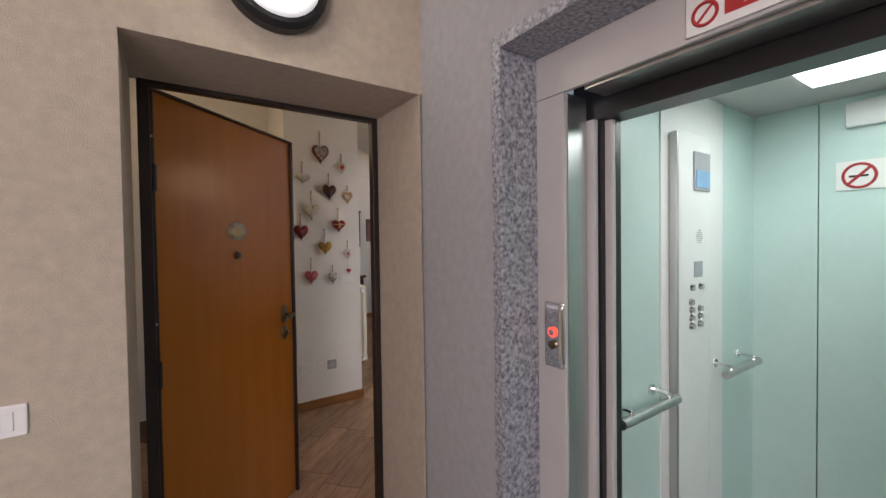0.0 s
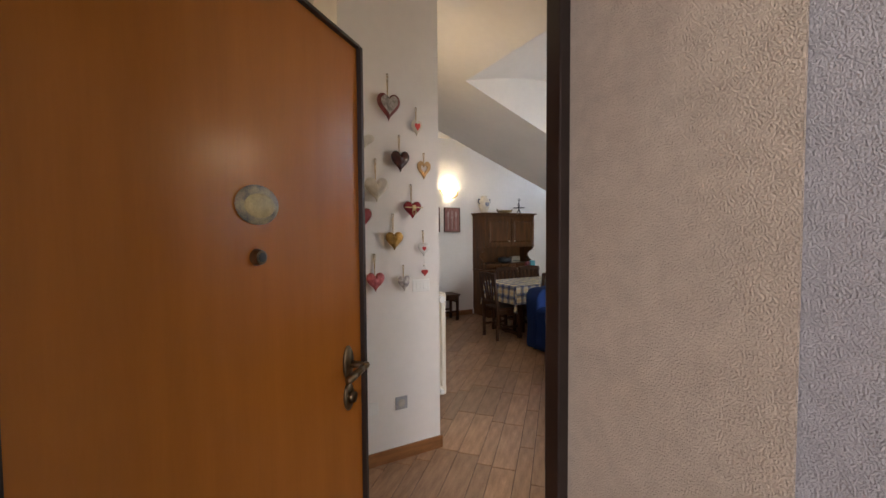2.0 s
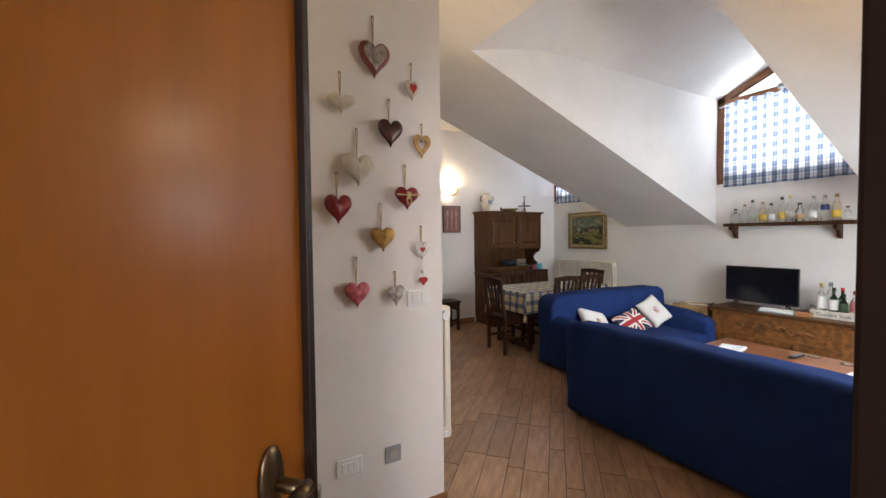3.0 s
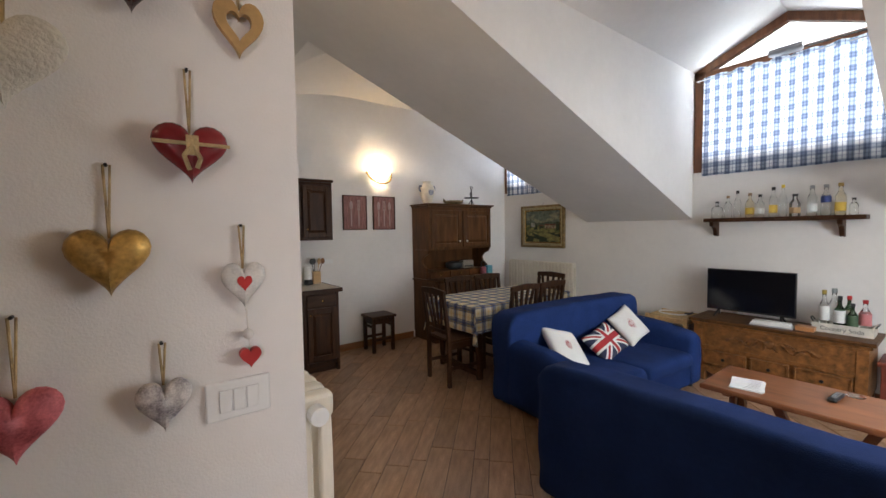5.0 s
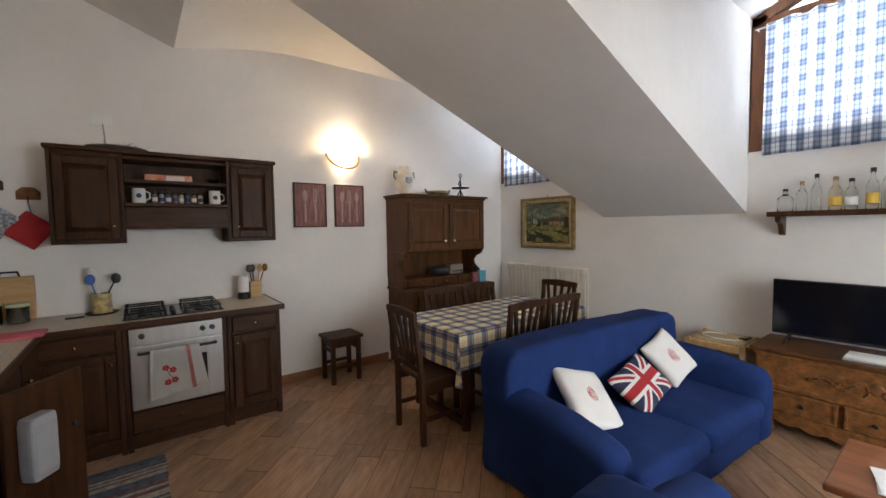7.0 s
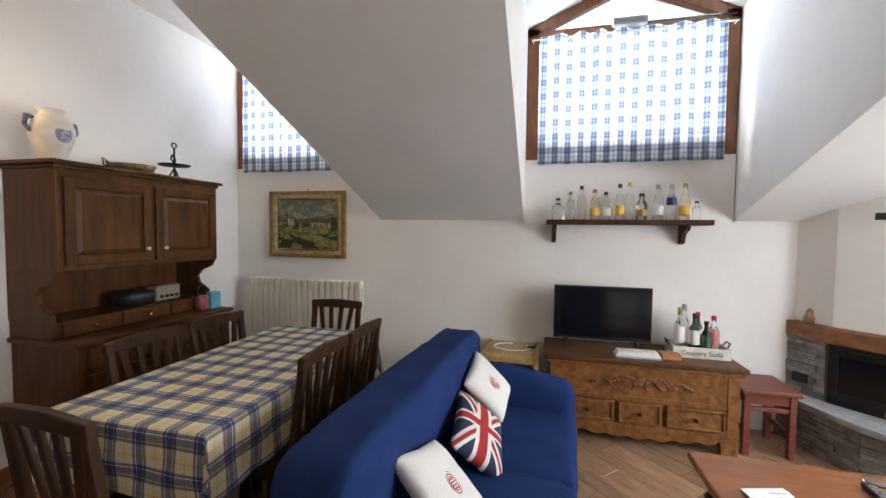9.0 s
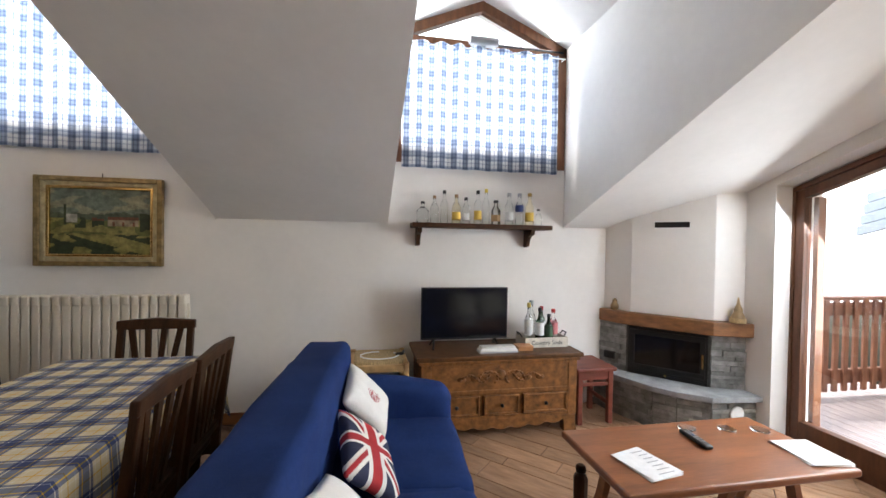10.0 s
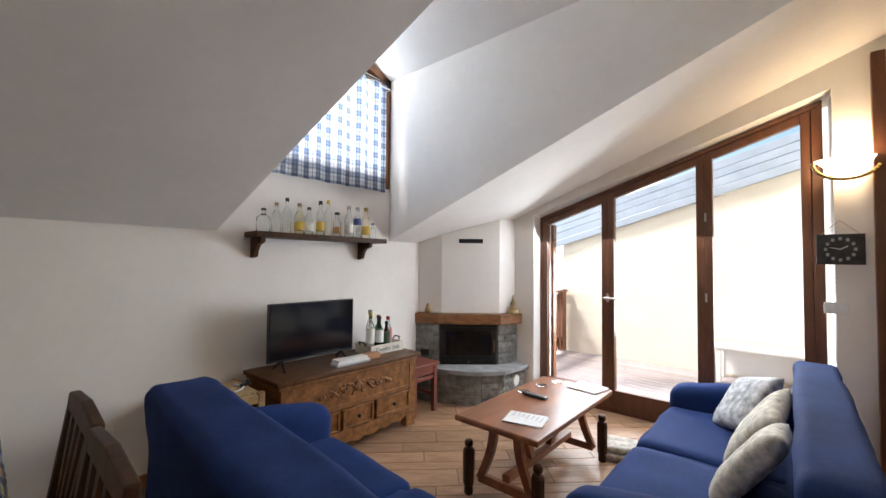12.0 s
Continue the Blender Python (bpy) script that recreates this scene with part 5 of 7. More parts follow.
    part("plate", box(B(), -0.05, 0.05, -0.02, 0.02, 0, 0.008), iron, s, bevel=0.002)


build_kitchen_clutter()


def build_tall_cabinet():
    s = root("tall_cabinet", "tall dark wooden kitchen cupboard with a moulded cornice", "cabinet", (0, 0, 0))
    x1, y0, y1, h = 2.355, 5.475, 6.185, 2.05
    part("side_panel", box(B(), XW, x1, y0, y0 + 0.025, 0, h), walnut, s, bevel=0.003)
    part("side_panel", box(B(), XW, x1, y1 - 0.025, y1, 0, h), walnut, s, bevel=0.003)
    part("plinth", box(B(), XW, x1, y0 + 0.025, y1 - 0.025, 0, 0.1), walnut, s, bevel=0.003)
    part("body", box(B(), XW, x1 - 0.02, y0 + 0.025, y1 - 0.025, 0.1, h), walnut, s)
    for z0, z1 in ((0.11, 0.98), (1.0, 2.03)):
        bm = B()
        r = 0.06
        a, b = y0 + 0.03, y1 - 0.03
        box(bm, x1 - 0.02, x1 + 0.004, a, a + r, z0, z1)
        box(bm, x1 - 0.02, x1 + 0.004, b - r, b, z0, z1)
        box(bm, x1 - 0.02, x1 + 0.004, a + r, b - r, z0, z0 + r)
        box(bm, x1 - 0.02, x1 + 0.004, a + r, b - r, z1 - r, z1)
        d = part("door", bm, walnut, s, bevel=0.004)
        part("raised_panel", box(B(), x1 - 0.02, x1 - 0.006, a + r, b - r, z0 + r, z1 - r), walnut, d)
        bm = B()
        rod(bm, (x1, b - 0.03, z0 + 0.12), (x1 + 0.02, b - 0.03, z0 + 0.12), 0.006)
        ball(bm, (x1 + 0.024, b - 0.03, z0 + 0.12), 0.013)
        part("knob", bm, brass, d, smooth=True)
    for k, (dx, z) in enumerate(((0.03, h), (0.06, h + 0.035), (0.10, h + 0.07))):
        part("cornice", box(B(), XW, x1 + dx, y0 - 0.0, y1 + dx, z, z + 0.035), walnut_x, s, bevel=0.008)


build_tall_cabinet()

rug = root("kitchen_runner", "striped woven rag rug on the kitchen floor", "rug", (2.70, 6.95, 0.0), 0)
rags = [M(nm, c, 0.95, var=0.3, scale=30, bump=0.6, bscale=90) for nm, c in (("rag_blue", (0.10, 0.12, 0.17)), ("rag_cream", (0.42, 0.38, 0.32)), ("rag_red", (0.22, 0.08, 0.07)), ("rag_grey", (0.16, 0.16, 0.17)))]
for i in range(78):
    a = -0.78 + i * 0.0203
    part("stripe", box(B(), -0.2 + 0.004 * math.sin(i * 2.1), 0.20 + 0.004 * math.sin(i * 1.3), a, a + 0.0195, 0.0, 0.007 + 0.002 * (i % 2)), rags[(i * 7 // 3 + i ** 2 // 5) % 4], rug)

# ---- prints, sideboard, stool ----
for i, x in enumerate((4.18, 4.59)):
    s = root("framed_print", "dark-framed reddish print of cutlery", "picture", (x, YN, 1.715), 0, "pair of prints")
    part("board", box(B(), -0.15, 0.15, -0.018, 0, -0.205, 0.205), M("dusty_red_boards", (0.30, 0.135, 0.12), 0.7, var=0.3, scale=12, stretch=(8, 1, 0.8)), s)
    bm = B()
    for a in ((-0.16, -0.15, -0.215, 0.215), (0.15, 0.16, -0.215, 0.215)):
        box(bm, a[0], a[1], -0.028, 0, a[2], a[3])
    box(bm, -0.15, 0.15, -0.028, 0, -0.215, -0.205)
    box(bm, -0.15, 0.15, -0.028, 0, 0.205, 0.215)
    part("picture_frame", bm, walnut, s, bevel=0.002)
    for j in range(3 if i else 2):
        bm = B()
        px = (-0.08 + 0.08 * j) if i else (-0.05 + 0.1 * j)
        box(bm, px - 0.008, px + 0.008, -0.0205, -0.018, -0.17, 0.03)
        if j % 2 == 0:
            ball(bm, (px, -0.019, 0.09), 0.03, 0.75, 0.08, 1.9, 12, 8)
        else:
            for q in (-0.015, 0, 0.015):
                box(bm, px + q - 0.004, px + q + 0.004, -0.0205, -0.018, 0.05, 0.16)
            box(bm, px - 0.019, px + 0.019, -0.0205, -0.018, 0.03, 0.05)
        part("cutlery_motif", bm, M("pale_pink_print", (0.42, 0.30, 0.28), 0.7), s)


def build_hutch():
    s = root("sideboard", "tall dark wooden sideboard with two upper doors and an open shelf", "sideboard", (0, YN, 0))
    x0, x1 = 5.03, 6.14
    fu, fl = -0.40, -0.52
    bm = B()
    box(bm, x0 + 0.01, x1 - 0.01, fl, 0, 0.10, 0.80)
    box(bm, x0 + 0.02, x1 - 0.02, fl + 0.03, 0, 0.0, 0.10)
    part("lower_body", bm, oak_x, s, bevel=0.004)
    part("serving_top", box(B(), x0 - 0.01, x1 + 0.01, fl - 0.025, 0, 0.80, 0.83), oak_x, s, bevel=0.006)
    w = (x1 - x0 - 0.08) / 3
    for i in range(2):
        a = x0 + 0.04 + i * (x1 - x0 - 0.08) / 2
        d = panel_door(s, a + 0.008, a + (x1 - x0 - 0.08) / 2 - 0.008, 0.13, 0.64, fl, oak_x)
        knob(d, a + (0.48 if i == 0 else 0.05), fl - 0.02, 0.42)
        d = slab_front(s, a + 0.008, a + (x1 - x0 - 0.08) / 2 - 0.008, 0.66, 0.785, fl, oak_x)
        knob(d, a + 0.26, fl - 0.02, 0.72)
    # small drawers above the serving top
    part("drawer_case", box(B(), x0 + 0.005, x1 - 0.005, -0.33, 0, 0.831, 0.925), oak_x, s, bevel=0.003)
    for i in range(3):
        a = x0 + 0.04 + i * w
        d = slab_front(s, a + 0.01, a + w - 0.01, 0.838, 0.918, -0.33, oak_x)
        knob(d, a + w / 2, -0.35, 0.878)
    part("back_board", box(B(), x0 + 0.02, x1 - 0.02, -0.02, 0, 0.925, 1.22), oak_x, s)
    for x in (x0, x1 - 0.03):
        bm = B()
        pts = [(x, 0, 0.925), (x, -0.33, 0.925), (x, -0.325, 0.97), (x, -0.24, 1.03), (x, -0.225, 1.08), (x, -0.27, 1.13), (x, -0.36, 1.165), (x, -0.39, 1.22), (x, 0, 1.22)]
        slab(bm, pts, (0.03, 0, 0))
        part("side_bracket", bm, oak_x, s, bevel=0.003)
    part("upper_body", box(B(), x0, x1, fu, 0, 1.22, 1.79), oak_x, s, bevel=0.004)
    mid = (x0 + x1) / 2
    for a, b, kx in ((x0 + 0.03, mid - 0.015, mid - 0.06), (mid + 0.015, x1 - 0.03, mid + 0.07)):
        d = panel_door(s, a, b, 1.25, 1.745, fu, oak_x)
        knob(d, kx, fu - 0.02, 1.33, mat=white_plastic)
    for k, (dx, z) in enumerate(((0.012, 1.79), (0.035, 1.812))):
        part("cornice", box(B(), x0 - dx, x1 + dx, fu - dx, 0, z, z + 0.022), oak_x, s, bevel=0.005)


build_hutch()
zt = 1.834
s = root("ceramic_urn", "white two-handled ceramic urn with a blue crest", "vase", (5.13, 8.28, zt))
part("body", lathe(B(), [(0.055, 0), (0.06, 0.008), (0.062, 0.03), (0.098, 0.13), (0.105, 0.19), (0.085, 0.245), (0.055, 0.265), (0.055, 0.29), (0.066, 0.30), (0.05, 0.30), (0.045, 0.27)], seg=28), M("crackled_white_glaze", (0.68, 0.62, 0.52), 0.3, var=0.12, scale=12), s, smooth=True)
for a in (-1, 1):
    bm = B()
    tube(bm, [(a * 0.085, 0, 0.235), (a * 0.12, 0, 0.24), (a * 0.125, 0, 0.19), (a * 0.098, 0, 0.16)], 0.011)
    part("handle", bm, M("blue_glaze", (0.12, 0.15, 0.22), 0.3), s, smooth=True)
bm = B()
ball(bm, (0, -0.094, 0.16), 0.05, 0.85, 0.22, 1.0)
part("crest", bm, M("blue_painted_crest", (0.30, 0.30, 0.34), 0.35, var=0.6, scale=50, second=(0.05, 0.07, 0.14)), s)
s = root("bowl", "gilded bowl with handles on top of the sideboard", "bowl", (5.58, 8.28, zt))
part("bowl", lathe(B(), [(0.06, 0), (0.12, 0.02), (0.15, 0.055), (0.14, 0.055), (0.10, 0.02)], seg=24), M("antique_gilt", (0.34, 0.26, 0.12), 0.35, 0.7, var=0.4, scale=20), s, smooth=True)
for a in (-1, 1):
    bm = B()
    tube(bm, [(a * 0.14, 0, 0.05), (a * 0.175, 0, 0.075), (a * 0.165, 0, 0.04), (a * 0.13, 0, 0.03)], 0.008)
    part("handle", bm, old_brass, s)
s = root("iron_candle_stand", "black wrought-iron stand with a ring on the sideboard", "ornament", (5.92, 8.28, zt))
bm = B()
rod(bm, (0, 0, 0), (0, 0, 0.24), 0.007)
tube(bm, [(0.02 * math.cos(i * 0.5), 0, 0.26 + 0.02 * math.sin(i * 0.5)) for i in range(14)], 0.005, 6)
for a in range(3):
    rod(bm, (0.05 * math.cos(a * 2.09), 0.05 * math.sin(a * 2.09), 0), (0, 0, 0.09), 0.006)
part("stem", bm, iron, s)
part("tray", lathe(B(), [(0.02, 0.10), (0.10, 0.105), (0.11, 0.115), (0.10, 0.112)], seg=20), iron, s)
bm = B()
tube(bm, [(0.0, 0, 0.12), (0.03, 0.02, 0.16), (0.0, 0.02, 0.19), (-0.03, 0, 0.16), (0, 0, 0.12)], 0.006, 6)
part("scroll", bm, iron, s)
s = root("casserole", "dark oval casserole dish on the sideboard shelf", "pot", (5.62, 8.33, 0.926))
part("pot", lathe(B(), [(0.08, 0), (0.12, 0.02), (0.125, 0.07), (0.115, 0.09), (0.03, 0.105)], seg=24), M("dark_enamel", (0.025, 0.03, 0.035), 0.3), s, smooth=True)
s = root("radio", "old grey radio set on the sideboard shelf", "radio", (5.86, 8.34, 0.926))
part("case", box(B(), -0.10, 0.10, -0.05, 0.05, 0, 0.11), M("beige_plastic", (0.32, 0.28, 0.22), 0.5), s, bevel=0.008)
for i in range(4):
    part("dial", rod(B(), (-0.06 + i * 0.04, -0.05, 0.03), (-0.06 + i * 0.04, -0.062, 0.03), 0.012), black, s)
s = root("gift_bag", "light blue paper bag beside the sideboard shelf", "bag", (6.08, 8.10, 0.831))
part("bag", box(B(), -0.05, 0.05, -0.03, 0.03, 0, 0.13), M("light_blue_paper", (0.12, 0.42, 0.55), 0.6), s, bevel=0.003)
s = root("cloth_bag", "small red bag with dark handles on the sideboard", "bag", (5.97, 8.10, 0.831))
part("bag", rbox(B(), -0.05, 0.05, -0.035, 0.035, 0, 0.12, 0.03, 5, 0.008), M("pink_red_fabric", (0.35, 0.10, 0.12), 0.8, var=0.4, scale=25), s, smooth=True)
part("bag_handle", tube(B(), [(-0.03, 0, 0.11), (-0.035, 0, 0.18), (0.01, 0, 0.20), (0.045, 0, 0.16), (0.04, 0, 0.11)], 0.008, 6), black, s)


def build_stool(name, at, turn, w, d, h, mat, label, rush_top=None, rail_z=(0.14, 0.30), over=0.02):
    s = root(name, label, "stool", at, turn)
    if rush_top:
        part("seat", rbox(B(), -w / 2 + 0.03, w / 2 - 0.03, -d / 2 + 0.03, d / 2 - 0.03, h - 0.05, h, 0.02, 5, 0.004), rush_top, s, smooth=True)
        for a in (-1, 1):
            part("seat_rail", box(B(), -w / 2 + 0.04, w / 2 - 0.04, a * (d / 2 - 0.02) - 0.018, a * (d / 2 - 0.02) + 0.018, h - 0.07, h - 0.02), mat, s, bevel=0.006)
            part("seat_rail", box(B(), a * (w / 2 - 0.02) - 0.018, a * (w / 2 - 0.02) + 0.018, -d / 2 + 0.04, d / 2 - 0.04, h - 0.07, h - 0.02), mat, s, bevel=0.006)
    else:
        part("seat", box(B(), -w / 2 - over, w / 2 + over, -d / 2 - over, d / 2 + over, h - 0.03, h), mat, s, bevel=0.008)
        for a in (-1, 1):
            part("apron", box(B(), -w / 2 + 0.03, w / 2 - 0.03, a * (d / 2 - 0.02) - 0.01, a * (d / 2 - 0.02) + 0.01, h - 0.10, h - 0.03), mat, s)
            part("apron", box(B(), a * (w / 2 - 0.02) - 0.01, a * (w / 2 - 0.02) + 0.01, -d / 2 + 0.03, d / 2 - 0.03, h - 0.10, h - 0.03), mat, s)
    for sx in (-1, 1):
        for sy in (-1, 1):
            x, y = sx * (w / 2 - 0.02), sy * (d / 2 - 0.02)
            part("leg", box(B(), x - 0.02, x + 0.02, y - 0.02, y + 0.02, 0, h - (0.005 if rush_top else 0.03)), mat, s, bevel=0.005)
    for a in (-1, 1):
        part("stretcher", box(B(), -w / 2 + 0.03, w / 2 - 0.03, a * (d / 2 - 0.02) - 0.01, a * (d / 2 - 0.02) + 0.01, rail_z[0], rail_z[0] + 0.03), mat, s, bevel=0.004)
        part("stretcher", box(B(), a * (w / 2 - 0.02) - 0.01, a * (w / 2 - 0.02) + 0.01, -d / 2 + 0.03, d / 2 - 0.03, rail_z[1], rail_z[1] + 0.03), mat, s, bevel=0.004)
    return s


build_stool("stool", (4.37, 8.29, 0), 0, 0.30, 0.27, 0.45, walnut, "small dark wooden stool against the kitchen wall")
build_stool("rush_stool", (6.59, 5.755, 0), 0, 0.42, 0.42, 0.56, pine, "pale wooden stool with a woven rush seat beside the chest", rush)
build_stool("red_stool", (6.57, 4.07, 0), 0, 0.32, 0.30, 0.45, redwood, "red-stained wooden stool between chest and fireplace")
s = root("cable", "white cable with a black plug lying on the stool", "cable", (6.55, 5.75, 0.562))
bm = B()
tube(bm, [(0.1 * math.cos(i * 0.45), 0.14 * math.sin(i * 0.45), 0.006) for i in range(13)], 0.005, 6)
part("wire", bm, white_plastic, s)
part("plug", tube(B(), [(0.0, -0.12, 0.01), (-0.02, -0.17, 0.02), (0.03, -0.18, 0.025)], 0.011), black, s)

# ---- dining ----


def build_chair():
    """Back at local -y, seat towards +y."""
    s = root("dining_chair", "dark wooden dining chair with a fanned slat back", "chair", (0, 0, 0), 0, "dining chairs")
    w, d, hs, h = 0.40, 0.40, 0.45, 0.92
    part("seat", rbox(B(), -w / 2, w / 2, -d / 2 + 0.03, d / 2 + 0.02, hs - 0.03, hs, 0.012, 4), chair_wood, s, bevel=0.0)
    for a in (-1, 1):
        x = a * (w / 2 - 0.02)
        bm = B()
        slab(bm, [(x - 0.018, -d / 2 + 0.0, 0), (x - 0.018, -d / 2 + 0.036, 0), (x - 0.018, -d / 2 + 0.036, hs), (x - 0.018, -d / 2 - 0.03, h), (x - 0.018, -d / 2 - 0.06, h), (x - 0.018, -d / 2 - 0.002, hs)], (0.036, 0, 0))
        part("back_post", bm, chair_wood, s, bevel=0.005)
        part("leg", box(B(), x - 0.02, x + 0.02, d / 2 - 0.03, d / 2 + 0.01, 0, hs - 0.03), chair_wood, s, bevel=0.005)
        part("apron", box(B(), x - 0.01, x + 0.01, -d / 2 + 0.03, d / 2 - 0.03, hs - 0.09, hs - 0.03), chair_wood, s)
        part("stretcher", box(B(), x - 0.01, x + 0.01, -d / 2 + 0.03, d / 2 - 0.03, 0.16, 0.19), chair_wood, s, bevel=0.003)
    part("apron", box(B(), -w / 2 + 0.04, w / 2 - 0.04, d / 2 - 0.02, d / 2, hs - 0.09, hs - 0.03), chair_wood, s)
    part("stretcher", box(B(), -w / 2 + 0.03, w / 2 - 0.03, -0.012, 0.012, 0.162, 0.188), chair_wood, s, bevel=0.003)
    bm = B()
    slab(bm, [(-w / 2 - 0.005, -d / 2 - 0.055, h - 0.045), (w / 2 + 0.005, -d / 2 - 0.055, h - 0.045), (w / 2 + 0.005, -d / 2 - 0.06, h + 0.005), (0, -d / 2 - 0.062, h + 0.02), (-w / 2 - 0.005, -d / 2 - 0.06, h + 0.005)], (0, 0.03, 0))
    part("top_rail", bm, chair_wood, s, bevel=0.006)
    part("lower_rail", box(B(), -w / 2 + 0.038, w / 2 - 0.038, -d / 2 - 0.002, -d / 2 + 0.02, hs + 0.05, hs + 0.085), chair_wood, s, bevel=0.003)
    for t in (-1.5, -0.5, 0.5, 1.5):
        bm = B()
        xb, xt = t * 0.045, t * 0.085
        slab(bm, [(xb - 0.012, -d / 2 + 0.004, hs + 0.08), (xb + 0.012, -d / 2 + 0.004, hs + 0.08), (xt + 0.016, -d / 2 - 0.045, h - 0.04), (xt - 0.016, -d / 2 - 0.045, h - 0.04)], (0, 0.014, 0))
        part("slat", bm, chair_wood, s)
    return s


chair = build_chair()
chair.matrix_world = pose(4.49, 6.93, 0, 0, 0, -94)
for x, y, turn in ((5.08, 6.76, 0), (5.50, 6.75, 0), (5.02, 7.26, 180), (5.46, 7.24, 178), (5.93, 7.05, 91)):
    copy_thing(chair, pose(x, y, 0, 0, 0, turn))


def build_table():
    tx0, tx1, ty0, ty1, zt = 4.53, 6.03, 6.66, 7.44, 0.745
    t = root("dining_table", "dark wooden dining table under a check tablecloth", "table", ((tx0 + tx1) / 2, (ty0 + ty1) / 2, 0))
    hx, hy = (tx1 - tx0) / 2 - 0.01, (ty1 - ty0) / 2 - 0.01
    part("tabletop", box(B(), -hx, hx, -hy, hy, zt - 0.03, zt), walnut_x, t, bevel=0.004)
    for a in (-1, 1):
        for b in (-1, 1):
            x, y = a * (hx - 0.12), b * (hy - 0.08)
            part("leg", lathe(B(), [(0.03, 0), (0.035, 0.05), (0.025, 0.1), (0.04, 0.3), (0.03, 0.5), (0.042, 0.6), (0.042, zt - 0.03)], (x, y, 0), 12), walnut, t, smooth=True)
        part("foot_rail", box(B(), a * (hx - 0.12) - 0.025, a * (hx - 0.12) + 0.025, -hy + 0.08, hy - 0.08, 0.03, 0.08), walnut, t, bevel=0.006)
    c = root("tablecloth", "yellow, navy and white check tablecloth hanging over the dining table", "tablecloth", ((tx0 + tx1) / 2, (ty0 + ty1) / 2, zt))
    bm = B()
    uvl = bm.loops.layers.uv.new("uv")
    ext, step = 0.26, 0.02
    nx, ny = int((2 * hx + 2 * ext) / step), int((2 * hy + 2 * ext) / step)
    vs = {}
    for i in range(nx + 1):
        for j in range(ny + 1):
            u, v = -hx - ext + i * step, -hy - ext + j * step
            dx, dy = max(0, abs(u) - hx), max(0, abs(v) - hy)
            x, y, z = max(-hx, min(hx, u)), max(-hy, min(hy, v)), 0.004
            drop = max(dx, dy) if min(dx, dy) == 0 else (dx * dx + dy * dy) ** 0.5
            sx, sy = math.copysign(1, u), math.copysign(1, v)
            fold = 0.012 * math.sin(u * 13 + v * 9) * min(1, drop * 6)
            if dx > 0 or dy > 0:
                z -= drop
                if min(dx, dy) > 0:
                    out = 0.35 * min(dx, dy)
                    x, y = x + sx * (0.010 + out * 0.55), y + sy * (0.010 + out * 0.55)
                    if dx > dy:
                        y -= sy * dy * 0.15
                    else:
                        x -= sx * dx * 0.15
                else:
                    x += sx * (0.010 + abs(fold)) if dx > 0 else 0
                    y += sy * (0.010 + abs(fold)) if dy > 0 else 0
            else:
                z += 0.0012 * noise.noise(Vector((u * 7, v * 7, 0)))
            vs[i, j] = (bm.verts.new((x, y, z)), (u, v))
    for i in range(nx):
        for j in range(ny):
            q = [vs[a] for a in ((i, j), (i + 1, j), (i + 1, j + 1), (i, j + 1))]
            fc = bm.faces.new([p for p, _ in q])
            for lp, (_, uv) in zip(fc.loops, q):
                lp[uvl].uv = uv
    part("cloth", bm, table_check, c, smooth=True)


build_table()

# ---- painting and shelf on the east wall ----


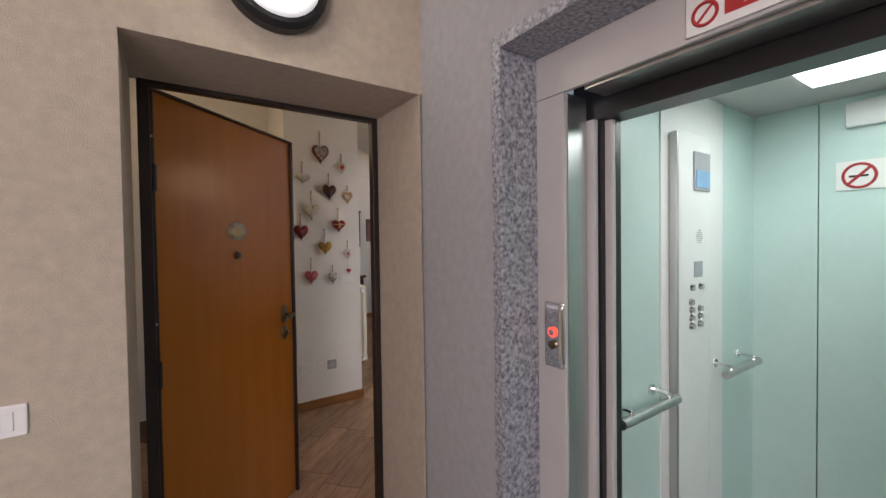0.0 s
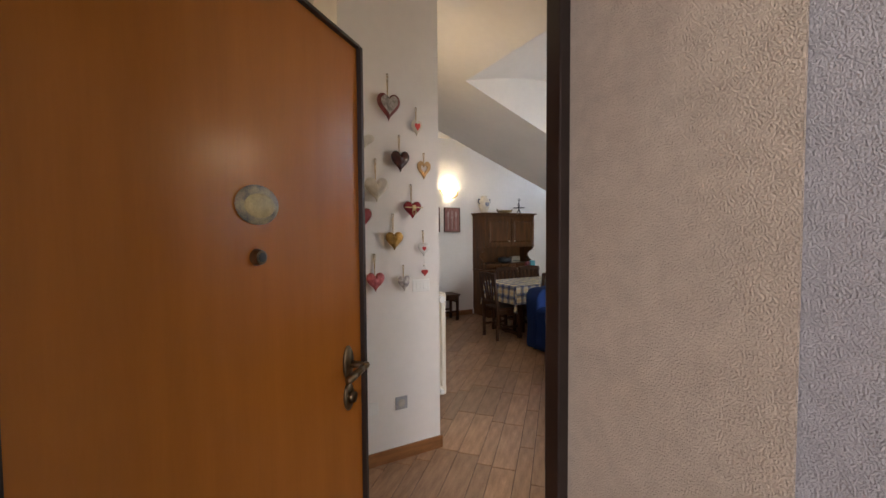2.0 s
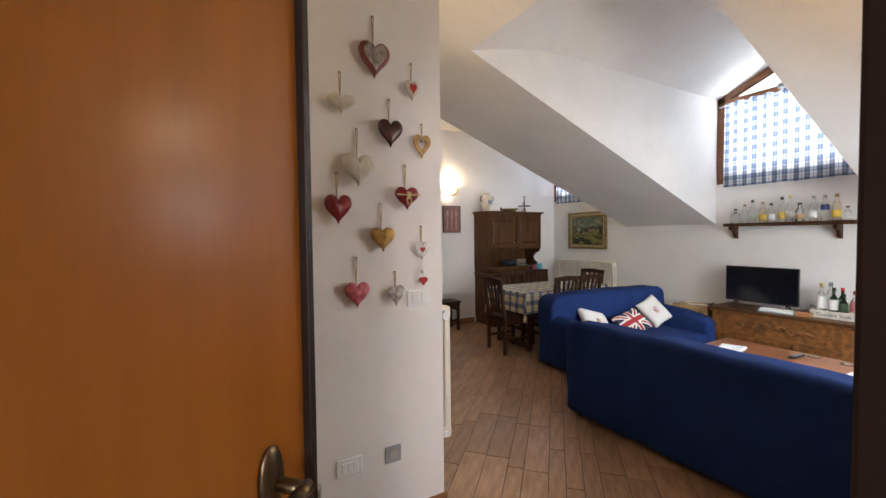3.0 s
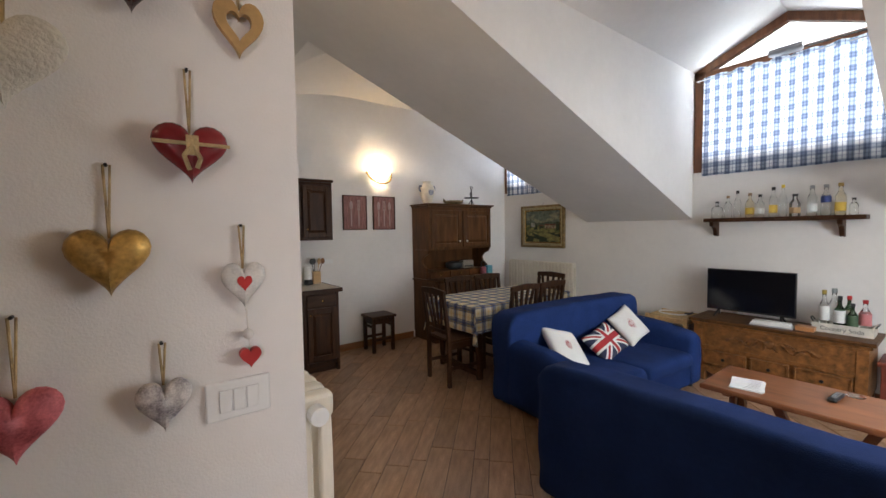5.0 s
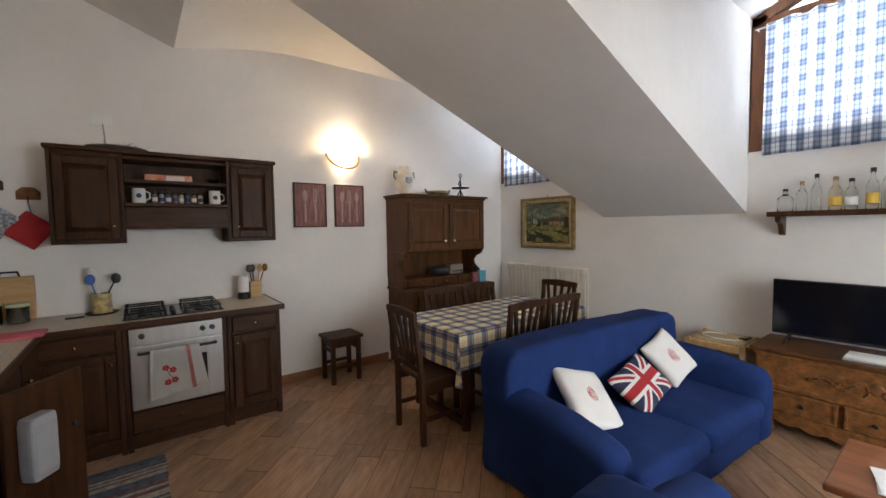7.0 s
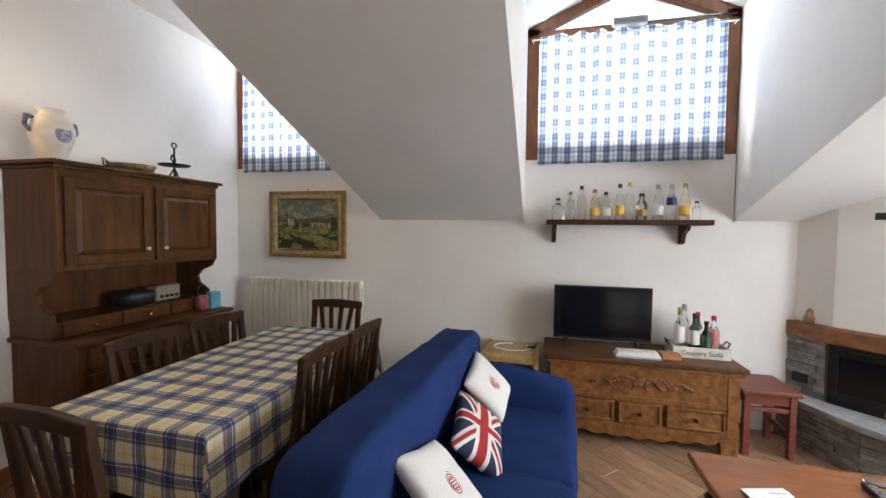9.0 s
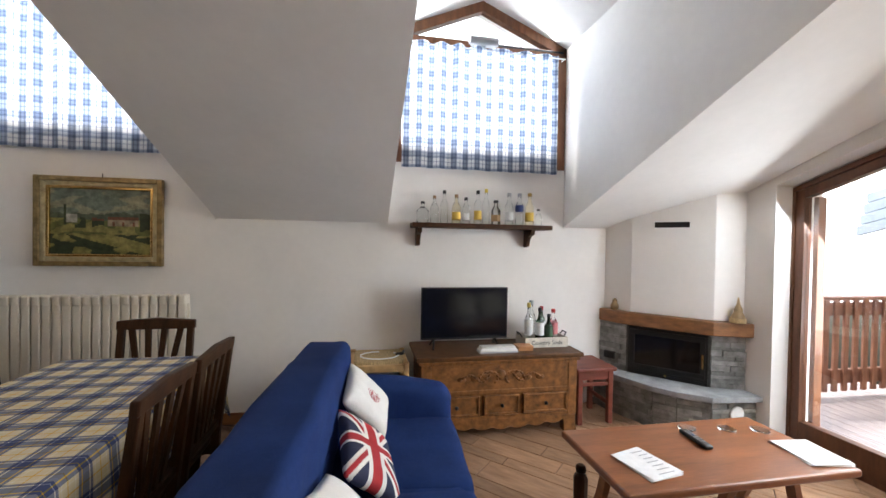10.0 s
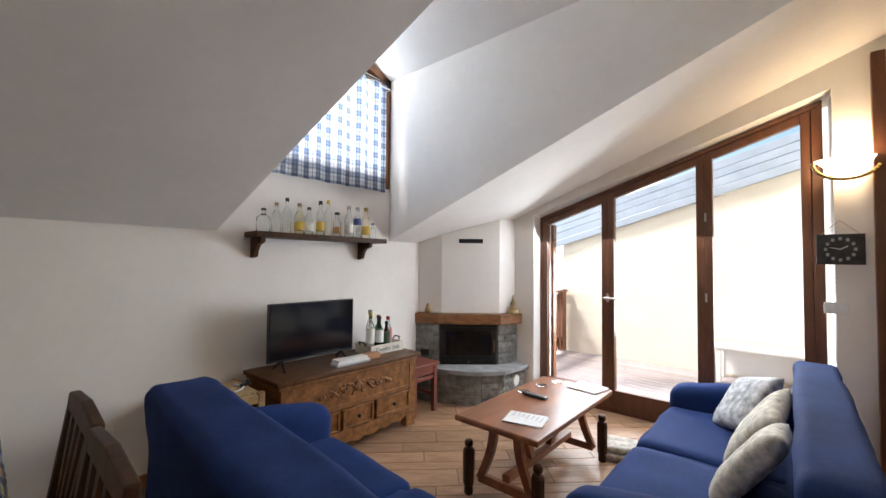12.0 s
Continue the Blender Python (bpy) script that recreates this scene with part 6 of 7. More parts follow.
def build_painting():
    s = root("painting", "gilt-framed oil painting of a farmhouse among fields", "painting", (XE, 7.715, 1.515), -90)
    w, h = 0.40, 0.315
    for k, (o, t, y, mt) in enumerate(((0.0, 0.035, -0.045, M("gilt_frame", (0.30, 0.21, 0.09), 0.4, 0.4, var=0.3, scale=20)), (0.035, 0.03, -0.035, M("pale_gilt", (0.45, 0.38, 0.22), 0.45, 0.3, var=0.2, scale=25)), (0.065, 0.02, -0.028, brass))):
        bm = B()
        a, b = w - o, h - o
        box(bm, -a, -a + t, y, -0.002, -b, b)
        box(bm, a - t, a, y, -0.002, -b, b)
        box(bm, -a + t, a - t, y, -0.002, -b, -b + t)
        box(bm, -a + t, a - t, y, -0.002, b - t, b)
        part("picture_frame", bm, mt, s, bevel=0.005)
    cols = [("oil_sky", (0.20, 0.24, 0.18)), ("oil_cloud", (0.34, 0.34, 0.22)), ("oil_hill", (0.10, 0.13, 0.08)), ("oil_field", (0.34, 0.30, 0.09)), ("oil_dark_green", (0.035, 0.05, 0.02)),
            ("oil_roof", (0.22, 0.08, 0.04)), ("oil_wall", (0.40, 0.30, 0.20)), ("oil_white", (0.55, 0.52, 0.45)), ("oil_grass", (0.16, 0.17, 0.05))]
    mats = [M(n, [v * 0.75 for v in c], 0.45, var=0.3, scale=25, bump=0.4, bscale=60) for n, c in cols]
    bm = B()
    nx, nz, a, b = 84, 62, w - 0.083, h - 0.083
    g = [[bm.verts.new((-a + 2 * a * i / nx, -0.012, -b + 2 * b * j / nz)) for j in range(nz + 1)] for i in range(nx + 1)]
    for i in range(nx):
        for j in range(nz):
            u, v = i / nx, j / nz
            q = noise.noise(Vector((u * 7, v * 7, 3))) * 0.06
            k = 0 if noise.noise(Vector((u * 4, v * 9, 1))) < 0.1 else 1
            if v + q < 0.62:
                k = 2
            if v + q < 0.52:
                k = 8 if noise.noise(Vector((u * 6, v * 9, 7))) > 0 else 3
            if v + q < 0.30:
                k = 3 if abs(v - 0.05 - 0.4 * (1 - u)) < 0.09 or noise.noise(Vector((u * 5, v * 12, 9))) > 0.15 else 4
            if 0.55 < u < 0.86 and 0.42 < v < 0.58:
                k = 6 if v < 0.53 else 5
                if v < 0.50 and (int(u * 40) % 4 == 0):
                    k = 5
            if 0.14 < u < 0.26 and 0.47 < v < 0.60:
                k = 7
            if 0.12 < u < 0.15 and 0.45 < v < 0.75 or 0.27 < u + q < 0.33 and 0.40 < v < 0.55 or 0.88 < u and 0.36 < v + q < 0.62:
                k = 4
            if 0.40 < u < 0.52 and 0.42 < v + q < 0.55:
                k = 5 if v > 0.5 else 4
            fc = bm.faces.new((g[i][j], g[i + 1][j], g[i + 1][j + 1], g[i][j + 1]))
            fc.material_index = k
    part("canvas", bm, mats[0], s, "oil landscape with a red-roofed farmhouse", mats=mats[1:])
    bm = B()
    rod(bm, (0, -0.004, h), (0, -0.004, h + 0.03), 0.003)
    part("hook", bm, iron, s)


build_painting()


def bottle(at, h, r, neck, glass, cap, label_mat=None, fill=None, square=False, z0=0.25, z1=0.6, tag="clear glass bottle"):
    s = root("bottle", tag, "bottle", at, 0, "bottles")
    nk, seg = r * neck, 6 if square else 18
    sh = h * 0.66
    part("glass", lathe(B(), [(r * 0.9, 0), (r, 0.006), (r, sh * 0.88), (r * 0.85, sh * 0.96), (nk * 1.2, sh + h * 0.08), (nk, sh + h * 0.14), (nk, h * 0.93)], seg=4 if square else seg), glass, s, smooth=not square)
    part("cap", lathe(B(), [(nk * 1.25, h * 0.90), (nk * 1.25, h), (nk * 1.1, h * 1.005)], seg=12), cap, s)
    if label_mat:
        part("label", lathe(B(), [(r * 1.005, h * z0), (r * 1.012, h * z0 + 0.002), (r * 1.012, h * z1 - 0.002), (r * 1.005, h * z1)], seg=4 if square else seg), label_mat, s)
    return s


def build_bottle_shelf():
    z = 1.565
    s = root("wall_shelf", "dark wooden wall shelf on two shaped brackets", "shelf", (XE, 0, 0))
    part("board", box(B(), -0.20, 0, 4.35, 5.51, z - 0.038, z), walnut, s, bevel=0.006)
    for y in (4.49, 5.43):
        bm = B()
        slab(bm, [(0, y, z - 0.038), (-0.17, y, z - 0.038), (-0.165, y, z - 0.075), (-0.10, y, z - 0.095), (-0.075, y, z - 0.12), (-0.055, y, z - 0.175), (0, y, z - 0.185)], (0, 0.035, 0))
        part("bracket", bm, walnut, s, bevel=0.004)
    gold = M("gold_cap", (0.5, 0.35, 0.12), 0.3, 0.8)
    cork = M("cork", (0.40, 0.26, 0.15), 0.8)
    silver = M("silver_cap", (0.45, 0.46, 0.48), 0.3, 0.8)
    spec = [(5.42, 0.17, 0.048, 0.28, clear, black, None, "round clear glass decanter with a dark stopper"),
            (5.325, 0.22, 0.033, 0.34, clear, cork, None, "clear glass bottle with a cork"),
            (5.245, 0.265, 0.030, 0.36, clear, black, None, "slim clear glass bottle with a dark stopper"),
            (5.145, 0.235, 0.036, 0.36, amber_glass, cork, yellow_label, "rum bottle with a yellow label"),
            (5.065, 0.215, 0.034, 0.36, clear, black, white_label, "clear bottle with a white label"),
            (4.965, 0.275, 0.032, 0.38, clear, black, yellow_label, "tall bottle with a gold label"),
            (4.895, 0.29, 0.030, 0.36, clear, M("yellow_cap", (0.75, 0.55, 0.05), 0.4), None, "tall clear bottle with a yellow stopper"),
            (4.81, 0.20, 0.040, 0.42, clear, black, M("tan_label", (0.50, 0.32, 0.15), 0.6), "square bottle with a tan label"),
            (4.695, 0.265, 0.034, 0.42, clear, silver, white_label, "clear vodka bottle with a silver cap"),
            (4.605, 0.265, 0.034, 0.42, clear, silver, navy_label, "clear bottle with a navy label"),
            (4.515, 0.27, 0.036, 0.40, amber_glass, gold, yellow_label, "golden rum bottle with a yellow label"),
            (4.435, 0.14, 0.028, 0.40, clear, black, None, "small clear glass pourer")]
    for y, h, r, nk, g, cap, lab, tag in spec:
        b = bottle((XE - 0.10, y, z), h, r, nk, g, cap, lab, square="square" in tag, z0=0.14 if lab is not navy_label else 0.42, z1=0.40 if lab is not navy_label else 0.62, tag=tag)


build_bottle_shelf()

# ---- chest, television, crate ----


def build_chest():
    """Carved chest against the east wall; built facing -y, then turned."""
    s = root("carved_chest", "carved brown wooden chest with drawers and a scalloped base", "chest", (XE - 0.03, 4.87, 0), -90)
    w, f, h = 0.595, -0.47, 0.60
    part("lid", box(B(), -w - 0.04, w + 0.04, f - 0.03, 0.0, h - 0.032, h), oak_x, s, bevel=0.008)
    part("lid_moulding", box(B(), -w - 0.02, w + 0.02, f - 0.015, 0.0, h - 0.06, h - 0.032), oak, s, bevel=0.008)
    part("body", box(B(), -w, w, f + 0.012, 0.0, 0.13, h - 0.06), oak, s, bevel=0.004)
    for x0, x1, z0, z1 in ((-w, -w + 0.07, 0.13, h - 0.06), (w - 0.07, w, 0.13, h - 0.06), (-w + 0.07, w - 0.07, 0.315, 0.345), (-w + 0.07, w - 0.07, 0.13, 0.155), (-w + 0.07, w - 0.07, h - 0.085, h - 0.06)):
        part("rail", box(B(), x0, x1, f, f + 0.012, z0, z1), oak, s, bevel=0.003)
    d = part("carved_panel", box(B(), -w + 0.07, w - 0.07, f + 0.006, f + 0.012, 0.345, h - 0.085), oak, s)
    bm = B()
    for sg in (-1, 1):
        pts = [(sg * (0.02 + 0.30 * t / 14), f + 0.003, 0.435 + 0.045 * math.sin(t * 0.75) * (1 - t / 22)) for t in range(15)]
        tube(bm, pts, 0.008, 6)
        pts = [(sg * (0.10 + 0.07 * math.cos(t * 0.5)), f + 0.003, 0.43 + 0.05 * math.sin(t * 0.5)) for t in range(9)]
        tube(bm, pts, 0.007, 6)
        for q in (0.12, 0.2, 0.3):
            ball(bm, (sg * q, f + 0.006, 0.445 - 0.02 * (q > 0.15)), 0.024, 1.5, 0.3, 0.8, 10, 6)
    ball(bm, (0, f + 0.005, 0.45), 0.035, 1, 0.35, 1.1, 12, 8)
    part("carving", bm, oak, d, smooth=True)
    for x0, x1 in ((-w + 0.08, -0.165), (-0.135, 0.135), (0.165, w - 0.08)):
        dr = part("drawer", box(B(), x0, x1, f - 0.004, f + 0.012, 0.165, 0.305), oak, s, bevel=0.003)
        bm = B()
        t = 0.016
        box(bm, x0, x0 + t, f - 0.016, f - 0.004, 0.165, 0.305)
        box(bm, x1 - t, x1, f - 0.016, f - 0.004, 0.165, 0.305)
        box(bm, x0 + t, x1 - t, f - 0.016, f - 0.004, 0.165, 0.165 + t)
        box(bm, x0 + t, x1 - t, f - 0.016, f - 0.004, 0.305 - t, 0.305)
        part("drawer_moulding", bm, oak, dr, bevel=0.004)
        knob(dr, (x0 + x1) / 2, f - 0.004, 0.235, 0.014, iron)
    bm = B()
    pts = [(-w, f + 0.002, 0.13)]
    n = 48
    for i in range(n + 1):
        u = i / n
        x = -w + 0.10 + u * (2 * w - 0.2)
        pts.append((x, f + 0.002, 0.085 - 0.022 * abs(math.sin(u * math.pi * 7)) + 0.03 * (abs(u - 0.5) * 2) ** 2 - 0.015))
    pts += [(w, f + 0.002, 0.13)]
    slab(bm, pts, (0, 0.02, 0))
    part("scalloped_apron", bm, oak, s, bevel=0.003)
    for a in (-1, 1):
        for y in (f + 0.0, -0.08):
            bm = B()
            x = a * (w - 0.06)
            slab(bm, [(x - 0.055, y, 0.13), (x + 0.055, y, 0.13), (x + 0.045 + 0.01 * a, y, 0.06), (x + 0.055 + 0.012 * a, y, 0.0), (x - 0.05 + 0.012 * a, y, 0.0), (x - 0.04, y, 0.06)], (0, 0.07, 0))
            part("foot", bm, oak, s, bevel=0.006)
    return s


build_chest()
s = root("television", "black flat television on two small feet on the chest", "television", (6.58, 5.095, 0.60), -90)
part("body", box(B(), -0.345, 0.345, 0.0, 0.03, 0.062, 0.465), black, s, bevel=0.004)
part("rear_housing", rbox(B(), -0.22, 0.22, 0.03, 0.065, 0.08, 0.36, 0.02, 4), black, s)
part("screen", box(B(), -0.337, 0.337, -0.0025, 0.0, 0.078, 0.457), screen_black, s)
for a in (-1, 1):
    bm = B()
    tube(bm, [(a * 0.24, 0.015, 0.07), (a * 0.26, -0.07, 0.006)], 0.008)
    tube(bm, [(a * 0.24, 0.015, 0.07), (a * 0.26, 0.09, 0.006)], 0.008)
    part("foot", bm, black, s)
s = root("newspaper_stack", "stack of newspapers and a slim silver player on the chest", "papers", (6.42, 4.88, 0.60), -90)
for i, (c, w) in enumerate((("grey", 0.15), ("pale", 0.145), ("white", 0.135), ("white", 0.13))):
    part("sheet", box(B(), -w, w, -0.045 + i * 0.003, 0.05, i * 0.011, i * 0.011 + 0.010), (grey_plastic, white_label, paper, white_label)[i], s, bevel=0.002)
s = root("wood_box", "small orange wooden box on the chest", "box", (6.46, 4.66, 0.60), -90)
part("case", box(B(), -0.06, 0.06, -0.05, 0.05, 0, 0.03), M("orange_wood", (0.40, 0.18, 0.07), 0.5), s, bevel=0.004)
part("lid", box(B(), -0.062, 0.062, -0.052, 0.052, 0.03, 0.036), M("orange_wood_lid", (0.43, 0.20, 0.08), 0.5), s, bevel=0.002)


def build_crate():
    s = root("bottle_crate", "white wooden crate lettered and filled with liquor bottles", "crate", (6.60, 4.45, 0.60), -90)
    wp = M("worn_white_paint", (0.62, 0.58, 0.50), 0.7, var=0.15, scale=18)
    part("front_board", box(B(), -0.18, 0.18, -0.105, -0.093, 0.0, 0.075), wp, s, bevel=0.002)
    part("back_board", box(B(), -0.18, 0.18, 0.093, 0.105, 0.0, 0.075), wp, s, bevel=0.002)
    for a in (-1, 1):
        part("end_board", box(B(), a * 0.174 - 0.006, a * 0.174 + 0.006, -0.093, 0.093, 0.0, 0.075), wp, s, bevel=0.002)
        part("handle", tube(B(), [(a * 0.18, -0.04, 0.07), (a * 0.20, -0.03, 0.10), (a * 0.20, 0.03, 0.10), (a * 0.18, 0.04, 0.07)], 0.005, 6), iron, s)
    part("bottom", box(B(), -0.168, 0.168, -0.093, 0.093, 0.0, 0.008), wp, s)
    letters("crate_lettering", "Country Soda", 0.046, M("dark_grey_ink", (0.08, 0.08, 0.09), 0.7), s, pose(0, -0.1055, 0.036, 90, 0, 0))


build_crate()
gold = M("yellow_metal_cap", (0.55, 0.40, 0.10), 0.35, 0.5)
red_cap = M("red_cap", (0.45, 0.02, 0.02), 0.35)
for x, y, h, r, nk, g, cap, lab, tag in ((6.58, 4.57, 0.33, 0.034, 0.36, clear, gold, white_label, "clear liquor bottle with a yellow cap"),
                                         (6.65, 4.52, 0.34, 0.036, 0.40, clear, M("grey_cap", (0.3, 0.33, 0.33), 0.4), None, "tall clear bottle with a grey cap"),
                                         (6.58, 4.475, 0.29, 0.036, 0.34, green_glass, black, white_label, "dark green bottle with a black cap"),
                                         (6.65, 4.43, 0.29, 0.036, 0.34, green_glass, red_cap, white_label, "dark green bottle with a red foil cap"),
                                         (6.575, 4.40, 0.24, 0.034, 0.36, green_glass, black, M("green_label", (0.05, 0.10, 0.05), 0.5), "green bottle with a green label"),
                                         (6.63, 4.335, 0.27, 0.038, 0.36, clear, red_cap, M("pink_label", (0.6, 0.2, 0.2), 0.5), "clear bottle with a red cap and some golden spirit")):
    bottle((x, y, 0.609), h, r, nk, g, cap, lab, tag=tag)

# ---- sofas ----


def build_sofa(at, turn, w, d, bh, bt, label):
    """Two-seat sofa under a stretch cover. Local: back at +y, front at -y, centred on x; floor at z = 0."""
    s = root("sofa", label, "sofa", at, turn, "blue sofas")
    hw, hd = w / 2, d / 2
    part("base", rbox(B(), -hw + 0.02, hw - 0.02, -hd + 0.03, hd - 0.02, 0.025, 0.33, 0.04, 12, 0.010, w), blue_cloth, s, smooth=True)
    bm = rbox(B(), -hw, hw, hd - bt, hd, 0.03, bh, 0.045, 22, 0.012, 3 + w)
    for v in bm.verts:
        if v.co.z > 0.35:
            f = (v.co.z - 0.35) / (bh - 0.35)
            v.co.y += 0.02 * f - 0.03 * f * (v.co.y < hd - bt / 2)
            e = max(0.0, abs(v.co.x) - hw + 0.13)
            v.co.z -= f * (0.015 * (v.co.x / hw) ** 2 + 0.13 - math.sqrt(max(0.0, 0.13 ** 2 - e * e)) * 0.9 - 0.013)
    part("backrest", bm, blue_cloth, s, smooth=True)
    for a in (-1, 1):
        bm = rbox(B(), a * hw - (0.20 if a > 0 else 0), a * hw + (0.20 if a < 0 else 0), -hd, hd - 0.16, 0.03, bh - 0.23, 0.08, 14, 0.010, a * 2.0 + w)
        for v in bm.verts:
            if v.co.z > 0.3:
                v.co.z -= 0.07 * max(0, (-v.co.y - hd + 0.35)) / 0.35
        part("armrest", bm, blue_cloth, s, smooth=True)
    for a in (-1, 1):
        x0, x1 = (0.003, hw - 0.175) if a > 0 else (-hw + 0.175, -0.003)
        bm = rbox(B(), x0, x1, -hd - 0.01, hd - 0.20, 0.21, 0.345, 0.055, 12, 0.010, a * 5.0 + w, 0.02)
        part("seat_cushion", bm, blue_cloth, s, smooth=True)
    for a in (-1, 1):
        for y in (-hd + 0.08, hd - 0.08):
            part("foot", rod(B(), (a * (hw - 0.09), y, 0), (a * (hw - 0.09), y, 0.04), 0.025), black, s)
    return s


def build_cushion(m, w, h, t, mat, label, mats=(), pick=None, n=30):
    """A stuffed cushion lying in its local xy plane."""
    s = tagged(new("cushion"), label, "cushion", "sofa cushions")
    s.matrix_world = m
    bm = B()
    sides = []
    for sg in (-1, 1):
        g = []
        for i in range(n + 1):
            row = []
            for j in range(n + 1):
                u, v = 2 * i / n - 1, 2 * j / n - 1
                p = max(0.0, (1 - u ** 4) * (1 - v ** 4)) ** 0.5
                pin = 1 - 0.07 * (1 - abs(u * v)) * max(abs(u), abs(v)) ** 6
                z = sg * t / 2 * p + 0.004 * noise.noise(Vector((u * 3 + t * 50, v * 3, sg)))* p
                row.append(bm.verts.new((u * w / 2 * pin, v * h / 2 * pin, z)))
            g.append(row)
        sides.append(g)
        for i in range(n):
            for j in range(n):
                fc = bm.faces.new((g[i][j], g[i + 1][j], g[i + 1][j + 1], g[i][j + 1]))
                if pick:
                    fc.material_index = pick((i + 0.5) / n * 2 - 1, (j + 0.5) / n * 2 - 1)
    bmesh.ops.remove_doubles(bm, verts=bm.verts, dist=0.0015)
    part("cover", bm, mat, s, smooth=True, mats=mats)
    return s


def flag(u, v):
    x, y = u * 1.0, v * 0.62
    if abs(x) < 0.115 or abs(y) < 0.115:
        return 2
    if abs(x) < 0.19 or abs(y) < 0.19:
        return 1
    d = abs(abs(y) - 0.62 * abs(x)) / 1.18
    if d < 0.045:
        return 2
    if d < 0.115:
        return 1
    return 0


build_sofa((5.28, 5.81, 0), -4, 1.82, 0.88, 0.80, 0.24, "navy blue sofa in a stretch cover beside the dining table")
build_sofa((4.17, 4.23, 0), 90, 2.06, 0.88, 0.78, 0.18, "royal blue sofa in a stretch cover facing the chest")


def lean(x, y, z, yaw, tilt, roll=0):
    return pose(x, y, z, 0, 0, yaw) @ pose(0, 0, 0, tilt, 0, 0) @ pose(0, 0, 0, 0, 0, roll)


def crest_on(c, t):
    bm = B()
    for k in range(3):
        r = 0.028 + 0.012 * k
        tube(bm, [(r * 0.8 * math.cos(i * 0.35), r * math.sin(i * 0.35), t / 2 + 0.001 - 0.002 * k * k * 0.4) for i in range(19)], 0.0022, 5)
    for k in range(4):
        box(bm, -0.018, 0.018, -0.02 + k * 0.012, -0.015 + k * 0.012, t / 2 - 0.001, t / 2 + 0.0015)
    part("red_crest", bm, red_cloth, c)


c = build_cushion(lean(4.85, 5.88, 0.475, 6, 40, -24), 0.36, 0.40, 0.10, white_cloth, "white cotton cushion with a red crest on the blue sofa")
crest_on(c, 0.10)
build_cushion(lean(5.40, 5.84, 0.44, -4, 40, 14), 0.47, 0.30, 0.10, navy_cloth, "cushion with a red, white and navy flag pattern", (white_cloth, red_cloth), flag, 56)
c = build_cushion(lean(5.80, 5.84, 0.53, -22, 56, 28), 0.30, 0.34, 0.10, white_cloth, "white cotton cushion with a red crest against the sofa arm")
crest_on(c, 0.10)
build_cushion(lean(4.14, 3.66, 0.53, 90 + 22, 55, 18), 0.42, 0.38, 0.12, grey_cloth, "crumpled grey and white printed cushion")
build_cushion(lean(4.06, 4.08, 0.52, 90, 58, -12), 0.42, 0.40, 0.12, cream_cloth, "grey-cream cushion with printed script")
build_cushion(lean(4.06, 4.50, 0.51, 90 - 8, 55, 10), 0.42, 0.40, 0.12, cream_cloth, "cream cushion with printed script")

# ---- coffee table ----


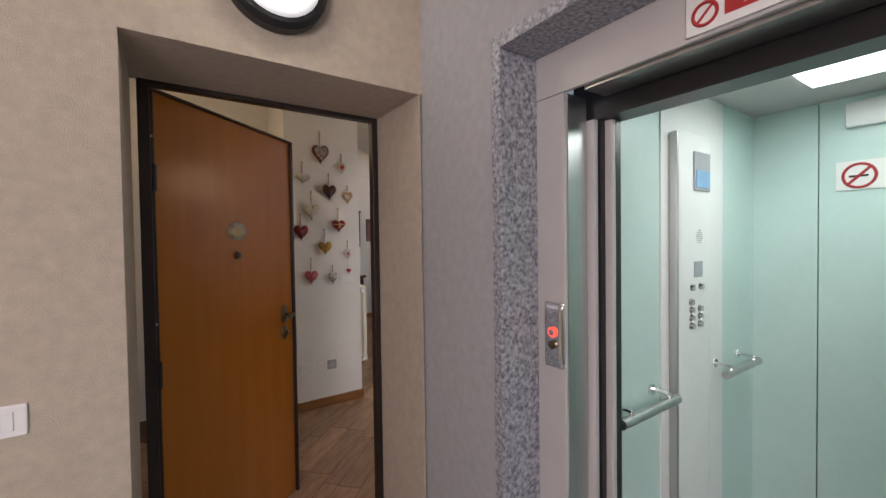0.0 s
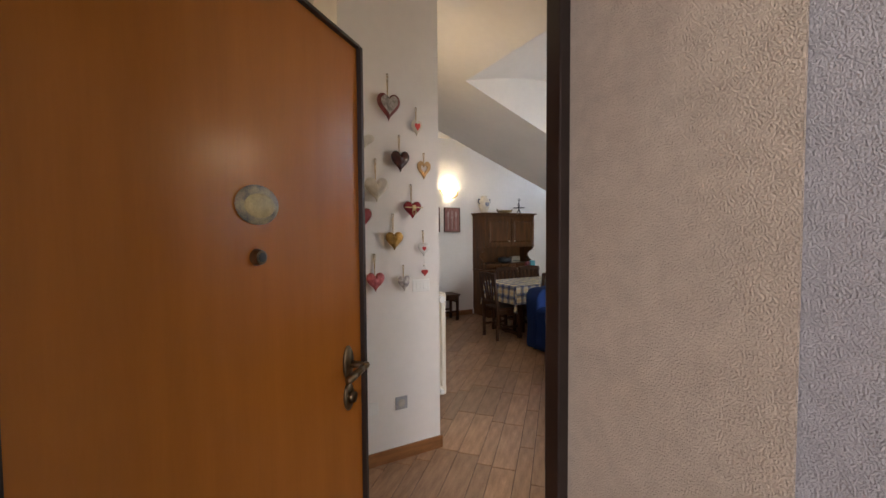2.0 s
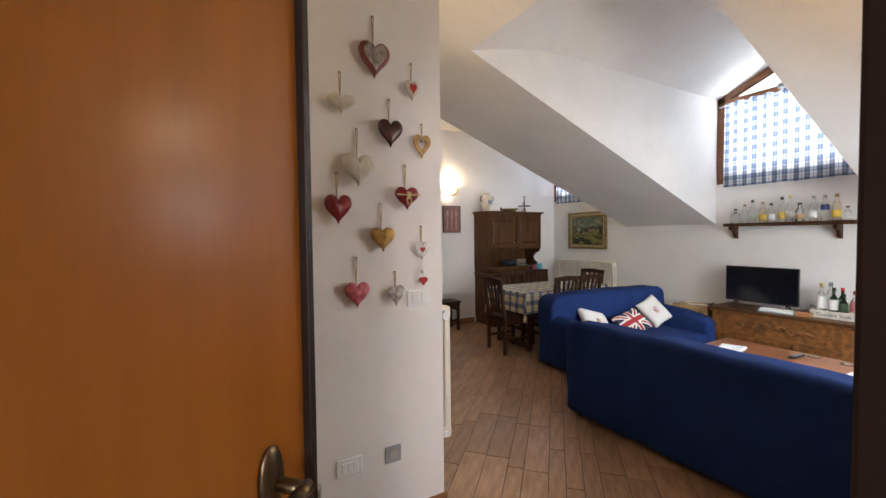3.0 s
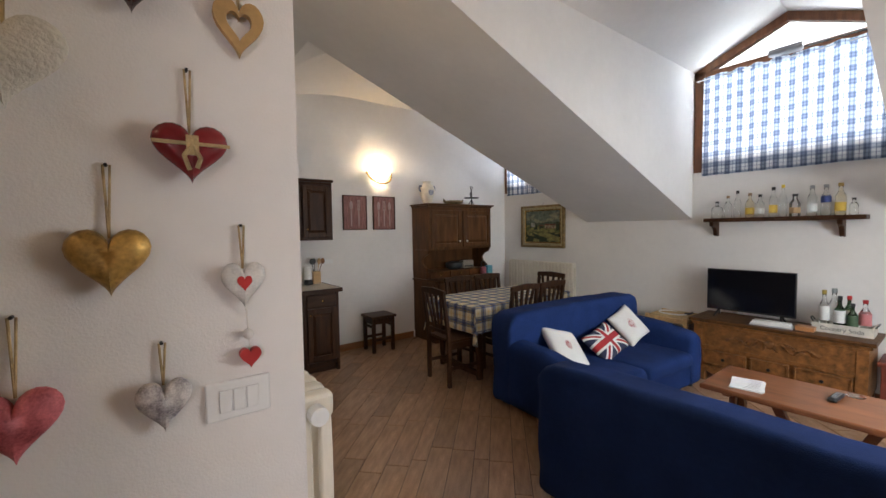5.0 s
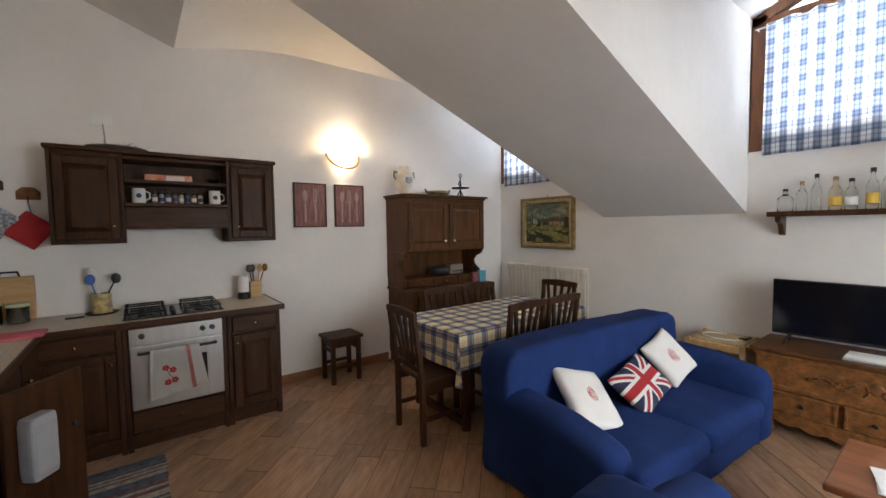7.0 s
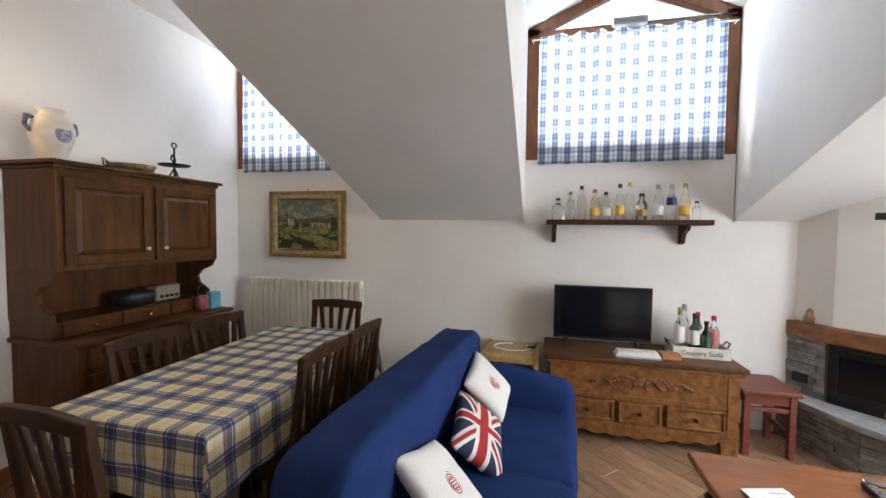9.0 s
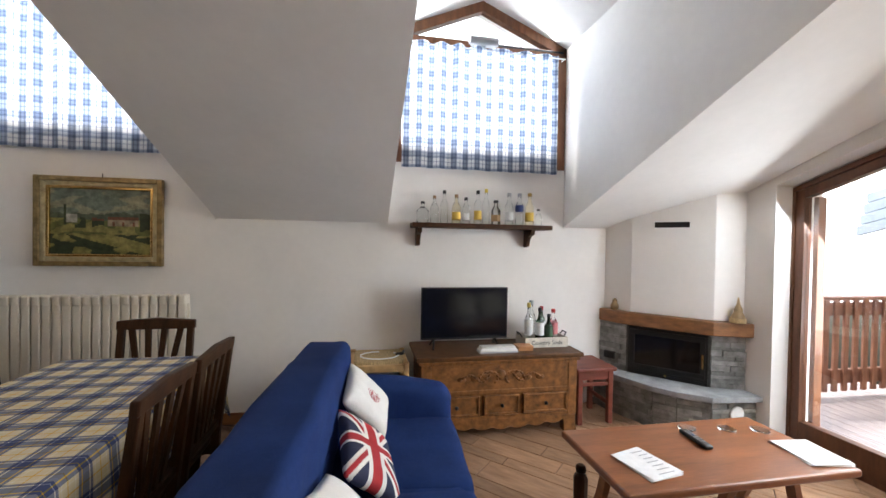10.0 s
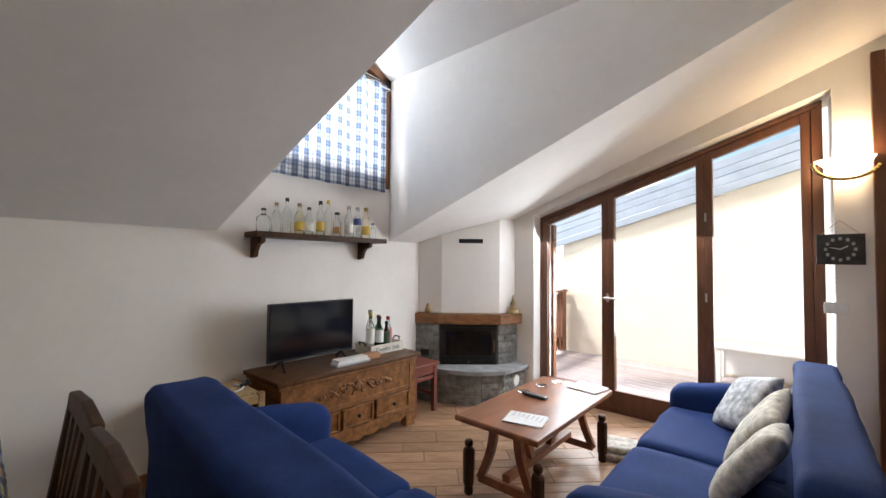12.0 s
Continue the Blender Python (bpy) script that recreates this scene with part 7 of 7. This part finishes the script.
def build_coffee_table():
    zt = 0.475
    s = root("coffee_table", "red-brown wooden coffee table with curved legs and knobbed posts", "coffee table", (5.15, 4.325, 0))
    hx, hy = 0.268, 0.555
    part("tabletop", box(B(), -hx, hx, -hy, hy, zt - 0.035, zt), cherry, s, bevel=0.010)
    for b in (-1, 1):
        y = b * 0.42
        for a in (-1, 1):
            x = a * 0.225
            p = part("post", lathe(B(), [(0.024, 0), (0.028, 0.015), (0.026, 0.05), (0.034, 0.065), (0.036, 0.25), (0.030, 0.265), (0.018, 0.275), (0.026, 0.285), (0.026, 0.305), (0.018, 0.315)], (x, y + b * 0.045, 0), 8), walnut, s, bevel=0.002)
            bm = B()
            pts = []
            for i in range(9):
                t = i / 8
                pts.append((a * (0.17 - 0.09 * math.sin(t * math.pi * 0.55)), y, 0.10 + 0.335 * t))
            for p0, p1 in zip(pts, pts[1:]):
                slab(bm, [(p0[0] - 0.024, y - 0.016, p0[2]), (p0[0] + 0.024, y - 0.016, p0[2]), (p1[0] + 0.024, y - 0.016, p1[2] + 0.001), (p1[0] - 0.024, y - 0.016, p1[2] + 0.001)], (0, 0.032, 0))
            bmesh.ops.remove_doubles(bm, verts=bm.verts, dist=0.0015)
            part("curved_leg", bm, cherry, s)
        part("cross_rail", box(B(), -0.18, 0.18, y - 0.02, y + 0.02, 0.075, 0.125), cherry, s, bevel=0.006)
        part("top_bearer", box(B(), -0.22, 0.22, y - 0.02, y + 0.02, zt - 0.06, zt - 0.035), cherry, s, bevel=0.004)
    part("long_stretcher", box(B(), -0.025, 0.025, -0.42, 0.42, 0.125, 0.165), cherry, s, bevel=0.006)
    for b in (-1, 1):
        bm = B()
        slab(bm, [(-0.02, b * 0.10, 0.165), (-0.02, b * 0.15, 0.165), (-0.02, b * 0.28, zt - 0.035), (-0.02, b * 0.22, zt - 0.035)], (0.04, 0, 0))
        part("brace", bm, cherry, s, bevel=0.003)
    z = zt + 0.001
    for x, y, r, w, l, lab in ((5.065, 4.67, 99, 0.17, 0.22, "folded printed leaflet on the coffee table"), (5.03, 3.85, 78, 0.19, 0.22, "sheets of white paper on the coffee table")):
        p = root("paper_sheets", lab, "paper", (x, y, z), r)
        for i in range(3):
            sh = part("sheet", box(B(), -w / 2, w / 2, -l / 2, l / 2, i * 0.003, i * 0.003 + 0.0016), paper, p)
            sh.rotation_euler = (0, 0, radians(3 * i))
        bm = B()
        rnd = random.Random(int(x * 100))
        for i in range(7):
            a = rnd.uniform(0.03, 0.1)
            box(bm, -w * 0.38, -w * 0.38 + a, l * 0.4 - i * 0.028 - 0.004, l * 0.4 - i * 0.028, 0.0078, 0.0086)
        part("print_lines", bm, grey_plastic, p)
    p = root("remote_control", "black remote control on the coffee table", "remote control", (5.215, 4.285, z), 86)
    part("case", rbox(B(), -0.022, 0.022, -0.09, 0.09, 0, 0.02, 0.009, 5), black, p, smooth=True)
    for i in range(6):
        for j in range(3):
            part("button", box(B(), -0.013 + j * 0.010, -0.007 + j * 0.010, -0.06 + i * 0.02, -0.05 + i * 0.02, 0.0195, 0.0215), M("blue_key", (0.05, 0.12, 0.3), 0.4) if i == 2 and j == 1 else grey_plastic, p)
    for x, y in ((5.34, 4.22), (5.30, 4.02), (5.26, 3.86)):
        p = root("coaster", "clear round glass coaster on the coffee table", "coaster", (x, y, z), 0, "coasters")
        part("disc", lathe(B(), [(0.04, 0), (0.042, 0.002), (0.042, 0.005), (0.038, 0.006)], seg=20), clear, p)


build_coffee_table()
s = root("floor_cushion", "folded plaid blanket on the floor under the coffee table", "blanket", (4.80, 3.66, 0.0), 20)
part("fold", rbox(B(), -0.19, 0.19, -0.13, 0.13, 0.0, 0.05, 0.025, 8, 0.012, 4), M("plaid_blanket", (0.48, 0.40, 0.33), 0.95, var=0.45, scale=28), s, smooth=True)
part("upper_fold", rbox(B(), -0.17, 0.16, -0.12, 0.11, 0.045, 0.09, 0.022, 8, 0.012, 9), M("plaid_blanket_light", (0.58, 0.53, 0.47), 0.95, var=0.3, scale=28), s, smooth=True)

# ---- fireplace ----


def build_fireplace():
    s = root("fireplace", "corner fireplace with stone hearth, wooden mantel and black insert", "fireplace", (0, 0, 0))
    P = [(XE, 3.77), (6.625, 3.655), (6.185, 3.255), (6.10, YS)]           # stone front below the mantel
    bm = B()
    slab(bm, [(x, y, 0.335) for x, y in P] + [(XE, YS, 0.335)], (0, 0, 0.405))
    part("core", bm, mortar, s)
    bm = B()
    C = [(XE, 3.74), (6.61, 3.64), (6.172, 3.245), (6.115, YS)]
    slab(bm, [(x, y, 0.85) for x, y in C] + [(XE, YS, 0.85)], (0, 0, 1.35))
    part("chimney_breast", bm, plaster, s, "white plastered chimney breast", bevel=0.004)
    bm = B()
    mo = [(XE, 3.79), (6.61, 3.70), (6.125, 3.29), (6.03, YS)]
    slab(bm, [(x, y, 0.742) for x, y in mo] + [(XE, YS, 0.742)], (0, 0, 0.105))
    part("mantel", bm, M("oiled_mantel_beam", (0.26, 0.115, 0.045), 0.45, var=0.25, scale=5, stretch=(2, 2, 6)), s, "brown wooden mantel beam", bevel=0.008)
    # hearth bench
    hb = [(XE, 3.82), (6.62, 3.79), (6.30, 3.65), (6.17, 3.55), (6.04, 3.38), (6.01, YS)]
    bm = B()
    slab(bm, [(x, y, 0.0) for x, y in hb] + [(XE, YS, 0.0)], (0, 0, 0.293))
    part("hearth_core", bm, mortar, s)
    hs = [(XE, 3.86), (6.63, 3.84), (6.26, 3.69), (6.13, 3.59), (5.99, 3.41), (5.95, YS)]
    bm = B()
    slab(bm, [(x, y, 0.294) for x, y in hs] + [(XE, YS, 0.294)], (0, 0, 0.042))
    part("hearth_slab", bm, stone_slab, s, "grey stone hearth slab", bevel=0.006)
    rnd = random.Random(11)

    def stones(line, z0, z1, out, skip=None):
        z = z0
        while z < z1 - 0.012:
            h = min(rnd.choice((0.022, 0.03, 0.038, 0.046)), z1 - z)
            for (ax, ay), (bx, by) in zip(line, line[1:]):
                a, b = Vector((ax, ay, 0)), Vector((bx, by, 0))
                ln, dr = (b - a).length, (b - a).normalized()
                nrm = Vector((dr.y, -dr.x, 0))
                if nrm.dot(Vector((6.9, 3.0, 0)) - a) > 0:
                    nrm = -nrm
                t = 0.0
                while t < ln - 0.015:
                    l = min(rnd.uniform(0.06, 0.2), ln - t)
                    if ln - t - l < 0.03:
                        l = ln - t
                    if not (skip and skip(a, t, l, z, h)):
                        o = rnd.uniform(0.004, 0.02)
                        p = [a + dr * (t + 0.002) + nrm * o, a + dr * (t + l - 0.002) + nrm * (o + rnd.uniform(-0.003, 0.003)), a + dr * (t + l - 0.002) - nrm * 0.02, a + dr * (t + 0.002) - nrm * 0.02]
                        bm = B()
                        slab(bm, [(q.x, q.y, z + 0.002) for q in p], (0, 0, h - 0.003))
                        part("stone", bm, stone, out)
                    t += l
            z += h
    hc = part("hearth_facing", slab(B(), [(XE - 0.01, 3.81, 0.01), (XE - 0.01, 3.77, 0.01), (XE - 0.05, 3.77, 0.01)], (0, 0, 0.27)), mortar, s)
    stones(hb, 0.0, 0.293, hc)
    fc = part("surround_facing", slab(B(), [(XE - 0.01, 3.75, 0.45), (XE - 0.01, 3.72, 0.45), (XE - 0.05, 3.72, 0.45)], (0, 0, 0.2)), mortar, s)
    stones([P[0], P[1]], 0.337, 0.741, fc)
    stones([P[2], P[3]], 0.337, 0.741, fc)
    # insert on the slanted front
    b, a = Vector((P[1][0], P[1][1], 0)), Vector((P[2][0], P[2][1], 0))
    dr = (b - a).normalized()
    ang = math.degrees(math.atan2(dr.y, dr.x))
    ln = (b - a).length
    m = Matrix.Translation((a.x, a.y, 0.337)) @ pose(0, 0, 0, 0, 0, ang)
    ins = part("fire_insert", box(B(), 0.012, ln - 0.012, -0.01, 0.014, 0.0, 0.402), soot, s, "black cast-iron fire insert with a glass door", bevel=0.004)
    ins.matrix_basis = m
    bm = B()
    box(bm, 0.03, ln - 0.03, 0.014, 0.032, 0.06, 0.09)
    box(bm, 0.03, ln - 0.03, 0.014, 0.032, 0.335, 0.375)
    box(bm, 0.03, 0.065, 0.014, 0.032, 0.09, 0.335)
    box(bm, ln - 0.065, ln - 0.03, 0.014, 0.032, 0.09, 0.335)
    part("door_frame", bm, iron, ins, bevel=0.003)
    part("fire_glass", box(B(), 0.065, ln - 0.065, 0.014, 0.020, 0.09, 0.335), fire_glass, ins)
    for i in range(3):
        part("air_slot", box(B(), 0.03, ln - 0.03, 0.014, 0.020, 0.008 + i * 0.013, 0.015 + i * 0.013), iron, ins)
    part("knob", rod(B(), (ln / 2, 0.014, 0.03), (ln / 2, 0.035, 0.03), 0.010), brass, ins)
    part("latch", tube(B(), [(0.045, 0.034, 0.14), (0.045, 0.05, 0.16), (0.045, 0.05, 0.25)], 0.008), brass, ins)
    # small inspection door in the stone, vents
    bm = B()
    box(bm, -0.045, 0.045, -0.01, 0.03, -0.03, 0.03)
    part("ash_door", bm, soot, s, bevel=0.002).matrix_basis = pose(6.745, 3.728, 0.455, 0, 0, 28)
    b, a = Vector((C[1][0], C[1][1], 0)), Vector((C[2][0], C[2][1], 0))
    dr = (b - a).normalized()
    m = Matrix.Translation((a.x, a.y, 1.585)) @ pose(0, 0, 0, 0, 0, math.degrees(math.atan2(dr.y, dr.x)))
    v = part("air_vent", box(B(), 0.165, 0.425, 0.0, 0.006, -0.03, 0.03), white_plastic, s, "slotted warm-air vent")
    v.matrix_basis = m
    # Flat black plate on the vent paints the shade inside its slots.
    part("vent_slot_shade", box(B(), 0.172, 0.418, 0.005, 0.0075, -0.022, 0.022), black, v)
    for i in range(3):
        part("louvre", box(B(), 0.172, 0.418, 0.006, 0.009, -0.016 + i * 0.013, -0.012 + i * 0.013), iron, v)
    g = part("hearth_grille", lathe(B(), [(0.055, 0), (0.055, 0.012), (0.045, 0.016), (0.01, 0.016)], seg=20), white_plastic, s, "round white grille in the hearth")
    g.matrix_basis = Matrix.Translation((6.012, 3.19, 0.20)) @ pose(0, 0, 0, 0, -90, 0)
    gourd = M("dried_gourd", (0.34, 0.22, 0.10), 0.6, var=0.3, scale=15)
    f = root("gourd_figure", "small carved wooden bird on the mantel", "ornament", (6.74, 3.70, 0.848))
    part("body", lathe(B(), [(0.02, 0), (0.035, 0.01), (0.034, 0.04), (0.02, 0.065), (0.022, 0.08), (0.008, 0.10)], seg=14), gourd, f, smooth=True)
    part("beak", rod(B(), (0, 0, 0.085), (-0.03, -0.05, 0.09), 0.008, 0.003), gourd, f)
    f = root("gourd_figure", "dried gourd ornament with a stem on the mantel", "ornament", (6.085, 3.12, 0.848))
    part("body", lathe(B(), [(0.03, 0), (0.048, 0.015), (0.045, 0.05), (0.028, 0.08), (0.03, 0.10), (0.012, 0.14), (0.004, 0.19)], seg=14), gourd, f, smooth=True)
    part("basket", lathe(B(), [(0.05, 0.0), (0.056, 0.01), (0.055, 0.035), (0.05, 0.037)], seg=14), rush, f)


build_fireplace()

# ---- south wall by the balcony ----
s = root("slate_clock", "black slate wall clock hung by a cord", "clock", (3.675, YS, 1.475), 180)
part("slate", box(B(), -0.115, 0.115, -0.012, 0, -0.10, 0.10), M("black_slate", (0.03, 0.03, 0.032), 0.6, var=0.4, scale=20), s, bevel=0.003)
bm = B()
for i in range(12):
    a = i * math.pi / 6
    box(bm, 0.07 * math.sin(a) - 0.008, 0.07 * math.sin(a) + 0.008, -0.0135, -0.012, 0.07 * math.cos(a) - 0.010, 0.07 * math.cos(a) + 0.010)
part("hour_marks", bm, stone_slab, s)
bm = B()
rod(bm, (0, -0.016, 0), (0.035, -0.016, 0.02), 0.002)
rod(bm, (0, -0.016, 0), (-0.05, -0.016, 0.012), 0.002)
part("pointer", bm, white_plastic, s)
part("cord", tube(B(), [(-0.09, -0.006, 0.10), (0, -0.006, 0.19), (0.09, -0.006, 0.10)], 0.002, 5), rush, s)
switch_plate("light_switch", (3.70, YS, 1.09), 180, 0.12, 0.075)
switch_plate("wall_socket", (XE, 6.27, 0.36), -90, 0.14, 0.085, 3, "white wall socket low on the wall behind the sofa")

# ---- balcony and the house opposite ----
bm = B()
box(bm, 3.60, 7.0, 0.10, 2.62, -0.20, -0.075)
deck = structure("balcony_deck", bm, mortar, "balcony floor of weathered boards", "balcony floor")
bm = B()
slab(bm, [(3.5, 0.35, -0.4), (6.80, 0.35, -0.4), (6.80, 0.35, 1.70), (3.5, 0.35, 2.64)], (0, -0.25, 0))
structure("wall_opposite", bm, cream_render, "cream rendered side wall of the neighbouring house", "wall")
for i in range(4):
    bm = B()
    z = 0.02 + i * 0.125
    y = 0.42 - i * 0.045
    slab(bm, [(3.5, y, 2.59 + z), (7.15, y, 1.55 + z), (7.15, y, 1.55 + z + 0.104), (3.5, y, 2.59 + z + 0.104)], (0, -0.06, 0))
    structure("roof_edge", bm, zinc, "stepped blue-grey metal roof edge of the neighbouring house", "roof edge", 0.004)
bm = B()
box(bm, 3.56, 3.66, 0.10, 2.62, -0.2, 3.2)
structure("wall_balcony_end", bm, cream_render, "cream rendered end wall of the balcony", "wall")


# Added glowing panel, far out, in place of an overexposed white sky.
bm = B()
box(bm, 70.0, 70.2, -300, 120, -10, 80)
structure("backdrop", bm, glow("white_sky_glow", (0.95, 0.98, 1.0), 2.2), "glowing panel added for the bright sky beyond the roofs", "sky")


def build_railing():
    s = root("balcony_railing", "brown timber balcony railing with upright boards", "railing", (6.76, -0.62, -0.05))
    part("post", box(B(), -0.04, 0.04, 1.02, 1.10, 0, 1.0), rail_wood, s, bevel=0.005)
    part("post", box(B(), -0.04, 0.04, 3.10, 3.18, 0, 0.99), rail_wood, s, bevel=0.005)
    part("top_rail", box(B(), -0.06, 0.06, 1.0, 3.20, 0.955, 0.99), rail_wood, s, bevel=0.006)
    part("upper_rail", box(B(), -0.02, 0.02, 1.10, 3.10, 0.80, 0.93), rail_wood, s, bevel=0.004)
    part("lower_rail", box(B(), -0.02, 0.02, 1.10, 3.10, 0.12, 0.26), rail_wood, s, bevel=0.004)
    for i in range(16):
        y = 1.12 + i * 0.124
        part("upright_board", box(B(), -0.045, -0.021, y, y + 0.058, 0.05, 0.955), rail_wood, s, bevel=0.004)


build_railing()
s = root("garden_bench", "low white garden bench on the balcony", "bench", (4.20, 0.62, -0.05))
part("seat", box(B(), -0.45, 0.45, -0.2, 0.2, 0.40, 0.44), white_plastic, s, bevel=0.01)
for a in (-1, 1):
    for b in (-1, 1):
        part("leg", box(B(), a * 0.41 - 0.025, a * 0.41 + 0.025, b * 0.16 - 0.025, b * 0.16 + 0.025, 0, 0.40), white_plastic, s, bevel=0.004)
part("side_panel", box(B(), -0.39, 0.39, -0.17, -0.15, 0.05, 0.39), white_plastic, s)

# ---- boards of the balcony, tiles of the floor ----


def shared(name, me, parent, at, turn=0.0):
    ob = bpy.data.objects.new(name, me)
    scene.collection.objects.link(ob)
    ob.parent = parent
    ob.matrix_basis = pose(*at, 0, 0, turn)
    return ob


def block_mesh(name, w, l, t, mat, b=0.004):
    """A low block with chamfered top edges, corner at the origin, w across y and l along x."""
    bm = B()
    lo = [(0, 0, 0), (l, 0, 0), (l, w, 0), (0, w, 0)]
    md = [(0, 0, t - b), (l, 0, t - b), (l, w, t - b), (0, w, t - b)]
    hi = [(b, b, t), (l - b, b, t), (l - b, w - b, t), (b, w - b, t)]
    A, C, D = [[bm.verts.new(p) for p in q] for q in (lo, md, hi)]
    for i in range(4):
        j = (i + 1) % 4
        bm.faces.new((A[i], A[j], C[j], C[i]))
        bm.faces.new((C[i], C[j], D[j], D[i]))
    bm.faces.new(D)
    me = bpy.data.meshes.new(name)
    bm.to_mesh(me)
    bm.free()
    me.materials.append(mat)
    return me


board = block_mesh("deck_board", 0.135, 3.45, 0.022, deck_mat)
for i in range(18):
    shared("deck_board", board, deck, (3.60, 0.36 + i * 0.127 + 0.0, -0.074)).scale = (1, 0.88, 1)

TL = 0.60
tiles = {w: block_mesh("floor_tile", w - 0.004, TL - 0.004, 0.008, tile_mat, 0.0025) for w in (0.20, 0.15, 0.10)}
rnd = random.Random(7)
c45 = math.cos(math.pi / 4)


def room_has(x, y):
    if not (0.2 < x < XE and 2.8 < y < YN):
        return False
    return y < HY + 0.02 or x > 1.70


v = -6.0
spare = []
while v < 6.0:
    w = rnd.choice((0.20, 0.15, 0.15, 0.10))
    u = 0.0 - rnd.uniform(0, TL)
    while u < 12:
        # strip runs along (1, 1), across it (-1, 1)
        cs = [((u + a * TL) * c45 - (v + b * w) * c45, (u + a * TL) * c45 + (v + b * w) * c45) for a in (0, 0.5, 1) for b in (0, 1)]
        if any(room_has(x, y) for x, y in cs):
            cx, cy = cs[2]
            inside = all(room_has(x, y) for x, y in cs)
            x0, y0 = u * c45 - v * c45, u * c45 + v * c45
            spare.append((inside, (cx - 3.2) ** 2 + (cy - 5.4) ** 2, x0, y0, w, u, v))
        u += TL
    v += w
spare.sort(key=lambda t: t[1])
single = [t for t in spare if t[0]][:300]
rest = [t for t in spare if t not in single]
for _, _, x0, y0, w, u, vv in single:
    shared("floor_tile", tiles[w], floor_base, (x0, y0, -0.008), 45)
verts, faces = [], []
for _, _, x0, y0, w, u, vv in rest:
    k = len(verts)
    for du, dv in ((0.002, 0.002), (TL - 0.002, 0.002), (TL - 0.002, w - 0.002), (0.002, w - 0.002)):
        x, y = x0 + (du - dv) * c45, y0 + (du + dv) * c45
        x, y = max(0.15, min(XE + 0.05, x)), max(2.65, min(YN + 0.05, y))
        verts += [(x, y, -0.008), (x, y, 0.0)]
    faces.append((k + 1, k + 3, k + 5, k + 7))
    for i in range(4):
        a, b = k + 2 * i, k + 2 * ((i + 1) % 4)
        faces.append((a, b, b + 1, a + 1))
me = bpy.data.meshes.new("floor_tiles")
me.from_pydata(verts, [], faces)
me.materials.append(tile_mat)
ob = new("floor_tiles", me)
ob.parent = floor_base
tagged(ob, "outlying wood-look floor tiles", "", "", "stuff")
